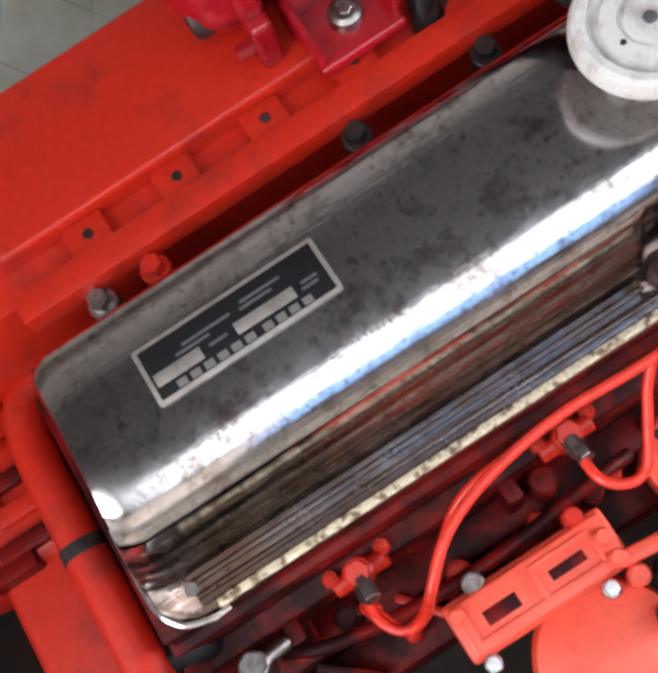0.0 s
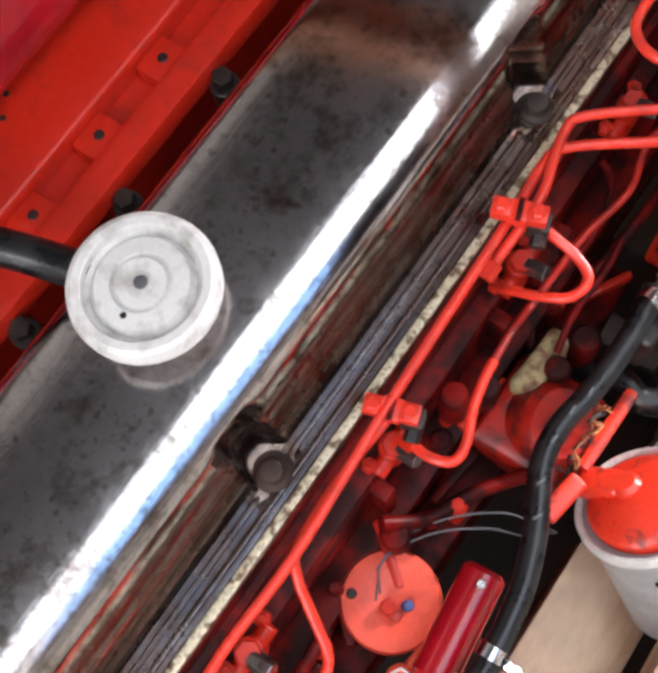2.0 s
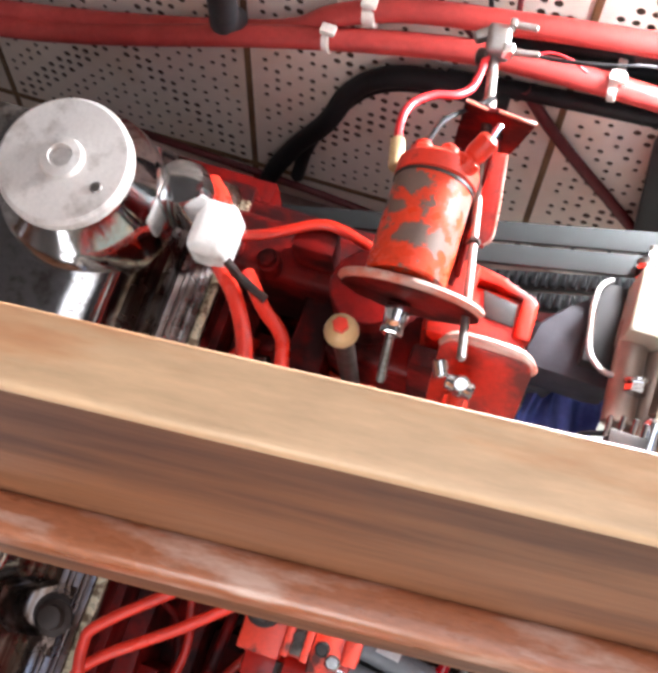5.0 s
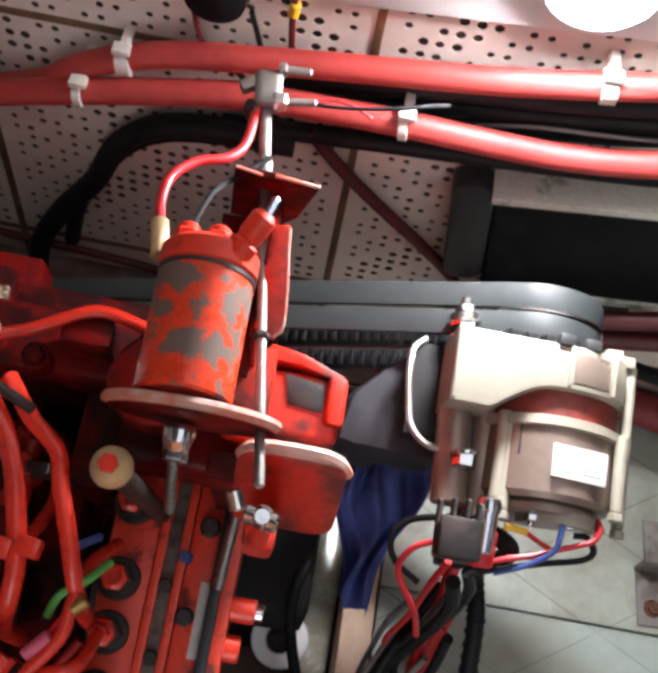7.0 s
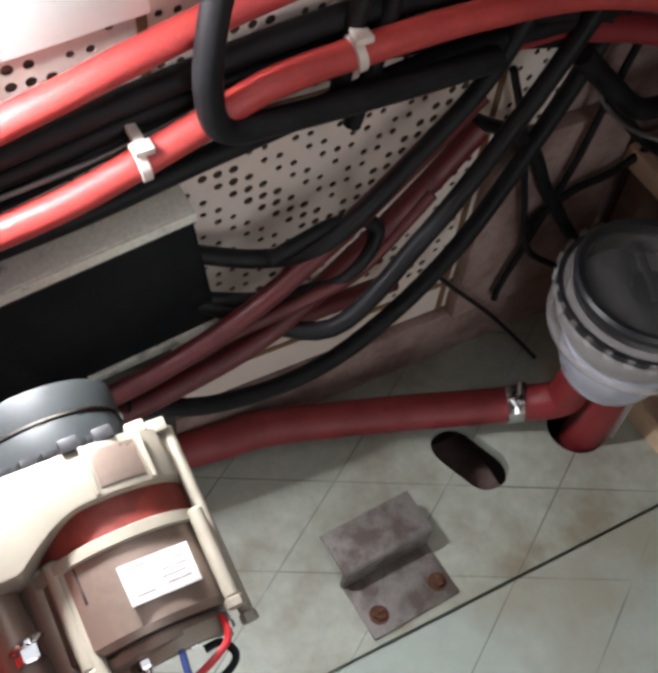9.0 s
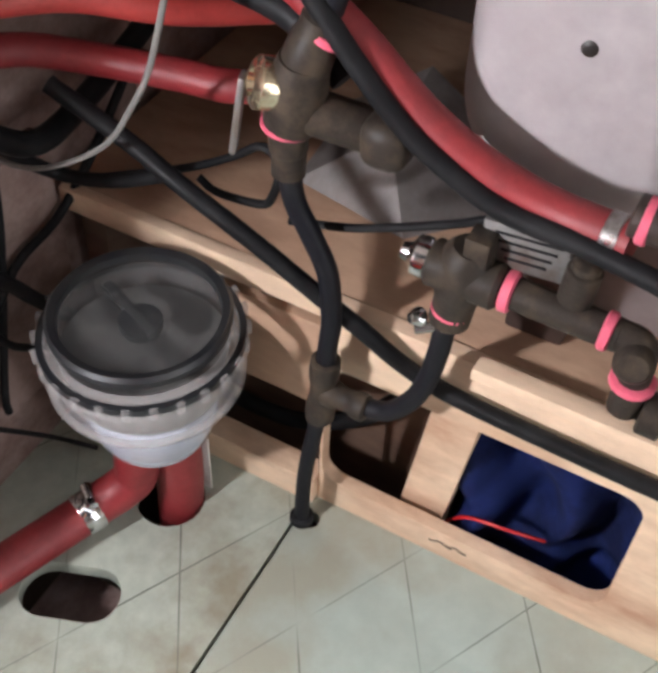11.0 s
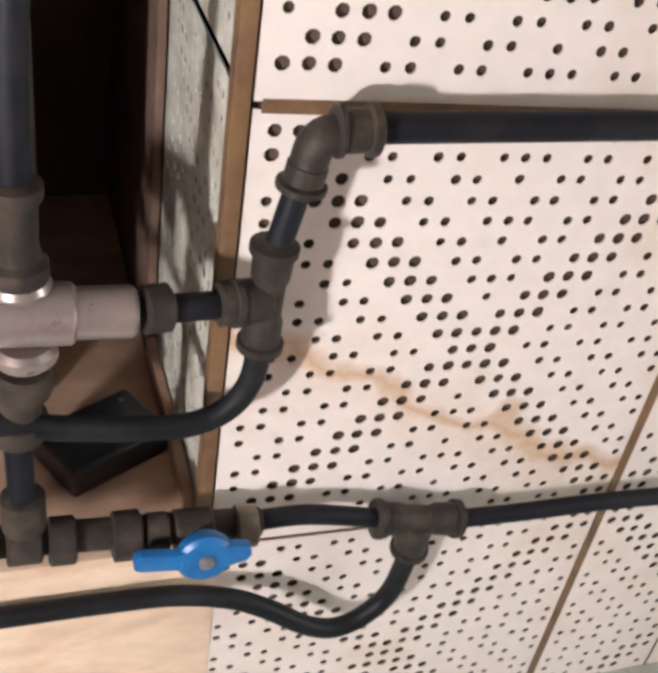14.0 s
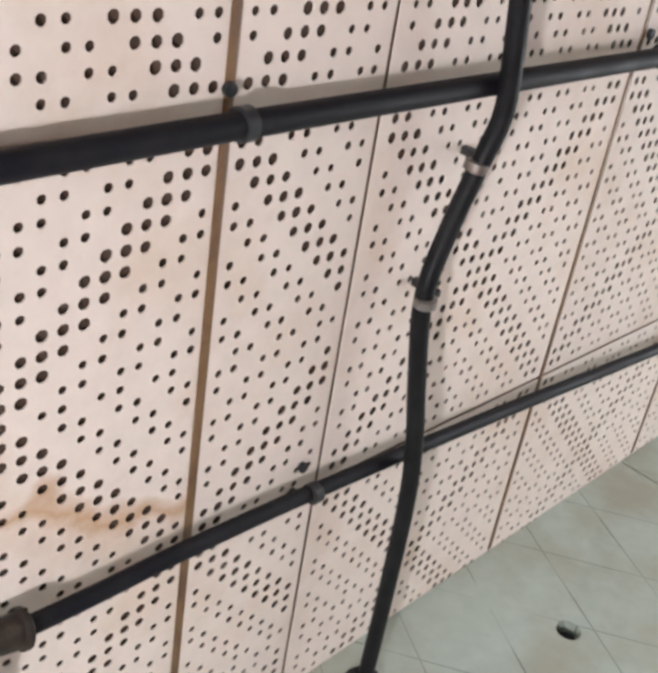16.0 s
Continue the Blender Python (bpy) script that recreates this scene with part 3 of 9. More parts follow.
FROST = veil("frosted_plastic", (0.50, 0.47, 0.46), 0.15, 0.30)
MILKY = material("milky_plastic", (0.60, 0.66, 0.80), 0.35, spots=(0.55, 0.54, 0.6), amount=0.5, scale=15, bump=0.08)
BRASS_PALE = material("pale_brass", (0.78, 0.68, 0.50), 0.2, metal=0.95, spots=(0.5, 0.38, 0.25), amount=0.5, scale=50, bump=0.05)
FITTING_LIGHT = material("worn_bronze", (0.17, 0.135, 0.10), 0.4, metal=0.4, spots=(0.08, 0.06, 0.045), amount=0.6, scale=45, bump=0.2)
PLATED = material("dull_plated_brass", (0.38, 0.31, 0.28), 0.36, metal=0.7, spots=(0.36, 0.28, 0.24), amount=0.5, scale=40, bump=0.1)
WIRE_PALE = material("pale_grey_wire", (0.19, 0.18, 0.17), 0.45, bump=0.05)
# Brighter red: strong light on lift pump and round cover, put into colour.
LIT_RED = material("lit_red_paint", (0.86, 0.10, 0.055), 0.4, spots=(0.5, 0.035, 0.02), amount=0.5, scale=26, fine=0.12, bump=0.2, bump_scale=120, spot_edge=(0.55, 0.75))
STREAKED = polished("oil_streaked_steel", 0.75)
CLEAN_WHITE = material("clean_white_plastic", (0.85, 0.84, 0.82), 0.45, spots=(0.7, 0.67, 0.62), amount=0.4, scale=50, bump=0.05)
CANISTER = material("grey_canister_paint", (0.46, 0.46, 0.45), 0.42, spots=(0.30, 0.30, 0.29), amount=0.6, scale=22, fine=0.14, bump=0.15)
DARK_RED = material("dark_red_cable", (0.10, 0.007, 0.009), 0.5, spots=(0.05, 0.005, 0.006), amount=0.5, scale=30, bump=0.1)
SMOKY_BAR = material("smoky_plastic", (0.05, 0.05, 0.05), 0.2, spots=(0.03, 0.03, 0.03), amount=0.5, scale=30, bump=0.05)
# Shaded copy of the red hose rubber, for hoses outside the lamp's light.
HOSE_SHADED = material("shaded_red_hose_rubber", (0.27, 0.026, 0.03), 0.5, spots=(0.15, 0.016, 0.018), amount=0.5, scale=20, bump=0.3, bump_scale=300)
RIM_GREY = material("grey_lamp_rim", (0.035, 0.042, 0.05), 0.55, bump=0.05)
GREY_PAINT = material("grey_paint", (0.17, 0.17, 0.18), 0.7, spots=(0.12, 0.12, 0.13), amount=0.5, scale=3, bump=0.1)
MURKY = material("murky_strainer_inside", (0.17, 0.16, 0.15), 0.35, spots=(0.05, 0.046, 0.044), amount=0.8, scale=14, bump=0.2)
ENGINE_RED.node_tree.nodes["Principled BSDF"].inputs["Specular IOR Level"].default_value = 0.3
ENGINE_RED_OILY_SHADE.node_tree.nodes["Principled BSDF"].inputs["Specular IOR Level"].default_value = 0.12
for dull in (PIPE_GREY, BLACK_RUBBER, FITTING, LABEL_INK, BOX_BLACK, DARK_CAST):
    dull.node_tree.nodes["Principled BSDF"].inputs["Specular IOR Level"].default_value = 0.16

# ---- the engine room ----
WX = 1.14       # face of the side wall
WY = 1.62       # face of the end wall
SHELF = 0.345   # top of the shelf under the water heater


def holed(outline, holes, z0, z1, b=0.0):
    return slab(outline, z0, z1, holes=holes, b=b)


# floor: painted boards round the engine well
floor = thing("floor", "pale green painted boards with dark joints round the engine", "floor", kind="structure")
oval = [(0.885 + u * math.cos(0.36) - v * math.sin(0.36), 1.444 + u * math.sin(0.36) + v * math.cos(0.36)) for u, v in rrect(-0.034, 0.034, -0.058, 0.058, 0.032, 6)]
part("floor_board", holed([(0.29, 1.2715), (1.14, 1.2715), (1.14, 1.62), (0.29, 1.62)], [oval[::-1], ring(1.048, 1.418, 0.042)], -0.022, 0.0, 0.0015), FLOOR_DIRTY, floor)
part("floor_board", holed([(0.29, 0.36), (1.14, 0.36), (1.14, 1.2685), (0.29, 1.2685)], [ring(1.105, 1.255, 0.0125), ring(1.004, 0.953, 0.013)], -0.022, 0.0, 0.0015), FLOOR_GREEN, floor)
part("floor_board", holed([(0.29, -0.6), (1.14, -0.6), (1.14, 0.357), (0.29, 0.357)], [ring(0.978, -0.203, 0.017)], -0.022, 0.0, 0.0015), FLOOR_GREEN, floor)
part("floor_board", bx(0.29, 1.14, -1.6, -0.603, -0.022, 0.0, 0.0015), FLOOR_GREEN, floor)
part("floor_board", bx(-1.4, 0.287, -1.6, -0.75, -0.022, 0.0, 0.0015), FLOOR_GREEN, floor)
part("floor_board", bx(-1.4, -0.82, -0.747, 1.62, -0.022, 0.0, 0.0015), FLOOR_GREEN, floor)
part("under_board", bx(0.80, 0.97, 1.36, 1.54, -0.16, -0.145, 0.001), CORNER_BOARD, floor, "brown board seen through the slot")
bilge = tagged(new("bilge", mesh_of("bilge", join(bx(-1.4, 1.75, -1.6, 1.65, -0.82, -0.8, 0), bx(1.14, 1.72, -1.6, 1.65, -0.3, -0.28, 0)), DARK_STEEL)), "dark oily steel bilge under the floor", kind="structure")
bearer = solo("floor_bearer", join(bx(0.245, 0.287, -0.75, 1.6, -0.075, 0.002, 0.004), bx(-0.82, 0.245, 1.5, 1.56, -0.2, -0.1, 0.004)), RAW_WOOD, "raw pine bearer along the edge of the floor", kind="structure")

# walls and ceiling
wall_east = thing("wall_east", "off-white perforated acoustic boards with brown joints", "wall", kind="structure")
part("backing", slab([(-1.6, -0.05), (0.725, -0.05), (0.725, 2.2), (-1.6, 2.2)], WX + 0.0042, WX + 0.06, FACE_X, holes=[[(-0.60, 1.6), (0.70, 1.6), (0.70, 2.1), (-0.60, 2.1)]]), BOARD_BACK, wall_east)
wall_north = thing("wall_north", "off-white perforated acoustic boards with brown joints behind hoses", "wall", kind="structure")
part("backing", bx(-1.45, 1.75, WY + 0.0042, WY + 0.06, -0.8, 2.2, 0), BOARD_BACK, wall_north)
tagged(new("wall_west", mesh_of("wall_west", bx(-1.45, -1.4, -1.6, 1.62, -0.8, 2.2, 0), PALE_WALL)), "plain painted wall", kind="structure")
win = [(-0.25, 1.02), (0.6, 1.02), (0.6, 1.98), (-0.25, 1.98)]
# Unseen openings for the two added south daylights.
tagged(new("wall_south", mesh_of("wall_south", slab([(-1.45, -0.8), (1.2, -0.8), (1.2, 2.2), (-1.45, 2.2)], 1.6, 1.65, FACE_Y, holes=[win, [(-0.1, 0.0), (0.7, 0.0), (0.7, 0.92), (-0.1, 0.92)]]), PALE_WALL)), "plain painted wall with two openings added for daylight", kind="structure")
# Unseen ceiling, dark grey so that the cover's flat top mirrors dark.
tagged(new("ceiling", mesh_of("ceiling", slab([(-1.45, -1.65), (1.75, -1.65), (1.75, 1.68), (-1.45, 1.68)], 2.2, 2.26, holes=[[(0.05, -1.2), (1.1, -1.2), (1.1, 1.6), (0.05, 1.6)]]), GREY_PAINT)), "grey painted ceiling with a daylight hatch", kind="structure")
# Unseen deck, added so that its edge shades the side wall's top.
tagged(new("deck", mesh_of("deck", slab([(-1.40, -1.6), (1.135, -1.6), (1.135, 0.70), (1.68, 0.745), (1.68, 1.615), (-1.40, 1.615)], 0.972, 1.004, holes=[[(-0.95, -1.0), (0.74, -1.0), (0.74, 1.43), (-0.95, 1.43)]]), PALE_WALL)), "plain painted deck, unseen, added round the open engine hatch", kind="structure")
recess = tagged(new("wall_recess", mesh_of("wall_recess", join(bx(1.70, 1.75, 0.70, 1.66, -0.3, 2.2, 0), bx(1.39, 1.70, 0.716, 0.731, 0.0, 2.2, 0)), SHADED_RECESS)), "brown boards behind the water heater, darkened as in shade", kind="structure")


PLATES = {}


def perforated(w, h, cx, cy, mat, lean=0.0):
    """A board with round holes on a square grid, drawn in x and y from 0, with z towards the viewer; large holes form a cross about (cx, cy), small ones fill the rest in pairs."""
    key = (round(w, 3), round(h, 3), round(cx, 3), round(cy, 3), mat.name, lean)
    if key in PLATES:
        return PLATES[key]
    rng = random.Random(7)
    s, q_, D, half, n_ = 0.0165, 0.0169, 0.0012, 11.5, 23
    cols = [i for i in range(n_) if cx + (i - half) * s > 0.002 and cx + (i + 1 - half) * s < w - 0.002]
    rows_ = [j for j in range(n_) if cy + (j - half) * q_ > 0.002 and cy + (j + 1 - half) * q_ < h - 0.002]
    V, F = [], []
    for i in cols:
        for j in rows_:
            x0, y0 = cx + (i - half) * s, cy + (j - half) * q_
            mx, my = x0 + s / 2 + rng.uniform(-0.0003, 0.0003), y0 + q_ / 2 + rng.uniform(-0.0003, 0.0003)
            d = abs(i - 11) - abs(j - 11)
            k = len(V)
            V += [(x0, y0, 0), (x0 + s, y0, 0), (x0 + s, y0 + q_, 0), (x0, y0 + q_, 0)]
            if abs(d) > 1 and abs(d) % 3 == 2:
                F.append((k, k + 1, k + 2, k + 3))
                continue
            r = (0.0052 if abs(d) <= 1 else 0.0040) * rng.uniform(0.92, 1.06)
            for z in (0, -D):
                V += [(mx + r * math.cos(radians(a)), my + r * math.sin(radians(a)), z) for a in range(-112, 248, 45)]
            for c in range(4):
                a, b, e = k + 4 + 2 * c, k + 4 + 2 * c + 1, k + 4 + (2 * c + 2) % 8
                F.append((k + c, b, a))
                F.append((k + c, k + (c + 1) % 4, e, b))
            for q in range(8):
                a, b = k + 4 + q, k + 4 + (q + 1) % 8
                F.append((a, b, b + 8, a + 8))

    def quad(*p):
        k = len(V)
        V.extend(p)
        F.append((k, k + 1, k + 2, k + 3))
    X0, X1 = cx + (cols[0] - half) * s, cx + (cols[-1] + 1 - half) * s
    Y0, Y1 = cy + (rows_[0] - half) * q_, cy + (rows_[-1] + 1 - half) * q_
    quad((0, 0, 0), (w, 0, 0), (X1, Y0, 0), (X0, Y0, 0))
    quad((w, 0, 0), (w, h, 0), (X1, Y1, 0), (X1, Y0, 0))
    quad((w, h, 0), (0, h, 0), (X0, Y1, 0), (X1, Y1, 0))
    quad((0, h, 0), (0, 0, 0), (X0, Y0, 0), (X0, Y1, 0))
    quad((0, 0, 0), (0, 0, -D), (w, 0, -D), (w, 0, 0))
    quad((w, 0, 0), (w, 0, -D), (w, h, -D), (w, h, 0))
    quad((w, h, 0), (w, h, -D), (0, h, -D), (0, h, 0))
    quad((0, h, 0), (0, h, -D), (0, 0, -D), (0, 0, 0))
    me = bpy.data.meshes.new("panel")
    me.from_pydata([(x, y + lean * x, z) for x, y, z in V], [], F)
    me.materials.append(mat)
    PLATES[key] = me
    return me


def panel(parent, w, h, m, cx, cy, mat=None, holes=True, lean=0.0):
    mat = mat or BOARD
    ob = new("panel", perforated(w, h, cx, cy, mat, lean) if holes else mesh_of("panel", bx(0, w, 0, h, -0.008, 0, 0.001), mat))
    ob.parent = parent
    ob.matrix_local = m
    return ob


EAST = lambda y, z: Matrix(((0, 0, -1, WX), (-1, 0, 0, y), (0, 1, 0, z), (0, 0, 0, 1)))     # x runs towards -y
NORTH = lambda x, z: Matrix(((1, 0, 0, x), (0, 0, -1, WY), (0, 1, 0, z), (0, 0, 0, 1)))
g = 0.005
LEAN = 0.03   # the boards hang slightly out of level
up = lambda y: LEAN * (y - 0.5335)
Z_ROWS = ((-0.02, 0.3255, 0.124), (0.3255, 0.731, 0.528), (0.731, 1.1345, 0.9275), (1.1345, 1.538, 1.336), (1.538, 2.19, 1.741))
Y_COLS = ((0.733, 0.338, 0.5335), (0.338, 0.172, 0.1385), (0.172, -0.235, -0.031), (-0.235, -0.635, -0.435), (-0.635, -1.035, -0.835), (-1.035, -1.59, -1.3))
for z0, z1, zc in Z_ROWS:
    for y1, y0, yc in Y_COLS:
        if z0 > 1.1 and y1 > -0.6:
            continue   # opening added for the side daylight
        stained = BOARD_STAINED if (z0, y1) == (0.3255, 0.733) else None
        panel(wall_east, y1 - y0 - g, z1 - z0 - g, EAST(y1 - g / 2, z0 + g / 2 + up(y1)), y1 - g / 2 - yc, zc - z0 - g / 2, stained, z0 < 1.0 and y1 > -0.8, -LEAN)
for y, w in ((0.338, 0.0045), (-0.235, 0.0035), (-0.635, 0.0035), (-1.035, 0.0045)):
    part("joint_strip", bx(WX - 0.0015, WX + 0.006, y - w, y + w, 0.004, 1.134, 0.0008), SEAM_STRIP, wall_east)
part("joint_strip", bx(WX + 0.002, WX + 0.014, 0.1702, 0.1738, 0.004, 1.134, 0), SEAM_STRIP, wall_east)
for z, w, x in ((0.731, 0.0045, -0.0018), (1.1345, 0.0045, -0.0018), (0.3255, 0.0018, 0.002)):
    part("joint_strip", moved(bx(x, 0.012, -2.12, 0.1915, -w, w, 0.0), Matrix.Translation((WX, 0.5335, z)) @ pose(0, 0, 0, math.degrees(math.atan(LEAN)))), SEAM_STRIP, wall_east)
part("corner_trim", bx(WX - 0.003, WX + 0.012, 0.7325, 0.744, 0.345, 2.19, 0.0015), SEAM_STRIP, wall_east)
RETURN = lambda z: Matrix(((-1, 0, 0, 1.392), (0, 0, 1, 0.737), (0, 1, 0, z), (0, 0, 0, 1)))
part("return_board", bx(1.3935, 1.69, 0.7385, 0.7465, 0.3445, 2.19, 0.001), BROWN_WOOD, wall_east, "brown board running on behind the return")
part("return_sill", bx(WX + 0.014, 1.39, 0.7385, 0.7475, 0.3, 0.362, 0.001), TAN_PLY, wall_east)
for z0, z1, zc in ((0.350, 0.741, 0.55), (0.745, 1.141, 0.941), (1.145, 1.541, 1.341)):
    panel(wall_east, 0.24, z1 - z0 - 0.004, RETURN(z0), 0.2, zc - z0, GREEN_STRIP)
for z0, z1, zc in ((0.1, 0.16, 0.0), (0.16, 0.56, 0.36), (0.56, 0.96, 0.76), (0.96, 1.36, 1.16), (1.36, 2.19, 1.6)):
    for x0, x1 in ((-1.4, -1.07), (-1.07, -0.67), (-0.67, -0.268), (-0.268, 0.145), (0.145, 0.528), (0.528, 0.92), (0.92, 1.03), (1.03, 1.32), (1.32, 1.69)):
        xc = (x0 + x1) / 2
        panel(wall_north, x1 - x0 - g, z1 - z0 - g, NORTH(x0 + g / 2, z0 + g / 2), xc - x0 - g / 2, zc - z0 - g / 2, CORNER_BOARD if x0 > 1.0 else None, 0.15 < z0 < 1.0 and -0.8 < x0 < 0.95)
for x in (-1.07, -0.67, -0.268, 0.145, 0.528, 0.92):
    part("joint_strip", bx(x - 0.0045, x + 0.0045, WY - 0.0015, WY + 0.006, 0.1, 2.19, 0.0008), SEAM_STRIP, wall_north)
for z in (0.16, 0.56, 0.96):
    part("joint_strip", bx(-1.4, 1.68, WY - 0.0018, WY + 0.006, z - 0.0045, z + 0.0045, 0.0008), SEAM_STRIP, wall_north)
part("sill_board", bx(-1.4, 1.14, WY - 0.012, WY + 0.016, -0.1, 0.098, 0.003), CORNER_BOARD, wall_north)

# hatch beam over the engine, a little askew
hatch_beam = thing("hatch_beam", "varnished reddish wooden hatch beam with a worn ledge", "beam", Matrix.Translation((0, 0.877, 0)) @ pose(0, 0, 0, 0, 0, 4.9), kind="structure")
part("beam_web", bx(-1.42, 0.36, 0.022, 0.058, 0.742, 1.002, 0.003), BEAM_SHADED, hatch_beam)
part("beam_foot", bx(-1.42, 0.36, 0.000, 0.024, 0.740, 0.790, 0.003), BEAM_SHADED, hatch_beam)
part("worn_ledge", rough(bx(-1.42, 0.36, -0.004, 0.0235, 0.786, 0.822, 0.010, 4), 0.0006, 40), BEAM_WORN, hatch_beam, "rounded ledge with varnish worn off its edge")
part("beam_cap", bx(-1.42, 0.36, 0.0205, 0.0595, 0.996, 1.008, 0.004, 3), BEAM_LIT, hatch_beam, "top of the beam, its daylight put into a paler wood")

# ---- the engine: built level, then tilted with its front end up ----
ENGINE = Matrix.Translation((-0.33, 0.2, 0.30)) @ pose(0, 0, 0, 12.5)
engine = thing("marine_engine", "red painted marine diesel engine with a polished rocker cover", "engine", ENGINE)


# the lower side of the cover steps out a little, twice, above its flange
FLUTES = [(0.0965, -0.074), (0.0975, -0.0765), (0.0995, -0.092), (0.1018, -0.0945), (0.1026, -0.097), (0.1045, -0.109), (0.1064, -0.1112), (0.1072, -0.1135), (0.110, -0.127), (0.1125, -0.1325), (0.118, -0.1352)]


def cover_mesh():
    """The polished cover: a rounded box with a sloping side, a flange and hollows for its bolts."""
    side = [(-0.160, -0.150), (-0.160, -0.142), (-0.140, -0.138), (-0.134, -0.12), (-0.131, -0.05), (-0.128, -0.012)]
    for a in range(0, 91, 15):
        side.append((-0.104 - 0.024 * math.cos(radians(a)), -0.008 + 0.026 * math.sin(radians(a))))
    for x in (-0.09, -0.06, -0.03):
        side.append((x, 0.019))
    x, z, slope = -0.03, 0.019, 0.0
    for turn, length, steps in ((13.0, 0.076, 8), (24.0, 0.040, 12), (41.0, 0.014, 7)):   # ever tighter bends
        for k in range(steps):
            slope += turn / steps
            x, z = x + length / steps * math.cos(radians(slope)), z - length / steps * math.sin(radians(slope))
            side.append((x, z))
    side += [(0.0905, -0.045), (0.0935, -0.07)] + FLUTES + [(0.141, -0.1375), (0.152, -0.1405), (0.157, -0.144), (0.157, -0.152)]
    y0, y1 = -0.474, 1.20
    ys = [y0, y0 + 0.003, y0 + 0.008, y0 + 0.02, y0 + 0.035] + [y0 + 0.045 + 0.01 * k for k in range(int((y1 - y0 - 0.09) / 0.01))] + [y1 - 0.035, y1 - 0.02, y1 - 0.008, y1 - 0.003, y1]
    bm = bmesh.new()
    rows = []
    for y in ys:
        d = min(y - y0, y1 - y)
        row = []
        for x, z in side:
            f = 1.0
            h = (z + 0.15) / 0.168
            yy = y
            if d < 0.08:
                yy = y + (1 if y < 0 else -1) * 0.042 * max(0, h) ** 1.6 * max(0, 1 - d / 0.08)
                lip = 0.025 * max(0.0, 1 - d / 0.045) ** 2
                x = x * (1 - lip * 6 * (0.3 + 0.7 * abs(x) / 0.16))
            if x > 0.06:
                for yb in (0.170, 0.680):
                    w = math.exp(-((y - yb) / 0.0225) ** 6)
                    x -= 0.030 * w * max(0.0, min(1.0, (-0.010 - z) / 0.022)) * (1 if z > -0.136 else 0)
            row.append(bm.verts.new((x, yy, z)))
        rows.append(row)
    for a, b in zip(rows, rows[1:]):
        for k in range(len(side) - 1):
            bm.faces.new((a[k], a[k + 1], b[k + 1], b[k]))
    bm.faces.new(rows[0])
    bm.faces.new(rows[-1][::-1])
    bmesh.ops.recalc_face_normals(bm, faces=bm.faces[:])
    for f in bm.faces:   # baked oil on the stepped lower side; the bolt hollows take the same darker steel
        c = f.calc_center_median()
        f.material_index = 1 if c.x > 0.05 and (c.z < -0.050 or (c.z < -0.022 and min(abs(c.y - 0.170), abs(c.y - 0.680)) < 0.034)) else 0
    return bm


cover = part("rocker_cover", cover_mesh(), POLISHED, engine, "polished steel rocker cover with brown heat stains", 60)
cover.data.materials.append(STREAKED)
part("raised_panel", bx(-0.128, -0.036, 0.655, 1.00, 0.004, 0.030, 0.011, 4), POLISHED, cover)
plate = part("name_plate", slab(rrect(-0.066, -0.003, -0.337, -0.132, 0.003), 0.019, 0.0225, b=0.0006), ALUMINIUM, cover, "black and silver maker's plate with worn lettering")
part("plate_field", bx(-0.0615, -0.0075, -0.332, -0.137, 0.0215, 0.0232, 0.0003), LABEL_INK, plate)
for k in range(6):
    part("lettering_bar", bx(-0.0165, -0.0085, -0.312 + 0.0152 * k, -0.3015 + 0.0152 * k, 0.0228, 0.0236, 0.0002), WIRE_PALE, plate)
for k in range(4):
    part("lettering_bar", bx(-0.0165, -0.0085, -0.216 + 0.0148 * k, -0.206 + 0.0148 * k, 0.0228, 0.0236, 0.0002), WIRE_PALE, plate)
for y0, y1 in ((-0.329, -0.277), (-0.239, -0.173)):
    part("stamped_field", rough(bx(-0.0335, -0.0205, y0, y1, 0.0228, 0.0236, 0.0002), 0.0006, 140), ALUMINIUM, plate, "bare silver field worn by stamping")
for x, y0, y1 in ((-0.030, -0.268, -0.248), (-0.026, -0.166, -0.148), (-0.040, -0.300, -0.262), (-0.046, -0.290, -0.236), (-0.044, -0.226, -0.190), (-0.050, -0.222, -0.178), (-0.032, -0.164, -0.146)):
    part("lettering_bar", bx(x, x + 0.0032, y0, y1, 0.0228, 0.0234, 0.0002), WIRE_GREY, plate)
# numbers cast into the cover, worn past reading; white gives the first row its glints
for k in range(14):
    if k in (3, 9):
        continue
    u = k / 13
    part("cast_mark", moved(bx(-0.0034, 0.0030, -0.0011 - 0.0006 * (k % 2), 0.0011, -0.001, 0.0007, 0.0005), pose(0.0462 + 0.0026 * u, -0.311 + 0.125 * u, 0.0091 - 0.0007 * u, 0, 14, 22 if k % 3 else -14)), CLEAN_WHITE, cover)
for k in range(8):
    part("cast_mark", moved(bx(-0.0040, 0.0036, -0.0009, 0.0009, -0.001, 0.0004, 0.0003), pose(0.0405 + 0.0005 * k, -0.160 + 0.0067 * k, 0.0104 - 0.00014 * k, 0, 12, 14 if k % 2 else -16)), GALVANISED, cover)
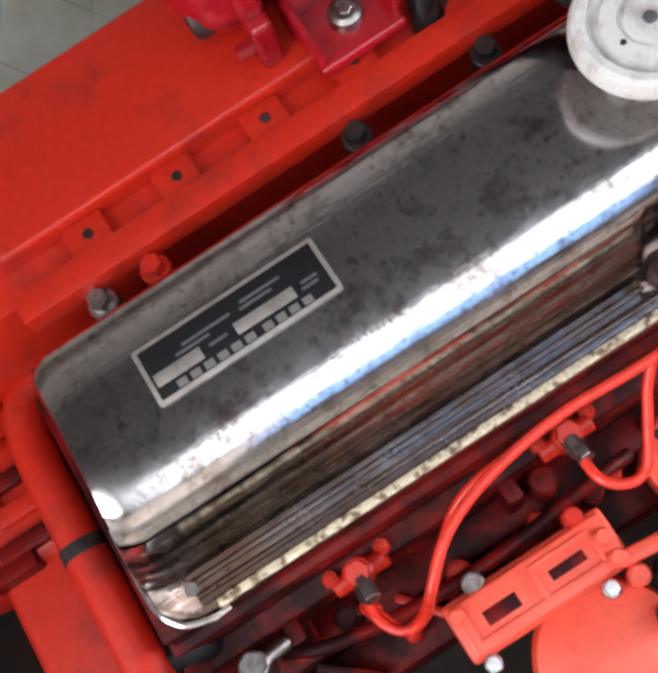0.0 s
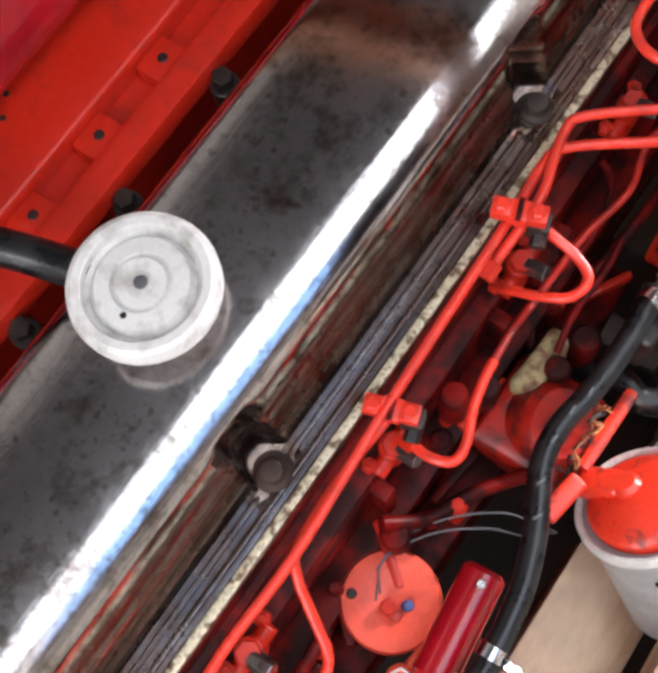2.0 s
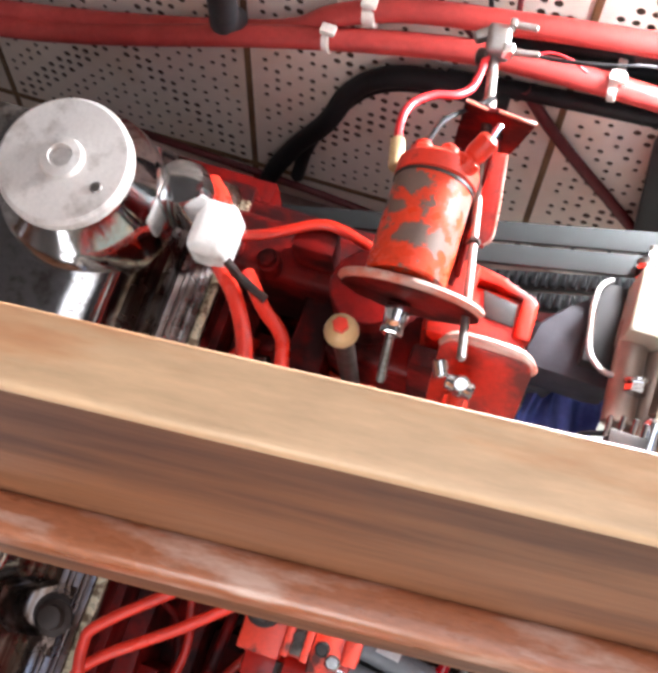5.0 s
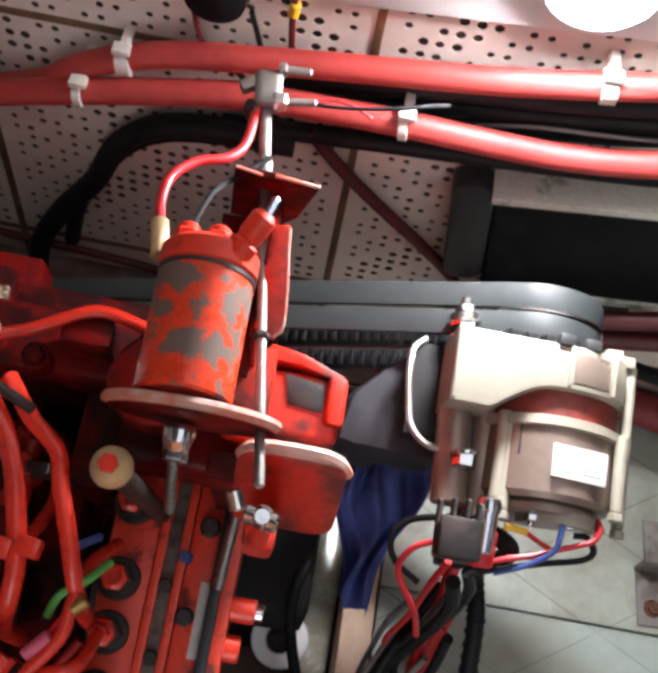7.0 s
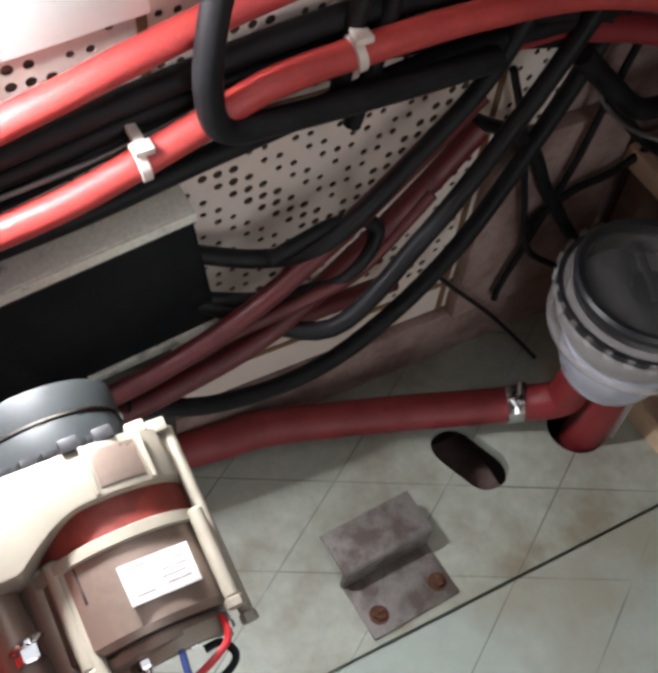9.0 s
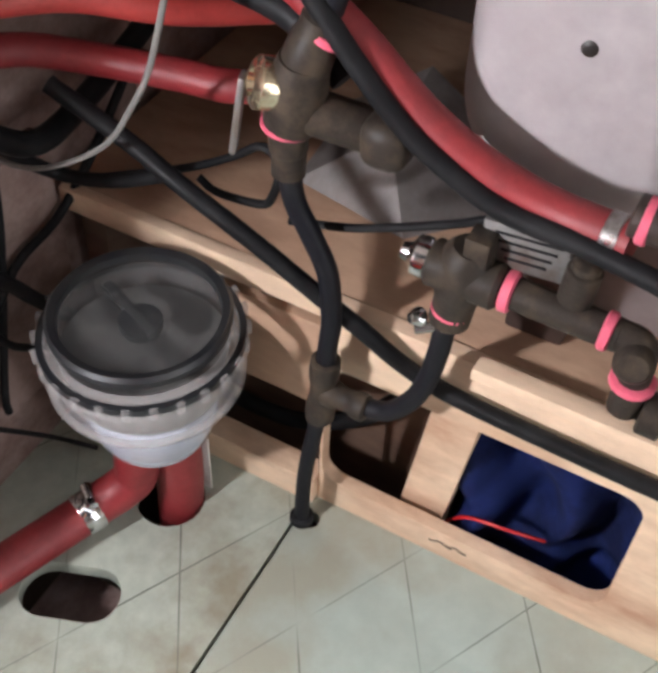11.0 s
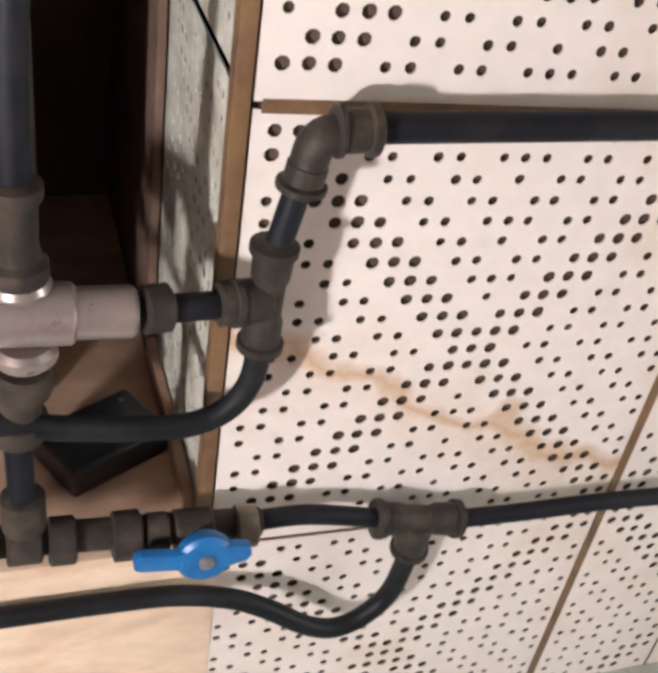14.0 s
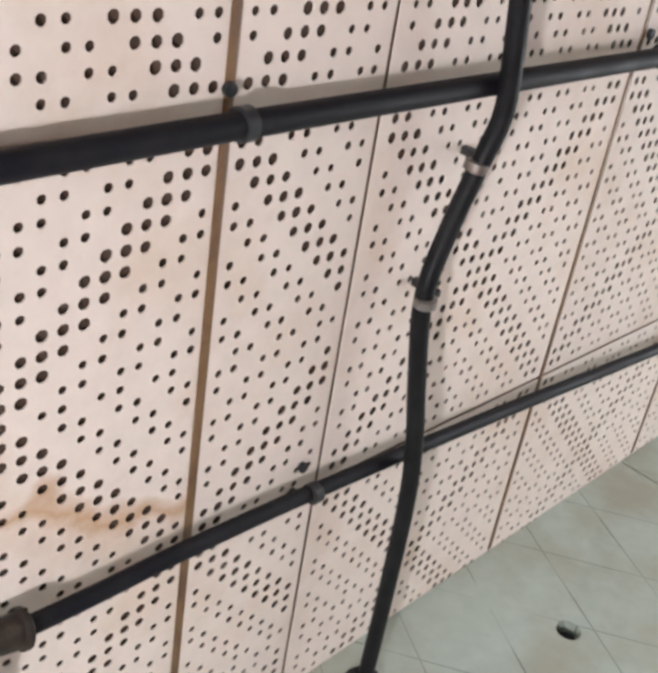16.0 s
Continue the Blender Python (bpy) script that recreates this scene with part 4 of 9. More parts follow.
for y in (0.170, 0.680):
    part("bolt_seat", cyl((0.116, y - 0.004, -0.146), (0.116, y - 0.004, -0.1335), 0.024, n=24, b=0.003), DARK_STEEL, cover)
    nut = part("cover_bolt", join(lathe([(0.019, 0), (0.019, 0.005), (0.0135, 0.010), (0.012, 0.022), (0.0, 0.026)], (0.119, y - 0.006, -0.134), (0.119, y - 0.006, 0.0))), DARK_STEEL, cover, "blackened domed cover bolt")
for x, y in ((0.125, -0.43), (-0.13, -0.43)):
    part("flange_nut", join(cyl((x, y, -0.142), (x, y, -0.137), 0.012), hexa((x, y, -0.138), (x, y, -0.128), 0.0085)), STEEL, cover)

breather = part("breather_cap", lathe([(0.028, -0.075), (0.03, -0.03), (0.066, -0.026), (0.071, -0.020), (0.0715, -0.008), (0.069, 0.0), (0.064, 0.0025), (0.0565, 0.002), (0.0545, -0.008), (0.0500, -0.0115), (0.0470, -0.0065), (0.044, -0.0015), (0.0290, 0.0), (0.0275, -0.0042), (0.0250, -0.0042), (0.0235, 0.0005), (0.012, 0.0), (0.0, -0.0005)], (-0.031, 0.222, 0.093), (-0.031, 0.222, 1.0), 56), CAP_WHITE, engine, "worn white round breather cap", 30)
part("centre_pin", lathe([(0.0065, 0.0), (0.0065, 0.002), (0.004, 0.003), (0.0, 0.003)], (-0.031, 0.222, 0.0925), (-0.031, 0.222, 1.0), 16), WIRE_GREY, breather)
part("vent_hole", cyl((-0.025, 0.189, 0.0915), (-0.025, 0.189, 0.0937), 0.0030, n=12, b=0.0003), OIL_BLACK, breather)
part("breather_hose", tube([(-0.085, 0.206, 0.068), (-0.13, 0.192, 0.074), (-0.18, 0.172, 0.085), (-0.225, 0.15, 0.085), (-0.25, 0.128, 0.06), (-0.235, 0.108, 0.02), (-0.215, 0.10, -0.03)], 0.019, 16), HOSE_BLACK, breather, "bent black rubber hose")

def land_mesh():
    """The oily flange beside the cover: a sloping band with uneven grooves along it."""
    bm = bmesh.new()
    prof = [(0.1095, -0.140)]
    x, z = 0.111, -0.1265
    for w, g in ((0.0062, 0.0022), (0.0048, 0.0030), (0.0074, 0.0016), (0.0040, 0.0026), (0.0058, 0.0)):
        prof += [(x, z), (x + 0.0008, z + 0.0004), (x + w - 0.0014, z - w * 0.30), (x + w, z - w * 0.42)]
        x, z = x + w, z - w * 0.34
        prof.append((x + 0.0004, z - g))
        x += 0.0012
    prof += [(0.1462, -0.1385), (0.1462, -0.145)]
    rows = []
    y = -0.43
    while y < 1.185:
        cut = any(abs(y - yb) < 0.030 for yb in (0.170, 0.680))
        rows.append([bm.verts.new((px, y, pz - (0.009 if cut and px < 0.13 and pz > -0.136 else 0.0))) for px, pz in prof])
        y += 0.015
    for a, b in zip(rows, rows[1:]):
        for k in range(len(prof) - 1):
            bm.faces.new((a[k], a[k + 1], b[k + 1], b[k]))
    bmesh.ops.recalc_face_normals(bm, faces=bm.faces[:])
    return bm


part("flange_land", land_mesh(), STREAKED, cover, "oil-streaked flange with grooves along it", 30)
part("flange_strip", rough(bx(0.1455, 0.1560, -0.415, 1.185, -0.146, -0.1365, 0.003), 0.0012, 70), GRITTY, cover, "pale gritty edge of the cover flange")
part("flange_rim", tube([(0.1605, -0.405, -0.142), (0.160, -0.43, -0.142), (0.150, -0.458, -0.142), (0.128, -0.474, -0.142), (0.10, -0.4785, -0.142), (0.02, -0.478, -0.142)], 0.0042, 8), CHROME, cover)
filler = part("oil_filler", lathe([(0.085, -0.12), (0.085, -0.06), (0.080, -0.04), (0.066, -0.02), (0.066, -0.002), (0.063, 0.0)], (0.03, 1.09, 0.085), (0.03, 1.09, 1.0), 40), CHROME, cover, "chromed dome of the oil filler")
part("filler_cap", lathe([(0.060, -0.004), (0.067, 0.0), (0.067, 0.012), (0.063, 0.016), (0.022, 0.017), (0.020, 0.024), (0.012, 0.025), (0.010, 0.019), (0.0, 0.019)], (0.03, 1.09, 0.075), (0.03, 1.09, 1.0), 44), CAP_WHITE, filler, "round white oil filler cap")
part("cap_pin", cyl((0.072, 1.072, 0.088), (0.072, 1.072, 0.093), 0.006), STEEL, filler)
for x in (-0.055, 0.12):
    part("lug", lathe([(0.03, -0.06), (0.03, -0.01), (0.024, 0.004), (0.0, 0.008)], (x, 1.13 if x > 0 else 1.10, 0.01), (x, 1.13 if x > 0 else 1.10, 1.0), 20), CHROME, filler)
part("end_lug", join(bx(0.14, 0.185, 1.07, 1.13, -0.06, -0.005, 0.012, 3)), CAP_WHITE, cover)

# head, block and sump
part("cylinder_head", join(bx(-0.165, 0.155, -0.49, 1.21, -0.2, -0.151, 0.004), bx(-0.15, 0.165, -0.50, 1.24, -0.27, -0.2, 0.004)), ENGINE_RED_OILY_SHADE, engine)
block = part("engine_block", bx(-0.17, 0.19, -0.52, 1.19, -0.62, -0.27, 0.01), ENGINE_RED_OILY_SHADE, engine)
part("sump", bx(-0.12, 0.14, -0.6, 1.16, -0.85, -0.62, 0.01), ENGINE_RED_OILY_SHADE, engine)
part("side_ledge", bx(0.18, 0.235, -0.45, 1.16, -0.62, -0.40, 0.012), ENGINE_RED_OILY_SHADE, block)
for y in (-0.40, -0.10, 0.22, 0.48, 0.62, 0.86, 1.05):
    part("rib", bx(0.185, 0.215, y, y + 0.022, -0.6, -0.29, 0.006), ENGINE_RED_OILY_SHADE, block)
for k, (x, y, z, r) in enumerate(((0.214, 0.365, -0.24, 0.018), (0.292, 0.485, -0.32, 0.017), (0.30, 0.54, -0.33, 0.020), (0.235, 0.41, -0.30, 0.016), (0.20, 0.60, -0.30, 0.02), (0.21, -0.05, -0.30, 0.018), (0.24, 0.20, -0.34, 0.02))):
    part("boss", lathe([(r, -0.08), (r, -0.006), (r * 0.8, 0.0), (0.0, 0.002)], (x, y, z), (x, y, z + 1), 18), ENGINE_RED_OILY_SHADE, block)
part("core_plug", rough(bx(0.252, 0.286, 0.44, 0.53, -0.42, -0.33, 0.012, 3), 0.010, 26), DIRTY_YELLOW, block, "patch of dirty yellow old sealant")
part("side_cover", rough(join(cyl((0.30, 0.43, -0.42), (0.335, 0.43, -0.335), 0.055, n=28, b=0.012), bx(0.24, 0.37, 0.36, 0.50, -0.46, -0.37, 0.02, 3)), 0.004, 26), ENGINE_RED_OILED_SHADE, block)

part("crankcase_wall", bx(0.235, 0.30, -0.50, 0.70, -0.75, -0.46, 0.012), ENGINE_RED_OILY_SHADE, block)
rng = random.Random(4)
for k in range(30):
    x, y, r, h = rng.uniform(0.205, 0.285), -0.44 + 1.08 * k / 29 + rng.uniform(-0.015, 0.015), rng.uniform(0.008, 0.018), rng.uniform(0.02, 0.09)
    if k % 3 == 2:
        part("web", moved(bx(-0.006, 0.006, -0.045, 0.045, -h, 0.0, 0.004), pose(x, y, -0.44 + h * 0.6, 0, 0, rng.uniform(-60, 60))), ENGINE_RED if k % 2 else ENGINE_RED_OILY_SHADE, block)
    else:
        part("stud", join(cyl((x, y, -0.47), (x, y, -0.44 + h), r, n=14, b=0.003), hexa((x, y, -0.441 + h), (x, y, -0.434 + h), r * 0.75)), ENGINE_RED if k % 3 else ENGINE_RED_OILY_SHADE, block)
part("oil_pipe", tube([(0.21, -0.42, -0.34), (0.235, -0.36, -0.31), (0.25, -0.25, -0.33), (0.25, -0.12, -0.35), (0.24, 0.0, -0.34), (0.235, 0.06, -0.36)], 0.009, 12), ENGINE_RED_OILY_SHADE, block)
part("oil_pipe", tube([(0.22, 0.20, -0.33), (0.26, 0.24, -0.36), (0.29, 0.30, -0.36), (0.33, 0.36, -0.38)], 0.010, 12), ENGINE_RED_OILY_SHADE, block)
part("oil_pipe", tube([(0.26, 0.60, -0.33), (0.27, 0.66, -0.30), (0.275, 0.74, -0.30), (0.26, 0.84, -0.32)], 0.007, 12), ENGINE_RED_OILY_SHADE, block)

# water cooled manifold on the far side
manifold = part("exhaust_manifold", join(bx(-0.425, -0.243, -0.62, 1.02, -0.22, 0.0, 0.007, 3), bx(-0.26, -0.205, -0.62, 1.03, -0.2, -0.03, 0.006)), ENGINE_RED, engine, "glossy red water-cooled exhaust manifold")
for y in (-0.345, -0.235, -0.125, -0.015, 0.095, 0.205, 0.315, 0.425, 0.60, 0.74, 0.88):
    b = part("boss", bx(-0.243, -0.203, y, y + 0.050, -0.06, -0.012, 0.006), ENGINE_RED, manifold)
    part("bolt_hole", cyl((-0.222, y + 0.026, -0.014), (-0.222, y + 0.026, -0.0105), 0.006, n=12, b=0.0004), OIL_BLACK, b)
part("rail", bx(-0.203, -0.168, -0.42, 1.02, -0.035, -0.002, 0.005), ENGINE_RED, manifold)
for k, y in enumerate((-0.345, -0.28, -0.03, 0.13, 0.30, 0.47, 0.66, 0.84)):
    part("rail_bolt", join(cyl((-0.157, y, -0.09), (-0.157, y, -0.032), 0.017, n=14), hexa((-0.157, y, -0.033), (-0.157, y, -0.016), 0.012)), ENGINE_RED if k == 1 else STEEL if k == 0 else OIL_BLACK, manifold)
for x, y in ((-0.303, 0.203), (-0.311, 0.235), (-0.316, 0.297), (-0.332, 0.321), (-0.337, 0.197)):
    part("chip", cyl((x, y, -0.001), (x, y, 0.0008), 0.004, n=8, b=0.0003), OIL_BLACK, manifold)
# Black strip put in for the shaded gap beside the rocker cover.
part("gasket", bx(-0.165, -0.13, -0.46, 1.18, -0.15, -0.085, 0.003), OIL_BLACK, engine)
for k in range(7):
    y = -0.2 + 0.19 * k
    part("push_rod_cap", join(cyl((-0.148, y, -0.1), (-0.148, y, -0.062), 0.009, n=12)), STEEL if k % 2 else BRASS, engine)

# heat exchanger on the manifold
exchanger = part("heat_exchanger", cyl((-0.375, -0.045, 0.090), (-0.375, 1.0, 0.090), 0.085, n=36, b=0.01), CRIMSON, engine, "glossy crimson heat exchanger shell")
part("end_flange", join(cyl((-0.375, -0.072, 0.090), (-0.375, -0.045, 0.090), 0.104, n=40, b=0.006), bx(-0.298, -0.258, -0.071, -0.046, 0.001, 0.07, 0.008, 3)), CRIMSON, exchanger)
part("end_cap", rough(lathe([(0.094, 0.0), (0.092, 0.014), (0.082, 0.032), (0.060, 0.046), (0.03, 0.053), (0.0, 0.055)], (-0.375, -0.070, 0.090), (-0.375, -1.0, 0.090), 40), 0.0015, 30), CRIMSON, exchanger, "domed crimson end cap")
part("joint_line", hoop([(0.0855, 0.0), (0.088, 0.001), (0.088, 0.006), (0.0855, 0.007)], (-0.375, 0.20, 0.090), (-0.375, 1.0, 0.090), 36), CRIMSON, exchanger)
part("plug", lathe([(0.024, 0.0), (0.024, 0.020), (0.021, 0.026), (0.014, 0.028), (0.0, 0.028)], (-0.322, -0.088, 0.058), (-0.315, -0.5, 0.04), 24), OIL_BLACK, exchanger)
foot = part("foot", join(bx(-0.315, -0.212, -0.026, 0.074, 0.0005, 0.016, 0.005, 3), bx(-0.335, -0.285, -0.026, 0.074, 0.001, 0.085, 0.012, 3), bx(-0.30, -0.215, -0.028, -0.018, 0.001, 0.042, 0.005), bx(-0.30, -0.225, 0.066, 0.075, 0.001, 0.036, 0.005)), CRIMSON, exchanger)
part("foot_bolt", join(lathe([(0.019, 0.0), (0.018, 0.014), (0.013, 0.017), (0.013, 0.012), (0.0, 0.012)], (-0.252, 0.026, 0.014), (-0.252, 0.026, 1.0), 22), hexa((-0.252, 0.026, 0.02), (-0.252, 0.026, 0.034), 0.0085)), STEEL, foot)
part("foot_bolt", hexa((-0.276, -0.058, 0.03), (-0.276, -0.090, 0.03), 0.009), CRIMSON, exchanger)

# near end: flywheel housing with pipes over it
housing = part("flywheel_housing", join(bx(-0.40, 0.2, -0.66, -0.545, -0.7, -0.25, 0.02, 3), bx(-0.19, -0.02, -0.72, -0.52, -0.35, -0.235, 0.025, 3)), ENGINE_RED, engine)
cross = part("water_pipe", tube([(-0.235, -0.40, -0.21), (-0.20, -0.50, -0.20), (-0.15, -0.527, -0.195), (-0.05, -0.531, -0.195), (0.05, -0.532, -0.2), (0.13, -0.533, -0.205), (0.21, -0.535, -0.21)], 0.026, 18), ENGINE_RED, housing, "fat red painted water pipe")
part("hose_clamp", lathe([(0.0285, -0.008), (0.0285, 0.008)], (0.006, -0.5315, -0.198), (0.1, -0.5322, -0.2), 24), OIL_BLACK, cross)
for k, (x, y) in enumerate(((-0.13, -0.60), (-0.09, -0.585), (-0.05, -0.60), (-0.11, -0.64), (-0.03, -0.63))):
    part("casting_rib", rough(bx(x - 0.012, x + 0.012, y - 0.035, y + 0.035, -0.27, -0.222, 0.006), 0.002, 60), ENGINE_RED if k % 2 else ENGINE_RED_OILY_SHADE, housing)
part("black_hose", tube([(0.165, -0.70, -0.28), (0.165, -0.58, -0.25), (0.16, -0.50, -0.22), (0.165, -0.47, -0.30)], 0.016, 14), BLACK_RUBBER, housing)
cock = part("drain_cock", join(cyl((0.212, -0.455, -0.36), (0.212, -0.44, -0.25), 0.018, n=18), hexa((0.212, -0.44, -0.25), (0.212, -0.437, -0.232), 0.016), cyl((0.205, -0.40, -0.29), (0.215, -0.46, -0.262), 0.010, n=14)), STEEL, engine, "grey metal drain cock")
part("lever", join(moved(bx(-0.045, 0.035, -0.008, 0.008, -0.003, 0.003, 0.002), pose(0.232, -0.475, -0.215, 0, 8, 25)), cyl((0.253, -0.463, -0.222), (0.253, -0.463, -0.208), 0.011, n=16)), CHROME, cock, "shiny steel lever")

# fuel injection lines
FUEL_LINES = (
    ((0.225, -0.30, -0.30), (0.268, -0.278, -0.27), (0.270, -0.248, -0.24), (0.258, -0.225, -0.16), (0.221, -0.18, -0.14), (0.196, -0.116, -0.14), (0.182, -0.016, -0.14), (0.187, 0.107, -0.13), (0.178, 0.287, -0.12), (0.168, 0.551, -0.12), (0.164, 0.61, -0.12), (0.175, 0.646, -0.12), (0.253, 0.708, -0.125), (0.317, 0.765, -0.144), (0.322, 0.768, -0.165)),
    ((0.181, 0.48, -0.135), (0.185, 0.571, -0.112), (0.173, 0.619, -0.11), (0.164, 0.66, -0.11), (0.174, 0.686, -0.11), (0.25, 0.754, -0.12), (0.318, 0.815, -0.132), (0.322, 0.818, -0.16)),
    ((0.205, -0.293, -0.275), (0.241, -0.296, -0.27), (0.268, -0.278, -0.265), (0.265, -0.248, -0.26), (0.23, -0.207, -0.25), (0.19, -0.145, -0.2), (0.182, -0.06, -0.165)),
    ((0.205, -0.008, -0.228), (0.25, -0.007, -0.222), (0.272, 0.016, -0.22), (0.266, 0.043, -0.22), (0.227, 0.07, -0.2), (0.195, 0.092, -0.18), (0.18, 0.118, -0.16), (0.177, 0.2, -0.145), (0.183, 0.29, -0.137)),
    ((0.206, 0.282, -0.19), (0.238, 0.279, -0.182), (0.262, 0.290, -0.18), (0.262, 0.315, -0.18), (0.248, 0.348, -0.18), (0.239, 0.385, -0.18), (0.236, 0.41, -0.182)),
    ((0.195, 0.558, -0.135), (0.215, 0.560, -0.15), (0.249, 0.557, -0.16), (0.273, 0.543, -0.165), (0.268, 0.517, -0.17), (0.240, 0.503, -0.18), (0.205, 0.497, -0.20), (0.180, 0.50, -0.235)),
    ((0.319, 0.875, -0.16), (0.316, 0.844, -0.085), (0.282, 0.828, -0.08), (0.237, 0.788, -0.08), (0.208, 0.771, -0.08), (0.177, 0.781, -0.08), (0.162, 0.809, -0.08), (0.163, 0.874, -0.08), (0.169, 0.909, -0.08), (0.19, 0.923, -0.08), (0.241, 0.94, -0.09), (0.249, 0.972, -0.14), (0.24, 1.0, -0.2)),
    ((0.235, 0.80, -0.09), (0.267, 0.822, -0.075), (0.298, 0.863, -0.07), (0.302, 0.893, -0.07), (0.307, 0.929, -0.09), (0.318, 0.955, -0.16)),
    ((0.236, 0.405, -0.182), (0.233, 0.45, -0.19), (0.234, 0.51, -0.20), (0.238, 0.60, -0.20), (0.252, 0.68, -0.20), (0.24, 0.76, -0.20), (0.30, 0.86, -0.18)),
    ((0.20, 0.72, -0.25), (0.225, 0.70, -0.25), (0.24, 0.64, -0.25), (0.235, 0.56, -0.25), (0.225, 0.5, -0.25)),
    ((0.27, 0.66, -0.29), (0.275, 0.62, -0.29), (0.272, 0.55, -0.3), (0.28, 0.50, -0.32)),
)
for k, pts in enumerate(FUEL_LINES):
    # The last three lines run deep: shade is put into their darker red.
    ln = part("fuel_line", tube(pts, 0.0062 if k < 8 else 0.005, 12, 7), ENGINE_RED_OILED_SHADE if k == 8 else ENGINE_RED_OILY_SHADE if k > 7 else PIPE_RED, engine, "bright red painted steel fuel line" if k < 8 else "")
    if k < 8:
        for a, b in ((pts[0], pts[1]),):
            a, b = Vector(a), Vector(b)
            d = (b - a).normalized()
            part("union_nut", hexa(a - d * 0.010, a + d * 0.012, 0.0105), STEEL if k in (2, 3) else ENGINE_RED, ln)


def line_clamp(x, y, z, a):
    """A two-bolt block that holds two fuel lines."""
    m = pose(x, y, z, 0, 0, a)
    c = part("line_clamp", moved(join(bx(-0.011, 0.011, -0.013, 0.013, -0.009, 0.010, 0.003), bx(-0.031, -0.008, -0.011, 0.011, -0.006, 0.0115, 0.003), bx(0.008, 0.031, -0.011, 0.011, -0.006, 0.0115, 0.003)), m), PIPE_RED, engine)
    for s in (-0.02, 0.02):
        part("clamp_bolt", moved(hexa((s, 0, 0.010), (s, 0, 0.018), 0.0085), m), PIPE_RED, c)
    part("clamp_foot", moved(join(bx(0.010, 0.036, -0.012, 0.012, -0.034, -0.007, 0.004), hexa((0.026, -0.008, -0.024), (0.026, -0.024, -0.026), 0.0095)), m), OIL_BLACK, c)
    # The slot is a dark red bar in place of its shade.
    part("clamp_slot", moved(bx(-0.003, 0.003, -0.0135, 0.0135, 0.0085, 0.0125, 0.0008), m), ENGINE_RED_OILY_SHADE, c)


line_clamp(0.183, 0.29, -0.128, 20)
line_clamp(0.177, 0.543, -0.103, 20)
line_clamp(0.265, 0.826, -0.080, -25)

# injectors along the head
for k, y in enumerate((-0.285, -0.005, 0.275, 0.545, 0.80, 1.02)):
    inj = part("injector", join(cyl((0.185, y, -0.30), (0.19, y, -0.235), 0.017, n=18), hexa((0.19, y, -0.24), (0.192, y, -0.222), 0.015), cyl((0.188, y - 0.035, -0.27), (0.188, y + 0.035, -0.262), 0.012, n=14)), ENGINE_RED, engine)
    part("injector_nut", hexa((0.198, y, -0.232), (0.226, y, -0.222), 0.011), STEEL, inj)
    for s in (-0.032, 0.036):
        part("stud_nut", join(cyl((0.178, y + s, -0.29), (0.178, y + s, -0.252), 0.006, n=10), hexa((0.178, y + s, -0.268), (0.178, y + s, -0.254), 0.0105)), ENGINE_RED, inj)

# fuel lift pump low on the side
lift = part("lift_pump", rough(join(bx(0.266, 0.342, -0.235, -0.012, -0.42, -0.330, 0.008, 3), bx(0.272, 0.338, -0.228, -0.018, -0.335, -0.318, 0.005, 3)), 0.0008, 60), LIT_RED, engine, "bright red cast fuel lift pump")
part("raised_frame", join(bx(0.282, 0.287, -0.12, -0.04, -0.319, -0.313, 0.001), bx(0.322, 0.327, -0.215, -0.04, -0.319, -0.313, 0.001), bx(0.282, 0.327, -0.045, -0.039, -0.319, -0.313, 0.001), bx(0.282, 0.327, -0.124, -0.118, -0.319, -0.313, 0.001), bx(0.282, 0.327, -0.217, -0.211, -0.319, -0.313, 0.001)), LIT_RED, lift)
# Two recesses, drawn as dark red patches that stand for their shade.
part("recess", bx(0.298, 0.311, -0.105, -0.058, -0.3195, -0.3172, 0.0006), ENGINE_RED_OILY_SHADE, lift)
part("recess", bx(0.296, 0.314, -0.195, -0.150, -0.3195, -0.3172, 0.0006), ENGINE_RED_OILY_SHADE, lift)
part("pump_bowl", rough(lathe([(0.070, -0.09), (0.092, -0.05), (0.094, -0.02), (0.088, -0.008), (0.070, -0.002), (0.03, 0.002), (0.0, 0.003)], (0.417, -0.095, -0.345), (0.417, -0.095, 1), 40), 0.001, 40), LIT_RED, lift)
for x, y, z, r, m in ((0.262, -0.185, -0.325, 0.012, STEEL), (0.262, -0.045, -0.318, 0.011, ENGINE_RED), (0.285, -0.222, -0.312, 0.009, LIT_RED), (0.328, -0.030, -0.308, 0.010, LIT_RED), (0.300, -0.030, -0.308, 0.010, LIT_RED), (0.350, -0.215, -0.325, 0.010, CHROME), (0.352, -0.055, -0.32, 0.010, CHROME), (0.356, -0.02, -0.32, 0.012, LIT_RED)):
    part("pump_bolt", join(cyl((x, y, z - 0.05), (x, y, z), r * 1.15, n=16), hexa((x, y, z - 0.002), (x, y, z + 0.009), r)), m, lift)
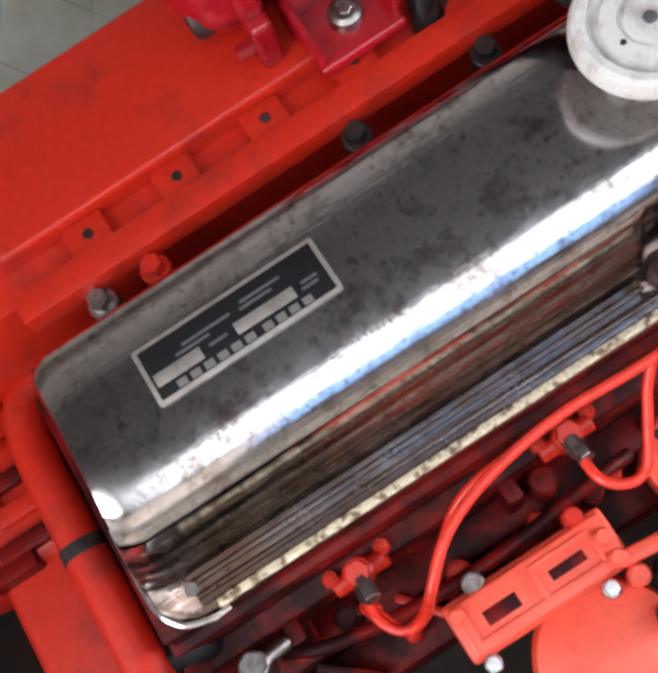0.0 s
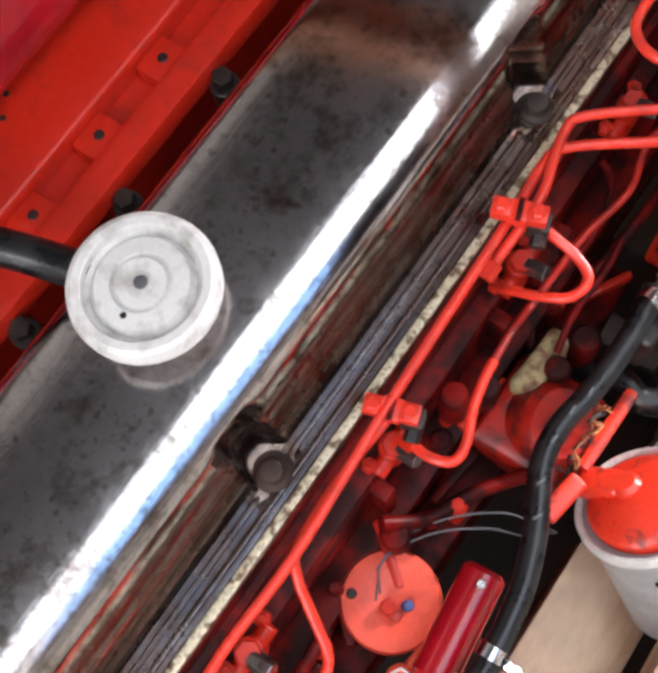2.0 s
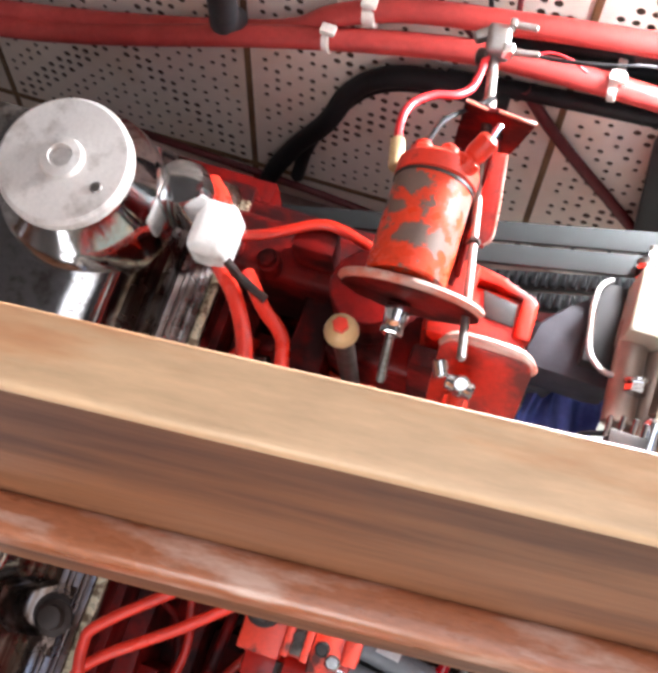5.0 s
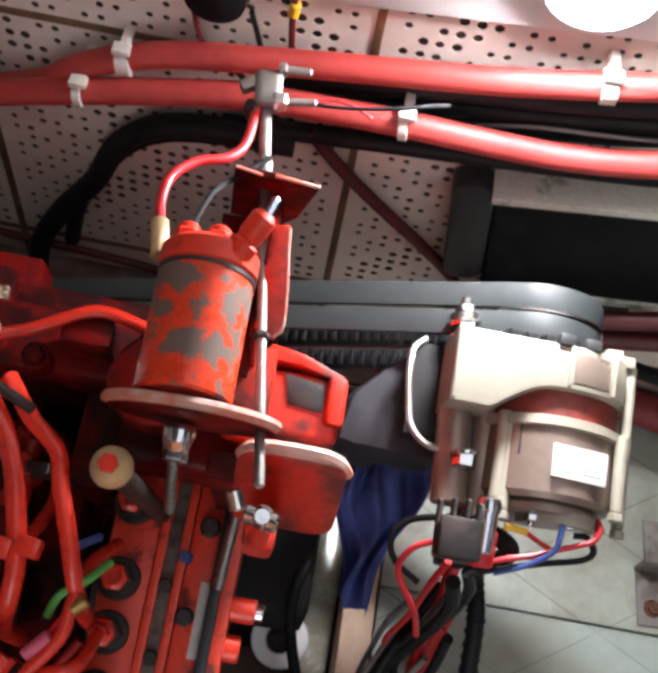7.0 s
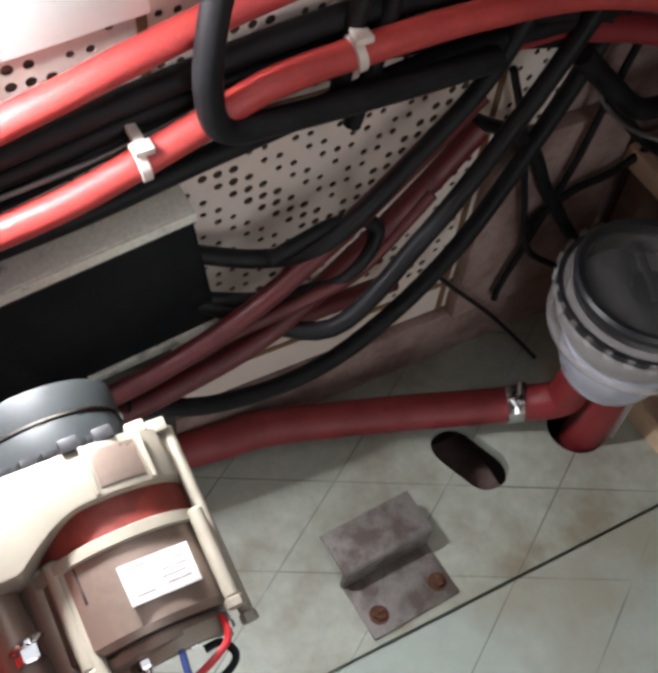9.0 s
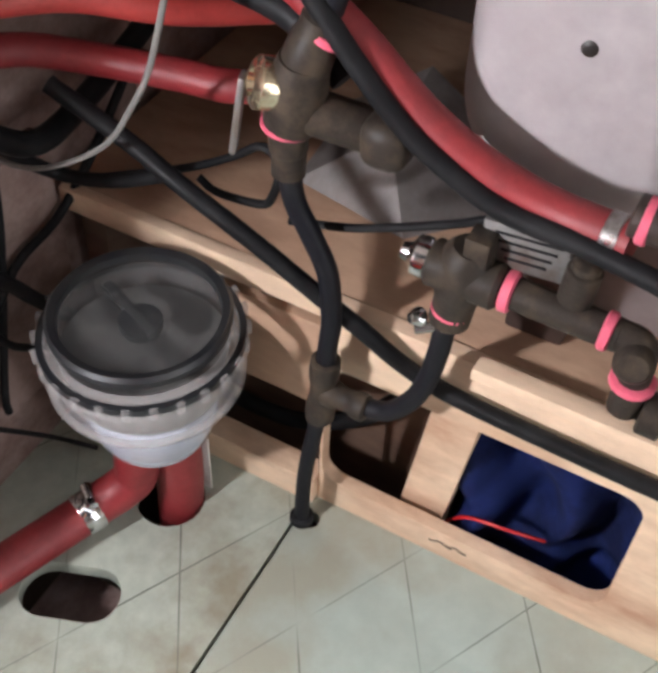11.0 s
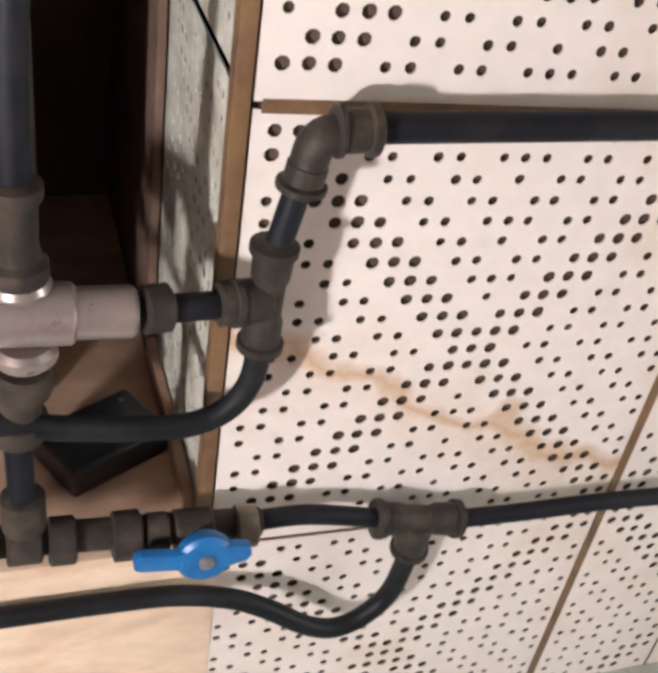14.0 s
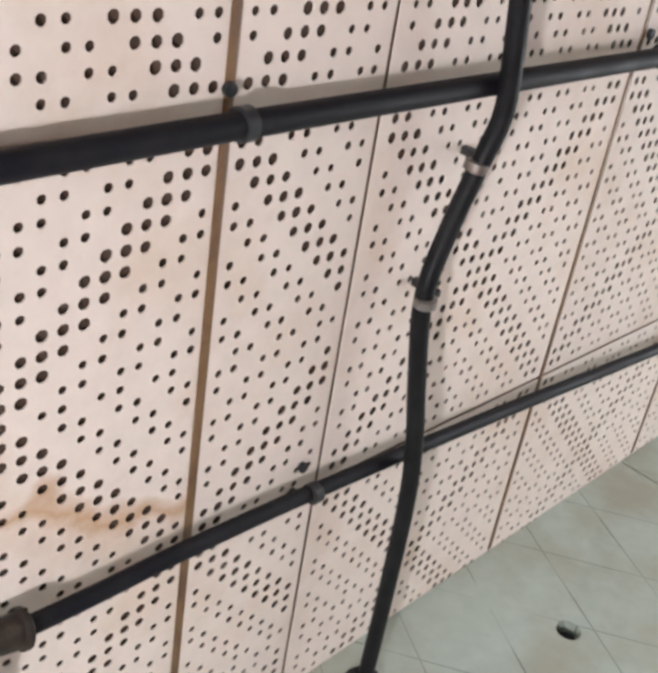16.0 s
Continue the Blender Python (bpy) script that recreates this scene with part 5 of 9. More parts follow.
for x, y, r in ((0.371, 0.016, 0.0165), (0.410, -0.014, 0.0145)):
    part("knob", lathe([(r * 1.15, -0.05), (r * 1.15, -0.012), (r, -0.008), (r, 0.002), (r * 0.75, 0.006), (0.0, 0.007)], (x, y, -0.315), (x, y, 1), 20), BLACK_PLASTIC, lift)
part("arm", join(moved(bx(-0.010, 0.010, -0.075, 0.075, -0.012, 0.010, 0.005, 3), pose(0.340, 0.045, -0.325, 0, 0, -6)), cyl((0.341, 0.066, -0.37), (0.341, 0.066, -0.306), 0.018, n=20, b=0.005), cyl((0.405, 0.068, -0.39), (0.405, 0.068, -0.312), 0.019, n=20, b=0.005)), LIT_RED, lift)
part("worn_ring", hoop([(0.011, 0.0), (0.014, 0.0), (0.014, 0.002), (0.011, 0.002)], (0.341, 0.066, -0.3065), (0.341, 0.066, 1), 6), ALUMINIUM, lift)
part("worn_ring", hoop([(0.011, 0.0), (0.0145, 0.0), (0.0145, 0.002), (0.011, 0.002)], (0.405, 0.068, -0.3125), (0.405, 0.068, 1), 6), ALUMINIUM, lift)
part("round_body", join(cyl((0.37, 0.085, -0.305), (0.353, 0.225, -0.30), 0.027, n=24, b=0.006)), CRIMSON, lift, "glossy crimson cylinder")
part("stud", cyl((0.357, 0.205, -0.276), (0.357, 0.205, -0.268), 0.006, n=10), CHROME, lift)

# round cover with two thin wires
disc = part("round_cover", lathe([(0.05, -0.06), (0.064, -0.03), (0.0655, -0.006), (0.062, 0.0), (0.03, 0.002), (0.022, -0.001), (0.0, -0.001)], (0.277, 0.133, -0.395), (0.277, 0.133, 1), 36), LIT_RED, engine)
part("centre_bolt", join(hexa((0.280, 0.125, -0.40), (0.280, 0.125, -0.382), 0.011), bx(0.278, 0.30, 0.115, 0.128, -0.398, -0.388, 0.003)), ENGINE_RED, disc)
part("terminal", cyl((0.296, 0.138, -0.397), (0.300, 0.142, -0.384), 0.007, n=12), WIRE_BLUE, disc)
part("hole_plug", cyl((0.232, 0.112, -0.398), (0.232, 0.112, -0.392), 0.007, n=12), OIL_BLACK, disc)
for k, m in ((0, WIRE_GREY), (1, WIRE_GREY)):
    part("thin_wire", tube([(0.262, 0.133 - 0.01 * k, -0.39), (0.248, 0.15, -0.375), (0.243, 0.17 - 0.012 * k, -0.37), (0.25, 0.21 - 0.02 * k, -0.37), (0.282, 0.255 - 0.020 * k, -0.350), (0.33, 0.296 - 0.024 * k, -0.345), (0.37, 0.312 - 0.02 * k, -0.36), (0.40, 0.322, -0.39)], 0.0013, 6), m, disc)

# injection pump
pump = part("injection_pump", bx(0.30, 0.43, 0.71, 1.05, -0.42, -0.225, 0.006), PUMP_RED, engine)
for nm, b in (("valve_block", bx(0.302, 0.3515, 0.703, 1.05, -0.24, -0.203, 0.004)), ("ledge", bx(0.352, 0.361, 0.71, 1.05, -0.24, -0.196, 0.002)), ("ledge", bx(0.374, 0.383, 0.71, 1.04, -0.24, -0.200, 0.002)), ("ledge", bx(0.3835, 0.4175, 0.70, 1.035, -0.24, -0.208, 0.004)), ("side_plate", bx(0.418, 0.436, 0.72, 1.05, -0.33, -0.216, 0.003))):
    part(nm, b, PUMP_GRIMY, pump)
part("channel", rough(bx(0.3608, 0.3742, 0.715, 1.035, -0.226, -0.2045, 0.001), 0.0015, 120), GRIME_BROWN, pump, "brown packed grime along the pump")
for k, y in enumerate((0.752, 0.815, 0.872, 0.924, 1.0)):
    v = part("delivery_valve", join(cyl((0.321, y, -0.215), (0.321, y, -0.192), 0.0215, n=22), hexa((0.321, y, -0.194), (0.321, y, -0.178), 0.0165), cyl((0.321, y, -0.18), (0.321, y, -0.165), 0.0105, n=14)), OIL_BLACK, pump)
    part("valve_collar", lathe([(0.0135, -0.006), (0.0135, 0.008), (0.0085, 0.011), (0.0085, 0.002)], (0.321, y, -0.162), (0.321, y, 1), 6), PUMP_RED if k > 1 else OIL_BLACK, v)
for x, y, m, r in ((0.367, 0.78, OIL_BLACK, 0.008), (0.367, 0.855, OIL_BLACK, 0.008), (0.367, 0.925, OIL_BLACK, 0.008), (0.392, 0.899, OIL_BLACK, 0.009), (0.381, 0.956, WIRE_BLUE, 0.007), (0.367, 0.735, OIL_BLACK, 0.008), (0.40, 0.785, STEEL, 0.008), (0.395, 0.73, OIL_BLACK, 0.008), (0.40, 0.99, OIL_BLACK, 0.010), (0.41, 0.72, CHROME, 0.008), (0.425, 0.76, STEEL, 0.008)):
    part("screw", join(cyl((x, y, -0.23), (x, y, -0.204), r * 1.1, n=14), hexa((x, y, -0.206), (x, y, -0.196), r)), m, pump)
part("worn_edge", bx(0.402, 0.4185, 0.86, 0.935, -0.2085, -0.2065, 0.0006), LABEL_WHITE, pump, "bare worn edge of the pump")
part("rack_rail", bx(0.412, 0.424, 0.80, 1.03, -0.21, -0.185, 0.003), BLACK_PLASTIC, pump)
part("stop_spring", tube([(0.42, 0.93, -0.18), (0.424, 1.0, -0.17), (0.43, 1.06, -0.15)], 0.006, 10), STEEL, pump)
part("side_plug", join(cyl((0.43, 0.915, -0.235), (0.462, 0.915, -0.235), 0.013, n=16), cyl((0.43, 0.875, -0.25), (0.452, 0.875, -0.25), 0.014, n=16)), PUMP_RED, pump)
part("plug_cap", cyl((0.46, 0.915, -0.235), (0.470, 0.915, -0.235), 0.009, n=14), CHROME, pump)
part("pump_nose", rough(join(bx(0.345, 0.43, 0.645, 0.71, -0.34, -0.245, 0.014, 3), cyl((0.39, 0.66, -0.27), (0.39, 0.66, -0.225), 0.018, n=18), bx(0.31, 0.35, 0.67, 0.71, -0.30, -0.23, 0.01)), 0.0015, 60), ENGINE_RED_OILED_SHADE, pump)
part("nose_screw", hexa((0.39, 0.66, -0.226), (0.39, 0.66, -0.216), 0.010), PUMP_RED, pump)
part("union", join(cyl((0.345, 0.665, -0.243), (0.345, 0.70, -0.245), 0.012, n=16), cyl((0.342, 0.655, -0.225), (0.342, 0.675, -0.225), 0.013, n=14)), OIL_BLACK, pump)
part("tab", bx(0.395, 0.425, 0.69, 0.715, -0.222, -0.214, 0.002), CHROME, pump)
for pts, m in ((((0.28, 0.88, -0.09), (0.29, 0.90, -0.075), (0.31, 0.915, -0.07), (0.325, 0.935, -0.085)), WIRE_GREEN), (((0.285, 0.86, -0.08), (0.30, 0.885, -0.07), (0.308, 0.905, -0.08)), WIRE_RED), (((0.30, 0.92, -0.08), (0.295, 0.94, -0.07), (0.31, 0.955, -0.09)), WIRE_BLUE)):
    part("loop_wire", tube(pts, 0.004, 8), m, pump)
part("pink_sleeve", cyl((0.272, 0.845, -0.07), (0.290, 0.865, -0.07), 0.0062, n=12), PINK, pump)
part("clear_sleeve", cyl((0.302, 0.888, -0.07), (0.314, 0.90, -0.07), 0.007, n=12), BRASS, pump)

# governor housing behind the pump with the primer knob
governor = part("governor_housing", rough(join(bx(0.30, 0.43, 1.03, 1.16, -0.42, -0.10, 0.014, 3), bx(0.25, 0.30, 1.0, 1.2, -0.45, -0.16, 0.02), cyl((0.335, 1.09, -0.11), (0.335, 1.09, -0.02), 0.04, n=24)), 0.0015, 40), ENGINE_RED_OILY_SHADE, engine)
part("primer_stem", cyl((0.349, 0.993, -0.20), (0.349, 0.986, 0.176), 0.009, n=12), OIL_BLACK, governor)
part("primer_knob", lathe([(0.006, -0.016), (0.012, -0.012), (0.0145, -0.003), (0.012, 0.007), (0.006, 0.012), (0.0, 0.013)], (0.349, 0.986, 0.186), (0.349, 0.986, 1.0), 20), IVORY, governor, "round ivory primer knob")
part("primer_top", hexa((0.349, 0.986, 0.197), (0.349, 0.986, 0.205), 0.0068), PUMP_RED, governor)

# fuel hose with clamps
hose = part("fuel_hose", tube([(0.338, 0.61, -0.25), (0.345, 0.54, -0.25), (0.342, 0.46, -0.25), (0.334, 0.405, -0.25), (0.341, 0.354, -0.25), (0.375, 0.287, -0.25), (0.397, 0.224, -0.25), (0.408, 0.146, -0.25), (0.405, 0.10, -0.26), (0.39, 0.05, -0.30)], 0.0145, 16), HOSE_BLACK, engine, "black rubber fuel hose")
for p, q in (((0.340, 0.588, -0.25), (0.343, 0.605, -0.25)), ((0.407, 0.14, -0.25), (0.405, 0.16, -0.25))):
    c = part("hose_clamp", lathe([(0.0155, 0.0), (0.0168, 0.001), (0.0168, 0.016), (0.0155, 0.017)], p, q, 22), CHROME, hose)
    part("clamp_screw", join(cyl((p[0] + 0.016, p[1] + 0.008, p[2] + 0.006), (p[0] + 0.036, p[1] + 0.006, p[2] + 0.004), 0.0075, n=12), hexa((p[0] + 0.030, p[1] - 0.004, p[2]), (p[0] + 0.030, p[1] + 0.014, p[2] + 0.002), 0.008)), CHROME, c)
part("hose_union", join(hexa((0.343, 0.622, -0.245), (0.344, 0.652, -0.243), 0.013), cyl((0.343, 0.60, -0.248), (0.343, 0.625, -0.246), 0.009, n=12)), BRASS_BRIGHT, hose, "bright brass union")
for y0, x0, a in ((0.455, 0.3415, 4), (0.425, 0.336, 2), (0.385, 0.337, -8), (0.335, 0.3505, -22), (0.30, 0.368, -26)):
    part("print_mark", moved(bx(-0.0014, 0.0014, -0.006, 0.006, -0.0008, 0.0005, 0.0002), pose(x0, y0, -0.2356, 0, 0, a)), WIRE_GREY, hose)
part("hose_end", hexa((0.40, 0.105, -0.262), (0.392, 0.085, -0.27), 0.014), YELLOW, hose)

# fuel filter, leaning outwards
AX = Vector((0.60, -0.20, -0.775)).normalized()
FC = Vector((0.467, 0.405, -0.345))
filt = part("fuel_filter", lathe([(0.060, 0.006), (0.0795, 0.006), (0.083, 0.010), (0.083, 0.014), (0.079, 0.02), (0.077, 0.19), (0.068, 0.205), (0.0, 0.21)], FC, FC + AX, 48), CANISTER, engine, "grey canister fuel filter with a red head")
part("rim_ring", hoop([(0.0790, 0.0), (0.0825, -0.004), (0.0865, -0.0035), (0.0885, 0.001), (0.0885, 0.009), (0.084, 0.013), (0.0795, 0.008)], FC, FC + AX, 52), RIM_PALE, filt, "pale rolled rim of the canister")
part("filter_head", rough(lathe([(0.070, 0.007), (0.0715, -0.004), (0.068, -0.011), (0.056, -0.020), (0.036, -0.027), (0.0, -0.030)], FC, FC + AX, 40), 0.0006, 60), PUMP_RED, filt)
ux = (Vector((1, 0, 0)) - AX * AX.x).normalized()
uy = (-AX).cross(ux)
hm = Matrix.Translation(FC) @ Matrix((ux, uy, -AX)).transposed().to_4x4()
part("head_bridge", moved(join(bx(-0.082, -0.016, -0.019, 0.019, 0.008, 0.040, 0.012, 3), cyl((-0.016, 0, 0.0), (-0.016, 0, 0.040), 0.019, n=20, b=0.006)), hm @ pose(0, 0, 0, 0, 0, 6)), PUMP_RED, filt)
part("head_rib", moved(bx(-0.004, 0.072, -0.0038, 0.0038, 0.008, 0.0285, 0.003, 3), hm @ pose(0, 0, 0, 0, 9, -24)), PUMP_RED, filt)
part("bleed_screw", moved(join(cyl((0.028, 0.024, 0.018), (0.028, 0.024, 0.030), 0.0065, n=12)), hm), CHIPPED_RED, filt)
part("bracket", rough(join(moved(bx(-0.013, 0.013, -0.048, 0.016, -0.012, 0.010, 0.005, 3), pose(0.384, 0.368, -0.335, 0, 0, -9)), bx(0.374, 0.392, 0.40, 0.52, -0.40, -0.345, 0.006)), 0.0015, 60), PUMP_RED, filt)
rng = random.Random(31)
for k in range(9):
    y0 = 0.385 + 0.011 * k
    pts = [(0.366 + rng.uniform(-0.010, 0.010), y0 + rng.uniform(-0.01, 0.02), -0.318 + rng.uniform(-0.006, 0.012)) for q in range(4)]
    part("copper_strand", tube(pts, 0.0017, 6, 4), COPPER if k % 3 else OIL_BLACK, filt)
for s in (0.05, 0.075, 0.09, 0.105, 0.13):
    part("label_bar", moved(bx(-0.028, 0.020, -0.0012, 0.0012, -s - 0.003, -s + 0.002, 0.0003), hm @ pose(0, 0, 0, 0, 0, 45) @ pose(0, -0.0778, 0)), LABEL_INK, filt)

# bent coolant hose
uh = part("coolant_hose", tube([(0.30, 0.53, -0.42), (0.361, 0.539, -0.40), (0.401, 0.532, -0.40), (0.44, 0.555, -0.40), (0.482, 0.586, -0.40), (0.529, 0.588, -0.40), (0.568, 0.562, -0.41), (0.584, 0.521, -0.42), (0.565, 0.488, -0.44), (0.52, 0.465, -0.47)], 0.019, 18), HOSE_BLACK, engine, "bent black coolant hose rubbed reddish brown")
part("rubbed_side", tube([(0.44, 0.566, -0.392), (0.482, 0.5965, -0.392), (0.531, 0.5985, -0.394), (0.5755, 0.5695, -0.402), (0.5925, 0.521, -0.413), (0.570, 0.480, -0.435)], 0.0115, 12), RUST_RUBBER, uh)
part("connector_block", rough(bx(0.33, 0.375, 0.55, 0.60, -0.36, -0.27, 0.01, 3), 0.002, 50), OIL_BLACK, engine)

# ---- front end of the engine ----
timing = part("timing_case", rough(join(bx(-0.16, 0.34, 1.165, 1.20, -0.62, -0.16, 0.012, 3), bx(0.10, 0.34, 1.10, 1.17, -0.30, -0.12, 0.02, 3), bx(0.235, 0.285, 1.12, 1.15, -0.12, -0.055, 0.008)), 0.0015, 30), ENGINE_RED_OILY_SHADE, engine)
part("case_rim", tube([(0.15, 1.105, -0.07), (0.18, 1.115, -0.06), (0.214, 1.125, -0.05), (0.257, 1.148, -0.048), (0.285, 1.151, -0.05), (0.33, 1.14, -0.055)], 0.006, 10), ENGINE_RED, timing)
for x, y in ((0.16, 1.12), (0.21, 1.11), (0.31, 1.13)):
    part("case_bolt", join(cyl((x, y, -0.13), (x, y, -0.096), 0.014, n=14), hexa((x, y, -0.098), (x, y, -0.086), 0.010)), ENGINE_RED_OILY_SHADE, timing)
for pts, r in ((((0.15, 1.13, -0.08), (0.166, 1.083, -0.055), (0.196, 1.051, -0.05), (0.216, 1.023, -0.05), (0.23, 0.994, -0.05), (0.242, 0.954, -0.052), (0.249, 0.918, -0.06), (0.246, 0.885, -0.08), (0.236, 0.862, -0.13), (0.23, 0.85, -0.24)), 0.0090), (((0.20, 1.08, -0.07), (0.232, 1.045, -0.05), (0.262, 1.02, -0.05), (0.273, 0.989, -0.05), (0.29, 0.945, -0.055), (0.301, 0.91, -0.07), (0.305, 0.89, -0.11), (0.306, 0.88, -0.16), (0.306, 0.876, -0.21)), 0.0080), (((0.13, 1.16, -0.05), (0.15, 1.14, -0.045), (0.155, 1.12, -0.05), (0.150, 1.10, -0.07)), 0.013)):
    part("red_pipe", tube(pts, r, 14, 7), PIPE_RED, timing)
for x, y in ((0.2345, 0.930), (0.2585, 0.934)):
    part("pipe_clamp", moved(bx(-0.0105, 0.0105, -0.009, 0.009, -0.012, 0.010, 0.003), pose(x, y, -0.050, 0, 0, -8)), PIPE_RED, timing)
part("pipe_bracket", tube([(0.13, 1.125, -0.05), (0.166, 1.09, -0.035), (0.20, 1.065, -0.035), (0.235, 1.05, -0.04)], 0.005, 8), OIL_BLACK, timing)

# stop solenoid on its half-round bracket
solenoid = part("stop_solenoid", join(cyl((0.385, 1.036, 0.19), (0.383, 1.127, 0.180), 0.0335, n=36, b=0.002)), CHIPPED_RED, engine, "chipped red stop solenoid with worn bare patches")
part("end_cap", join(cyl((0.383, 1.126, 0.180), (0.382, 1.148, 0.178), 0.0350, n=36, b=0.004)), PUMP_RED, solenoid)
part("cap_seam", lathe([(0.0345, 0), (0.0345, 0.003)], (0.383, 1.1245, 0.180), (0.382, 1.2, 0.172), 36), OIL_BLACK, solenoid)
for x, z in ((0.365, 0.192), (0.387, 0.196)):
    part("terminal_stud", join(cyl((x, 1.142, z), (x, 1.160, z - 0.002), 0.008, n=14), hexa((x, 1.147, z), (x, 1.155, z), 0.010)), PUMP_RED, solenoid)
post = part("terminal_boot", lathe([(0.010, 0.0), (0.011, 0.012), (0.008, 0.014), (0.0095, 0.02), (0.0095, 0.034), (0.006, 0.038)], (0.400, 1.140, 0.198), (0.418, 1.172, 0.210), 16), PUMP_RED, solenoid)
part("spade_tip", cyl((0.4175, 1.170, 0.209), (0.422, 1.183, 0.213), 0.0032, n=8), CHROME, post)
outline = [(-0.058, -0.012)] + [(0.058 * math.cos(radians(a)), 0.034 * math.sin(radians(a)) - 0.004) for a in range(180, -1, -12)] + [(0.058, -0.012), (0.045, -0.03), (0.02, -0.042), (-0.02, -0.042), (-0.045, -0.03)]
br = part("solenoid_bracket", slab(outline[::-1], -0.0045, 0.0045, Matrix.Translation((0.393, 1.031, 0.188)) @ FACE_Y, b=0.001), ENGINE_RED_OILY_SHADE, solenoid, "half-round bracket plate with a worn pale rim")
part("worn_rim", tube([(0.393 + 0.0575 * math.cos(radians(a)), 1.031, 0.1835 + 0.0335 * math.sin(radians(a))) for a in range(176, 3, -12)], 0.0044, 8, 3), WORN_RIM, br)
part("plunger_nut", join(lathe([(0.010, 0), (0.0115, 0.004), (0.009, 0.018), (0.007, 0.022)], (0.386, 1.024, 0.17), (0.386, 0.98, 0.165), 18), hexa((0.386, 1.006, 0.168), (0.386, 0.999, 0.168), 0.0095)), CHROME, solenoid)
part("plunger_rod", cyl((0.386, 1.0, 0.168), (0.386, 0.97, 0.12), 0.004, n=10), STEEL, solenoid)
wire = part("supply_cable", tube([(0.346, 1.15, 0.165), (0.335, 1.185, 0.15), (0.336, 1.215, 0.14), (0.352, 1.236, 0.13), (0.372, 1.248, 0.12), (0.383, 1.268, 0.11), (0.385, 1.31, 0.098)], 0.0042, 10), WIRE_RED, solenoid)
part("cable_sleeve", cyl((0.346, 1.140, 0.168), (0.338, 1.172, 0.156), 0.0068, n=12), IVORY, wire)
part("thin_cable", tube([(0.366, 1.158, 0.19), (0.372, 1.20, 0.16), (0.39, 1.235, 0.13), (0.405, 1.255, 0.12)], 0.0025, 8), BLACK_RUBBER, solenoid)

# bracket plate, gusset and linkage rod beside the solenoid
# The last box is a dark sheet put in for shadow beside the rod.
side = part("side_bracket", join(slab([(1.10, 0.03), (1.10, 0.147), (1.186, 0.147), (1.235, 0.10), (1.25, 0.03)], 0.418, 0.4225, FACE_X, b=0.0008), slab([(0.378, 0.062), (0.383, 0.151), (0.406, 0.145), (0.413, 0.147), (0.4485, 0.142), (0.434, 0.078), (0.42, 0.055)], -1.232, -1.226, FACE_Y, b=0.0008), bx(0.372, 0.419, 1.09, 1.226, 0.055, 0.062, 0.002)), ENGINE_RED_OILY_SHADE, engine, "dark red bracket plate with bare worn edges and a sheet for shadow")
# Scuffed, and paler than the bracket: the light on it is painted in.
part("flange", slab([(0.421, 1.107), (0.436, 1.100), (0.4415, 1.116), (0.4325, 1.190), (0.420, 1.188)], 0.146, 0.1505, b=0.0012), SCUFFED_RED, side, "scuffed red top flange of the bracket")
# Pale tubes draw the edges' thin highlight along with their wear.
part("worn_edge", join(tube([(0.414, 1.2285, 0.1475), (0.4490, 1.2275, 0.1430)], 0.0017, 6), tube([(0.3835, 1.2285, 0.1515), (0.404, 1.2275, 0.1465)], 0.0014, 6)), WORN_RIM, side)
part("worn_edge", tube([(0.4325, 1.188, 0.1508), (0.4412, 1.117, 0.1508), (0.436, 1.102, 0.1508)], 0.0011, 6), WORN_RIM, side)
ROD0, ROD1 = Vector((0.3915, 1.31, 0.095)), Vector((0.447, 0.985, 0.198))
along = lambda u: ROD0.lerp(ROD1, u)
rod = part("linkage_rod", join(cyl(along(0.0), along(0.99), 0.0036, n=10), cyl(along(0.0), along(0.17), 0.0050, n=10), lathe([(0.0050, 0.0), (0.0066, 0.002), (0.0066, 0.012), (0.0056, 0.014), (0.0066, 0.016), (0.0066, 0.026), (0.0050, 0.028)], along(0.165), along(0.3), 12)), GALVANISED, engine, "threaded steel linkage rod")
part("rod_thread", join(*[lathe([(0.0034, 0), (0.0052, 0.0008), (0.0034, 0.0016)], along(0.255 + 0.0085 * k), along(0.5 + 0.0085 * k), 10) for k in range(16)]), OIL_BLACK, rod, "oily black screw thread")
part("lock_nut", hexa(along(0.645), along(0.66), 0.0062), OIL_BLACK, rod)
part("swivel", join(cyl((0.440, 0.972, 0.186), (0.463, 0.968, 0.188), 0.0065, n=16), lathe([(0.005, -0.010), (0.0085, -0.005), (0.0085, 0.005), (0.005, 0.010)], (0.452, 0.971, 0.184), (0.452, 0.971, 1.0), 14), cyl((0.430, 0.985, 0.192), (0.436, 0.972, 0.190), 0.006, n=10)), CHROME, rod, "bright steel swivel with split pin")
part("lever_arm", join(cyl((0.452, 0.971, 0.18), (0.452, 0.962, 0.11), 0.007, n=12), bx(0.44, 0.464, 0.955, 0.978, 0.02, 0.12, 0.006)), PUMP_RED, rod)
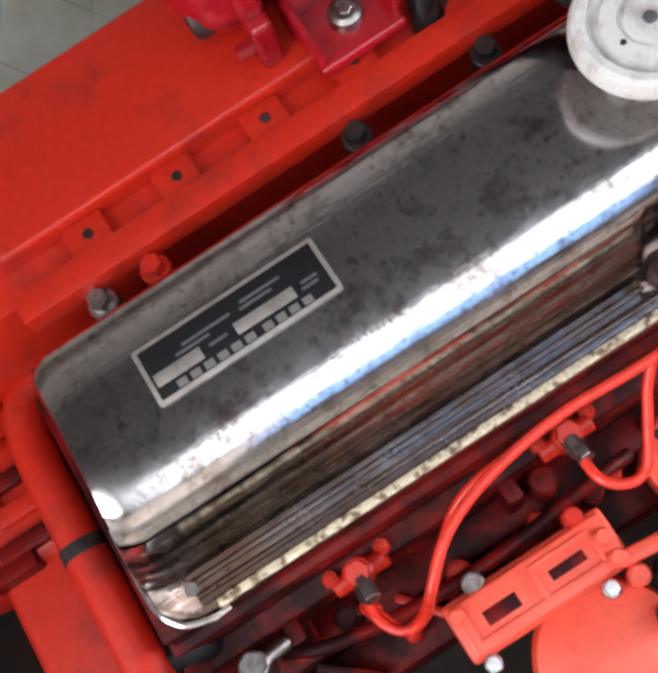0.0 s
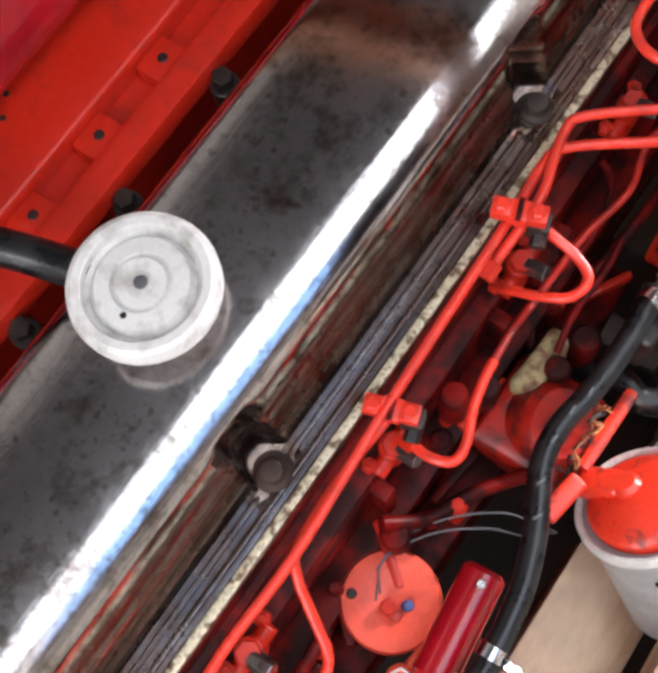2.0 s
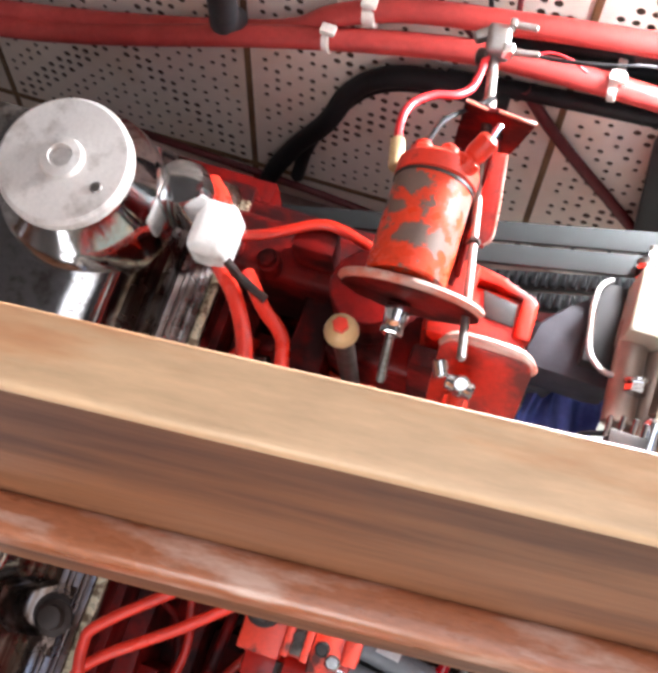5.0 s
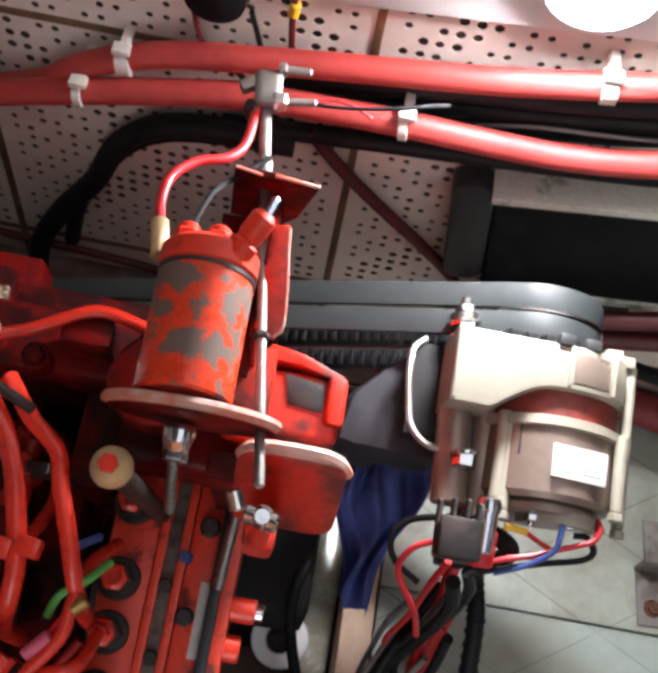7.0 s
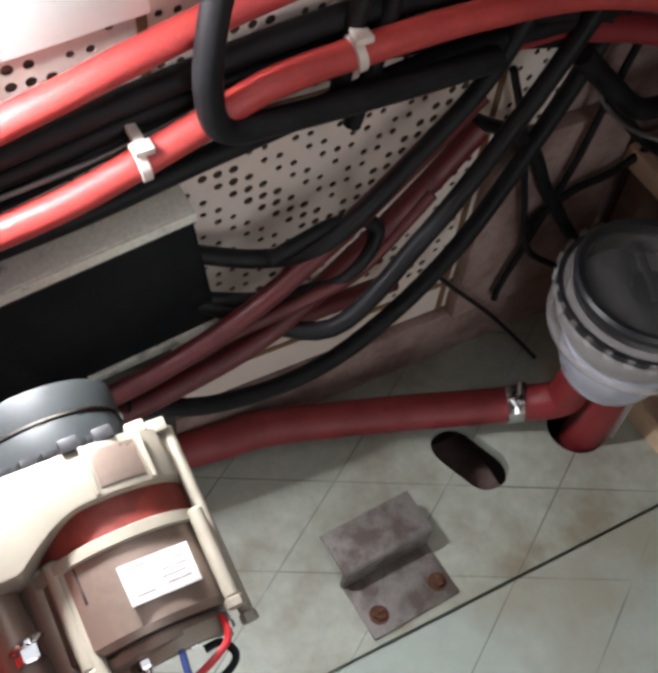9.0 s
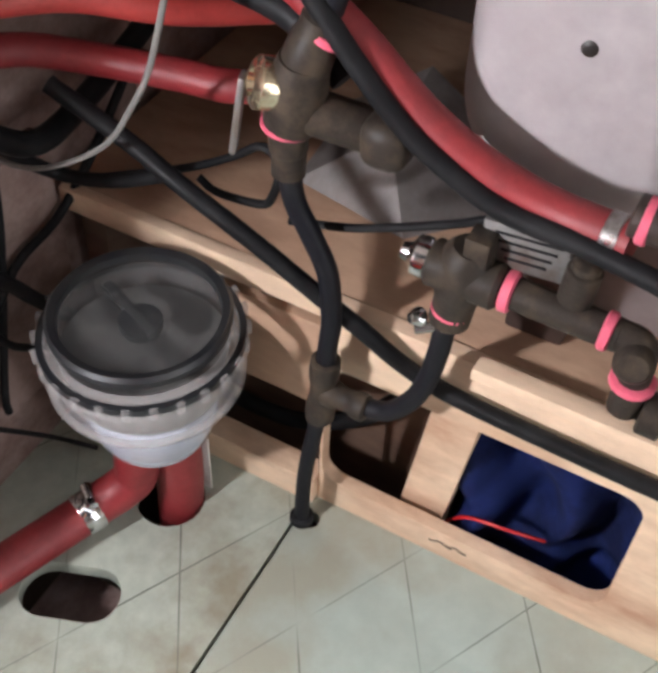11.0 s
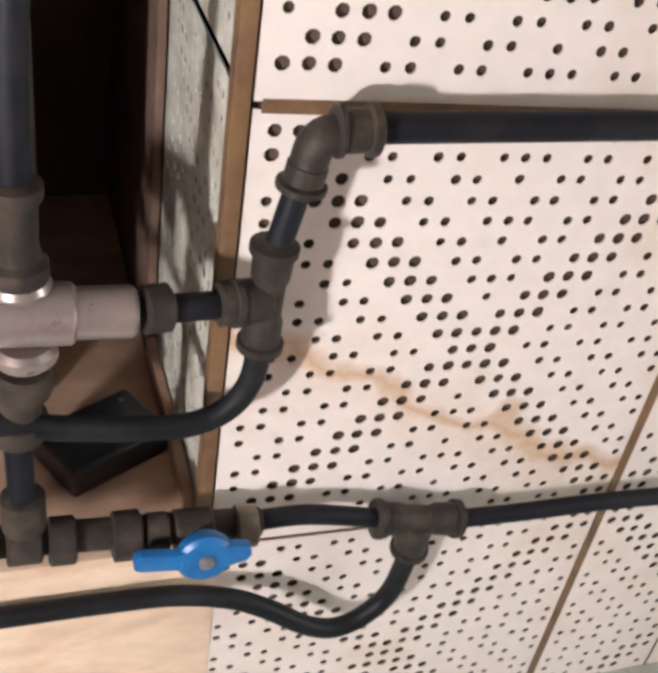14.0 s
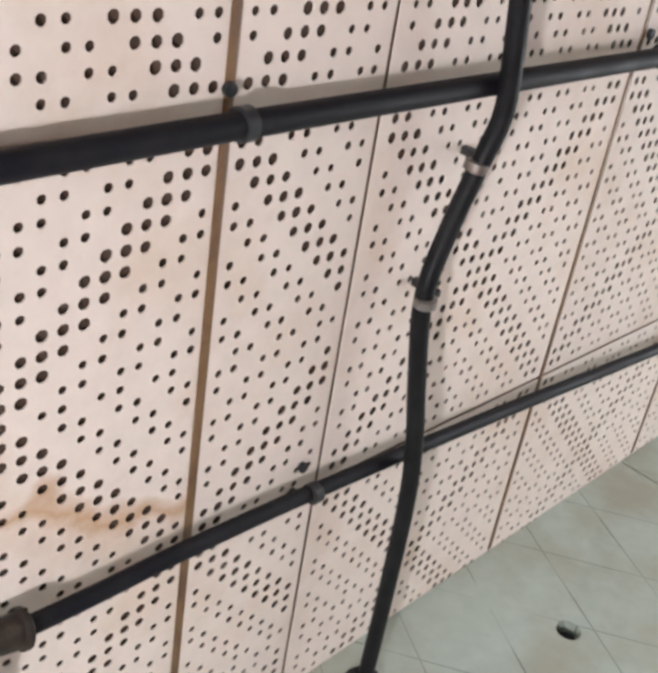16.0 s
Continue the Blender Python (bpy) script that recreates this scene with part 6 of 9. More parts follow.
clampb = part("cable_terminal", join(moved(bx(-0.0115, 0.0115, -0.0165, 0.0165, -0.010, 0.010, 0.006, 3), pose(0.3915, 1.324, 0.099, 0, 0, 8)), moved(bx(-0.012, 0.010, -0.005, 0.006, -0.006, 0.006, 0.004), pose(0.378, 1.329, 0.098, 0, 0, 35)), cyl((0.3995, 1.343, 0.105), (0.4245, 1.345, 0.105), 0.0036, n=12)), GALVANISED, rod, "bright cable terminal with two lugs")
part("lug_nut", hexa((0.397, 1.342, 0.105), (0.4035, 1.3425, 0.105), 0.0075), CHROME, clampb)
part("screw_head", hexa((0.3975, 1.3125, 0.106), (0.4085, 1.3135, 0.106), 0.0085), CHROME, clampb)
part("ferrule", cyl((0.408, 1.3135, 0.106), (0.4325, 1.3185, 0.105), 0.0034, n=10), GALVANISED, clampb)
part("lead", tube([(0.430, 1.318, 0.105), (0.443, 1.325, 0.103), (0.462, 1.325, 0.10), (0.48, 1.322, 0.09)], 0.0014, 6), WIRE_RED, clampb)
part("lead", tube([(0.430, 1.3175, 0.104), (0.452, 1.320, 0.102), (0.49, 1.328, 0.10), (0.53, 1.345, 0.09), (0.545, 1.36, 0.07)], 0.0017, 6), BLACK_RUBBER, clampb)
part("terminal_collar", cyl((0.3765, 1.307, 0.094), (0.388, 1.306, 0.098), 0.009, n=14), OIL_BLACK, clampb)

# castings beside the linkage
cast = part("front_casting", rough(join(bx(0.40, 0.500, 1.058, 1.118, -0.20, 0.0, 0.007, 3), bx(0.405, 0.44, 1.04, 1.12, -0.05, 0.06, 0.008), slab([(0.415, 1.105), (0.432, 1.137), (0.462, 1.133), (0.500, 1.120), (0.503, 1.112), (0.46, 1.122), (0.43, 1.124)], -0.16, 0.006, b=0.002), bx(0.486, 0.504, 1.074, 1.119, -0.16, 0.007, 0.005, 3)), 0.002, 45), SCUFFED_RED, engine)
# Raised dark patch gives the casting's hollow its shade.
part("pocket", rough(slab([(0.448, 1.115), (0.484, 1.109), (0.485, 1.086), (0.455, 1.088)], -0.01, 0.0022, b=0.001), 0.0012, 60), OIL_BLACK, cast, "dark patch for shade in a hollow of the casting")
plate2 = part("lower_plate", moved(slab(rrect(0.425, 0.508, -0.105, 0.0, 0.018), -0.006, 0.006, FACE_Y, b=0.002), Matrix.Translation((0, 1.028, 0.118)) @ pose(0, 0, 0, -24)), SCUFFED_RED, cast, "rounded plate with a worn pale top edge")
part("worn_edge", tube([(0.428, 1.022, 0.104), (0.435, 1.027, 0.1145), (0.452, 1.029, 0.1185), (0.485, 1.029, 0.1185), (0.499, 1.027, 0.113), (0.5075, 1.022, 0.10)], 0.0058, 8), WORN_RIM, plate2)
part("stay", bx(0.40, 0.435, 1.01, 1.03, -0.25, 0.05, 0.004), ENGINE_RED_OILY_SHADE, cast)

# belts and pulleys


def belt_loop(c0, r0, c1, r1, n=14):
    """The outline of a belt round two pulleys, in x and z."""
    d = math.hypot(c1[0] - c0[0], c1[1] - c0[1])
    a = math.atan2(c1[1] - c0[1], c1[0] - c0[0])
    k = math.acos((r0 - r1) / d)
    out = []
    for c, r, s0, s1 in ((c0, r0, a + k, a + 2 * math.pi - k), (c1, r1, a - k, a + k)):
        out += [(c[0] + r * math.cos(s0 + (s1 - s0) * q / n), c[1] + r * math.sin(s0 + (s1 - s0) * q / n)) for q in range(n + 1)]
    return out


CRANK, ALT = (0.0, -0.49), (0.680, -0.078)
IN_Y = Matrix(((1, 0, 0, 0), (0, 0, 1, 0), (0, 1, 0, 0), (0, 0, 0, 1)))   # drawn in x, z; thick along y
for y0 in (1.1955, 1.2235):
    bl_ = part("drive_belt", slab(belt_loop(CRANK, 0.100, ALT, 0.062), y0, y0 + 0.0245, IN_Y, b=0.0012, holes=[belt_loop(CRANK, 0.093, ALT, 0.055)[::-1]]), BELT, engine, "grey rubber drive belt with cogs inside")
    a = math.atan2(ALT[1] - CRANK[1], ALT[0] - CRANK[0])
    low = [Vector((c[0] + r * math.sin(a + 0.05), 0, c[1] - r * math.cos(a + 0.05))) for c, r in ((CRANK, 0.093), (ALT, 0.055))]
    teeth = []
    for k in range(52):
        p = low[0].lerp(low[1], (k + 4) / 58)
        teeth.append(moved(bx(-0.0034, 0.0034, y0 + 0.003, y0 + 0.0215, -0.001, 0.007, 0.001, 1), Matrix.Translation(p) @ pose(0, 0, 0, 0, -math.degrees(a), 0)))
    tagged(part("toothing", join(*teeth), BLACK_RUBBER, bl_), kind="stuff")
pul = part("alternator_pulley", lathe([(0.012, -0.03), (0.05, -0.03), (0.053, -0.027), (0.053, -0.003), (0.048, -0.0015), (0.053, 0.0015), (0.053, 0.026), (0.05, 0.03), (0.0, 0.03)], (ALT[0], 1.222, ALT[1]), (ALT[0], 1.9, ALT[1]), 40), PULLEY_GREY, engine)
part("bright_rim", lathe([(0.052, -0.0015), (0.0632, -0.001), (0.0632, 0.001), (0.052, 0.0015)], (ALT[0], 1.2218, ALT[1]), (ALT[0], 1.9, ALT[1]), 40), CHROME, pul)
part("crank_pulley", lathe([(0.0, -0.06), (0.04, -0.06), (0.09, -0.03), (0.091, 0.028), (0.085, 0.03), (0.0, 0.03)], (CRANK[0], 1.222, CRANK[1]), (CRANK[0], 1.9, CRANK[1]), 40), PULLEY_GREY, engine)
# cast bracket that carries the alternator
part("alternator_bracket", rough(join(slab([(0.502, 1.082), (0.61, 1.076), (0.617, 1.10), (0.60, 1.19), (0.578, 1.195), (0.540, 1.165), (0.512, 1.135)], -0.19, -0.10, b=0.022), bx(0.42, 0.56, 1.08, 1.16, -0.30, -0.17, 0.02, 3)), 0.002, 18), DARK_CAST, engine, "grey cast alternator bracket")

# alternator
AZ = -0.072
alt = part("alternator", join(cyl((0.70, 1.050, AZ), (0.70, 1.122, AZ), 0.066, n=48, b=0.005), cyl((0.70, 1.040, AZ), (0.70, 1.052, AZ), 0.050, n=40, b=0.003)), BEIGE_CAST, engine, "cast alloy alternator with a cream front housing and white label")
part("stator", cyl((0.70, 1.120, AZ), (0.70, 1.150, AZ), 0.063, n=44, b=0.001), STATOR_RED, alt)
part("rear_rim", lathe([(0.0675, -0.004), (0.070, -0.003), (0.070, 0.005), (0.0675, 0.006)], (0.70, 1.117, AZ), (0.70, 1.9, AZ), 48), CREAM_CAST, alt)


def housing_block(x0, x1, rear, front_y, top, z_low, n=32, b=0.0025):
    """A cast block whose top and rear edge vary along x."""
    bm = bmesh.new()
    cols = []
    for k in range(n + 1):
        x = x0 + (x1 - x0) * k / n
        cols.append([bm.verts.new(p) for p in ((x, rear(x), top(x)), (x, front_y, top(x)), (x, front_y, z_low), (x, rear(x), z_low))])
    for a, c in zip(cols, cols[1:]):
        for k in range(4):
            bm.faces.new((a[k], a[(k + 1) % 4], c[(k + 1) % 4], c[k]))
    bm.faces.new(cols[0])
    bm.faces.new(cols[-1][::-1])
    bmesh.ops.recalc_face_normals(bm, faces=bm.faces[:])
    sharp = [e for e in bm.edges if len(e.link_faces) == 2 and e.calc_face_angle(0) > 0.9]
    bmesh.ops.bevel(bm, geom=sharp, offset=b, segments=2, profile=0.6, affect="EDGES")
    return bm


def arch(x):
    """The rear edge of the housing: straight, then an arch over the stator."""
    u = min(1.0, max(0.0, (x - 0.630) / 0.058))
    return 1.119 + 0.0285 * math.sin(u * math.pi / 2)


crown = lambda x: min(0.0015, AZ + math.sqrt(max(0.0, 0.0725 ** 2 - max(0.0, x - 0.70) ** 2)))
front = part("front_housing", join(cyl((0.70, 1.147, AZ), (0.70, 1.188, AZ), 0.069, n=48, b=0.004), housing_block(0.592, 0.754, arch, 1.188, crown, -0.085)), CREAM_CAST, alt, "cream painted front housing")
# Duller alloy, slightly proud, stands for the shade in the vent recess.
part("vent_panel", housing_block(0.700, 0.734, lambda x: 1.1535, 1.1815, lambda x: crown(x) + 0.0012, -0.03, 10, 0.0008), BEIGE_CAST, front, "duller vent panel standing for a shaded recess")
for x, z0, z1 in ((0.5935, -0.05, 0.0035), (0.6945, -0.05, 0.0042), (0.7365, -0.05, -0.0045)):
    part("rib", bx(x, x + 0.0035, 1.149 if x > 0.6 else 1.121, 1.187, z0, z1, 0.001), CREAM_CAST, front)
for k, (x, z) in enumerate(((0.690, 0.004), (0.715, 0.0), (0.740, -0.016), (0.757, -0.03))):
    part("vent_fin", bx(x - 0.007, x + 0.008, 1.186, 1.197, z - 0.03, z, 0.002), CREAM_CAST if k > 1 else BLACK_PLASTIC, front)
for k in range(5):
    part("fan_blade", moved(bx(-0.006, 0.006, 1.188, 1.1945, -0.004, 0.014, 0.002), pose(0.64 + 0.016 * k, 0, -0.015, 0, 20, 0)), BLACK_PLASTIC, front)
for x0, r, z, y0, y1 in ((0.650, 0.0065, -0.030, 1.045, 1.125), (0.655, 0.007, -0.030, 1.035, 1.12), (0.764, 0.0055, -0.040, 1.038, 1.19), (0.757, 0.006, -0.026, 1.05, 1.12)):
    tb = part("tie_bolt", join(cyl((x0, y0, z), (x0, y1, z), r, n=12), hexa((x0, y0 - 0.008, z), (x0, y0, z), r * 1.25)), CREAM_CAST, alt)
lab = part("label", moved(bx(-0.0265, 0.0265, -0.0145, 0.0145, -0.0006, 0.0006, 0.0002), pose(0.7145, 1.083, AZ + 0.0662, 0, 12, 0)), LABEL_WHITE, alt, "white label with fine print")
for k, (a, b, c) in enumerate(((-0.022, -0.004, 0.010), (0.002, 0.024, 0.011), (0.002, 0.023, 0.006), (0.002, 0.024, 0.001), (-0.022, -0.008, 0.0), (0.002, 0.022, -0.004), (0.004, 0.024, -0.009), (-0.02, -0.004, -0.010))):
    part("print_line", moved(bx(a, b - 0.002, c - 0.0005, c + 0.0005, 0.0006, 0.0009, 0.0001), pose(0.7135, 1.084, AZ + 0.0662, 0, 12, 0)), GALVANISED if k else LABEL_INK, lab)
part("scuff", rough(bx(0.662, 0.667, 1.085, 1.118, -0.022, -0.017, 0.001), 0.001, 200), OIL_BLACK, alt)
part("mounting_tube", join(cyl((0.612, 1.035, -0.05), (0.606, 1.145, -0.05), 0.0165, n=24, b=0.002), cyl((0.640, 1.03, -0.065), (0.637, 1.15, -0.06), 0.017, n=24)), BEIGE_CAST, alt)
part("mounting_bolt", join(hexa((0.605, 1.19, -0.045), (0.605, 1.205, -0.047), 0.0135), cyl((0.605, 1.203, -0.047), (0.604, 1.212, -0.048), 0.0165, n=18), hexa((0.605, 1.210, -0.048), (0.604, 1.222, -0.05), 0.010), cyl((0.604, 1.22, -0.05), (0.604, 1.232, -0.05), 0.0055, n=10)), CHROME, alt, "bright mounting bolt and washer")
part("bolt_head", join(cyl((0.617, 1.082, -0.030), (0.618, 1.077, -0.030), 0.0135, n=18), hexa((0.618, 1.078, -0.03), (0.618, 1.066, -0.029), 0.011)), CHROME, alt)
part("adjuster_strap", sweep(rounded_path([(0.62, 1.080, -0.040), (0.583, 1.083, -0.045), (0.567, 1.10, -0.050), (0.560, 1.15, -0.056), (0.562, 1.178, -0.062), (0.574, 1.19, -0.07)], 0.015), 0.0034, 8), GALVANISED, alt)
# Black plate put in for the shadow gap between strap and housing.
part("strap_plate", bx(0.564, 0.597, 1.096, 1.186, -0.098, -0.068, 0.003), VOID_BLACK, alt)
rear = part("rear_plate", lathe([(0.056, 0.0), (0.056, 0.006), (0.05, 0.008)], (0.70, 1.046, AZ), (0.70, 0.9, AZ), 36), BEIGE_CAST, alt)
ring_arc = [(0.713 + 0.040 * math.cos(radians(a_)), AZ + 0.004 + 0.050 * math.sin(radians(a_))) for a_ in range(165, 14, -10)] + [(0.713 + 0.029 * math.cos(radians(a_)), AZ + 0.004 + 0.037 * math.sin(radians(a_))) for a_ in range(15, 166, 10)]
part("brush_cover", slab(ring_arc, -1.043, -1.031, FACE_Y, b=0.0012), CREAM_CAST, rear, "cream rim of the open brush cover")
# A black plate stands for the shade inside the opening.
part("cover_opening", slab([(0.713 + 0.028 * math.cos(radians(a_)), AZ + 0.004 + 0.036 * math.sin(radians(a_))) for a_ in range(180, -1, -12)], -1.041, -1.0365, FACE_Y, b=0.0004), VOID_BLACK, rear, "dark opening of the brush cover")
for x, z, m in ((0.6845, -0.034, CHROME), (0.7465, -0.040, CHROME)):
    part("terminal_nut", join(cyl((x, 1.041, z), (x, 1.026, z), 0.003, n=10), hexa((x, 1.038, z), (x, 1.031, z), 0.0062)), m, rear)
part("spade", bx(0.716, 0.723, 1.030, 1.040, -0.034, -0.031, 0.0008), CHROME, rear)
part("regulator", bx(0.615, 0.645, 0.985, 1.03, -0.11, -0.055, 0.004), BLACK_PLASTIC, alt)
part("regulator_cap", join(lathe([(0.011, 0.0), (0.0115, 0.006), (0.009, 0.012), (0.0, 0.014)], (0.641, 1.030, -0.012), (0.641, 1.05, -0.008), 18), cyl((0.641, 0.995, -0.02), (0.641, 1.032, -0.013), 0.010, n=14)), CHROME, alt)
part("red_boot", cyl((0.642, 0.985, -0.03), (0.642, 1.015, -0.022), 0.0125, n=16), WIRE_RED, alt)
part("connector", bx(0.60, 0.638, 0.985, 1.02, -0.035, 0.0, 0.004), OIL_BLACK, alt)
for k, (x, y) in enumerate(((0.598, 1.022), (0.61, 1.025), (0.622, 1.026), (0.632, 1.024))):
    part("stud", cyl((x, y - 0.012, -0.005), (x, y + 0.01, -0.002), 0.0028, n=8), CHROME, alt)
LOOM = (
    (WIRE_RED, 0.0027, ((0.745, 1.042, -0.036), (0.745, 1.034, -0.028), (0.741, 1.024, -0.028), (0.727, 1.0165, -0.03), (0.712, 1.011, -0.03), (0.686, 1.001, -0.032), (0.664, 0.994, -0.036), (0.640, 0.986, -0.045))),
    (WIRE_RED, 0.0024, ((0.680, 1.0225, -0.036), (0.695, 1.014, -0.035), (0.706, 1.009, -0.036), (0.70, 1.003, -0.040), (0.67, 0.998, -0.045))),
    (WIRE_BLUE, 0.0026, ((0.710, 1.040, -0.034), (0.7095, 1.034, -0.022), (0.708, 1.02, -0.020), (0.705, 1.007, -0.024), (0.684, 0.992, -0.032), (0.66, 0.982, -0.045))),
    (BLACK_RUBBER, 0.0030, ((0.727, 1.027, -0.045), (0.7385, 1.0265, -0.042), (0.745, 1.015, -0.040), (0.735, 1.006, -0.041), (0.704, 0.998, -0.043), (0.666, 0.987, -0.047), (0.64, 0.978, -0.055))),
    (YELLOW, 0.0034, ((0.662, 1.023, -0.036), (0.672, 1.0225, -0.035), (0.683, 1.021, -0.035))),
    (BLACK_RUBBER, 0.0085, ((0.652, 1.020, -0.060), (0.668, 1.012, -0.055), (0.674, 1.003, -0.055), (0.66, 0.99, -0.06))),
    (BLACK_RUBBER, 0.006, ((0.64, 0.98, -0.06), (0.655, 0.965, -0.12), (0.657, 0.94, -0.25), (0.652, 0.91, -0.40), (0.648, 0.88, -0.49), (0.66, 0.84, -0.502))),
    (BLACK_RUBBER, 0.0075, ((0.63, 0.97, -0.07), (0.645, 0.95, -0.15), (0.645, 0.92, -0.3), (0.635, 0.89, -0.43), (0.625, 0.86, -0.49))),
    (WIRE_RED, 0.0035, ((0.62, 0.985, -0.05), (0.614, 0.965, -0.1), (0.618, 0.94, -0.22), (0.615, 0.91, -0.36), (0.66, 0.90, -0.50))),
    (WIRE_RED, 0.003, ((0.605, 1.0, -0.03), (0.585, 0.99, -0.04), (0.578, 0.97, -0.06), (0.60, 0.94, -0.08), (0.612, 0.92, -0.12))),
    (BLACK_RUBBER, 0.003, ((0.602, 1.02, -0.03), (0.58, 1.015, -0.05), (0.568, 1.0, -0.06), (0.575, 0.98, -0.07), (0.60, 0.965, -0.08))),
    (WIRE_GREY, 0.0035, ((0.60, 0.95, -0.10), (0.60, 0.93, -0.25), (0.605, 0.90, -0.40), (0.60, 0.85, -0.50))),
    (BLACK_RUBBER, 0.003, ((0.632, 0.96, -0.1), (0.634, 0.93, -0.25), (0.63, 0.89, -0.45))),
)
for m, r, pts in LOOM:
    part("wire", tube(pts, r, 8), m, alt)

# ---- shelf with the water heater ----
shelf = thing("heater_shelf", "raw plywood shelf with a slotted front board", "shelf")
front = slab(rrect(0.722, 1.262, 0.0, SHELF, 0.0005, 1), 0, 0.018, holes=[[(p, q) for p, q in rrect(0.908, 1.262 - 0.004, 0.047, 0.252, 0.028)][::-1]], b=0.0012)
part("front_board", moved(front, Matrix.Translation((WX - 0.002, 0, 0)) @ FACE_X), RAW_WOOD, shelf, "raw plywood front board with a long round-cornered opening")
part("front_batten", bx(WX - 0.014, WX + 0.02, 1.263, 1.6, 0.0, 0.046, 0.002), RAW_WOOD, shelf)
part("edge_board", bx(WX + 0.003, WX + 0.018, 1.266, 1.60, 0.315, SHELF, 0.002), RAW_WOOD, shelf)
part("cleat", bx(WX + 0.004, WX + 0.03, 1.27, 1.40, 0.17, 0.30, 0.002), TAN_PLY, shelf)
part("shelf_board", bx(WX + 0.018, 1.70, 0.748, 1.61, SHELF - 0.02, SHELF - 0.002, 0.001), TAN_PLY, shelf)
part("post", moved(bx(-0.026, 0.026, -0.028, 0.028, -0.32, 0.17, 0.003), pose(WX + 0.055, 1.125, 0.15, 6, 0, 0)), RAW_WOOD, shelf)

for k, (y, z) in enumerate(((1.108, 0.026), (1.100, 0.030), (1.091, 0.0275), (1.080, 0.031), (1.071, 0.028))):
    part("gouge", moved(rough(bx(WX - 0.0028, WX - 0.0012, -0.004 - 0.002 * (k % 3), 0.005, -0.0011, 0.0009, 0.0003), 0.0012, 260), pose(0, y, z, 8 * (k % 3) - 6)), DARK_STEEL, shelf)
solo("black_cable", tube([(1.21, 1.47, 0.035), (1.21, 1.405, 0.020), (1.21, 1.325, 0.032), (1.21, 1.25, 0.085), (1.21, 1.212, 0.135), (1.22, 1.17, 0.20)], 0.011, 12), BLACK_RUBBER, "black cable sagging behind the front board", "cable")

heater = thing("water_heater", "grey water heater with a white rounded front cover", "water heater")


def pillow(y0, y1, z0, z1, x0, depth, inset, r, n=9):
    """A pressed cover: a flat face that rolls off softly into its sides."""
    bm = bmesh.new()
    rings = []
    for k in range(n + 2):
        a = radians(min(90.0, 90.0 * k / n))
        q = inset * (1 - math.sin(a))
        x = x0 + depth * (1 - math.cos(a)) + (0.06 if k > n else 0.0)
        rings.append([bm.verts.new((x, p, z)) for p, z in rrect(y0 + q, y1 - q, z0 + q, z1 - q, r - q, 8)])
    for a, c in zip(rings, rings[1:]):
        for k in range(len(a)):
            bm.faces.new((a[k], a[(k + 1) % len(a)], c[(k + 1) % len(a)], c[k]))
    bm.faces.new(rings[0])
    bm.faces.new(rings[-1][::-1])
    bmesh.ops.recalc_face_normals(bm, faces=bm.faces[:])
    return bm


part("front_cover", pillow(0.966, 1.186, 0.500, 1.15, 1.165, 0.080, 0.052, 0.098), WHITE_TANK, heater, sharp=70)
part("seam", slab(rrect(0.9625, 1.1895, 0.496, 1.15, 0.10, 8), 1.262, 1.272, FACE_X, b=0.002), OIL_BLACK, heater)
part("pressed_edge", sweep(rounded_path([(1.276, 0.941, 1.15), (1.276, 0.951, 0.62), (1.276, 0.918, 0.548), (1.29, 0.86, 0.52)], 0.04, 8), 0.0115, 14), CASING_EDGE, heater, "bright bent edge of the tank casing")
fold = bmesh.new()
for p in ((1.290, 1.385, 0.3435), (1.262, 1.238, 0.3435), (1.345, 1.163, 0.3435), (1.46, 1.18, 0.3435), (1.46, 1.40, 0.3435), (1.325, 1.335, 0.378), (1.338, 1.296, 0.410), (1.350, 1.205, 0.372), (1.45, 1.30, 0.43)):
    fold.verts.new(p)
bmesh.ops.convex_hull(fold, input=fold.verts[:])
solo("folded_sheet", fold, GREY_SHEET, "folded dull grey sheet metal lying on the shelf", "sheet", sharp=20)
part("tank", slab(rrect(0.85, 1.215, 0.50, 1.15, 0.075, 8), 1.285, 1.62, FACE_X, b=0.03), TANK_STEEL, heater)
part("cover_screw", join(lathe([(0.0065, 0), (0.0065, 0.0012), (0.005, 0.002), (0.0, 0.002)], (1.1655, 1.077, 0.675), (1.1, 1.077, 0.675), 16)), OIL_BLACK, heater)
part("label", bx(1.1635, 1.1655, 1.006, 1.085, 0.735, 0.90, 0.0005), LABEL_WHITE, heater, "white label on the heater cover")
part("foot", bx(1.26, 1.6, 0.90, 1.16, SHELF - 0.002, 0.505, 0.006), TANK_STEEL, heater)
part("support", bx(1.20, 1.30, 1.04, 1.10, SHELF - 0.002, 0.53, 0.006), DARK_STEEL, heater)

bb = thing("switch_box", "small black plastic box on the shelf", "box", pose(1.252, 0.808, SHELF - 0.002, 0, 0, 28))
part("body", bx(-0.034, 0.034, -0.05, 0.05, 0.0, 0.03, 0.005, 3), BLACK_PLASTIC, bb)
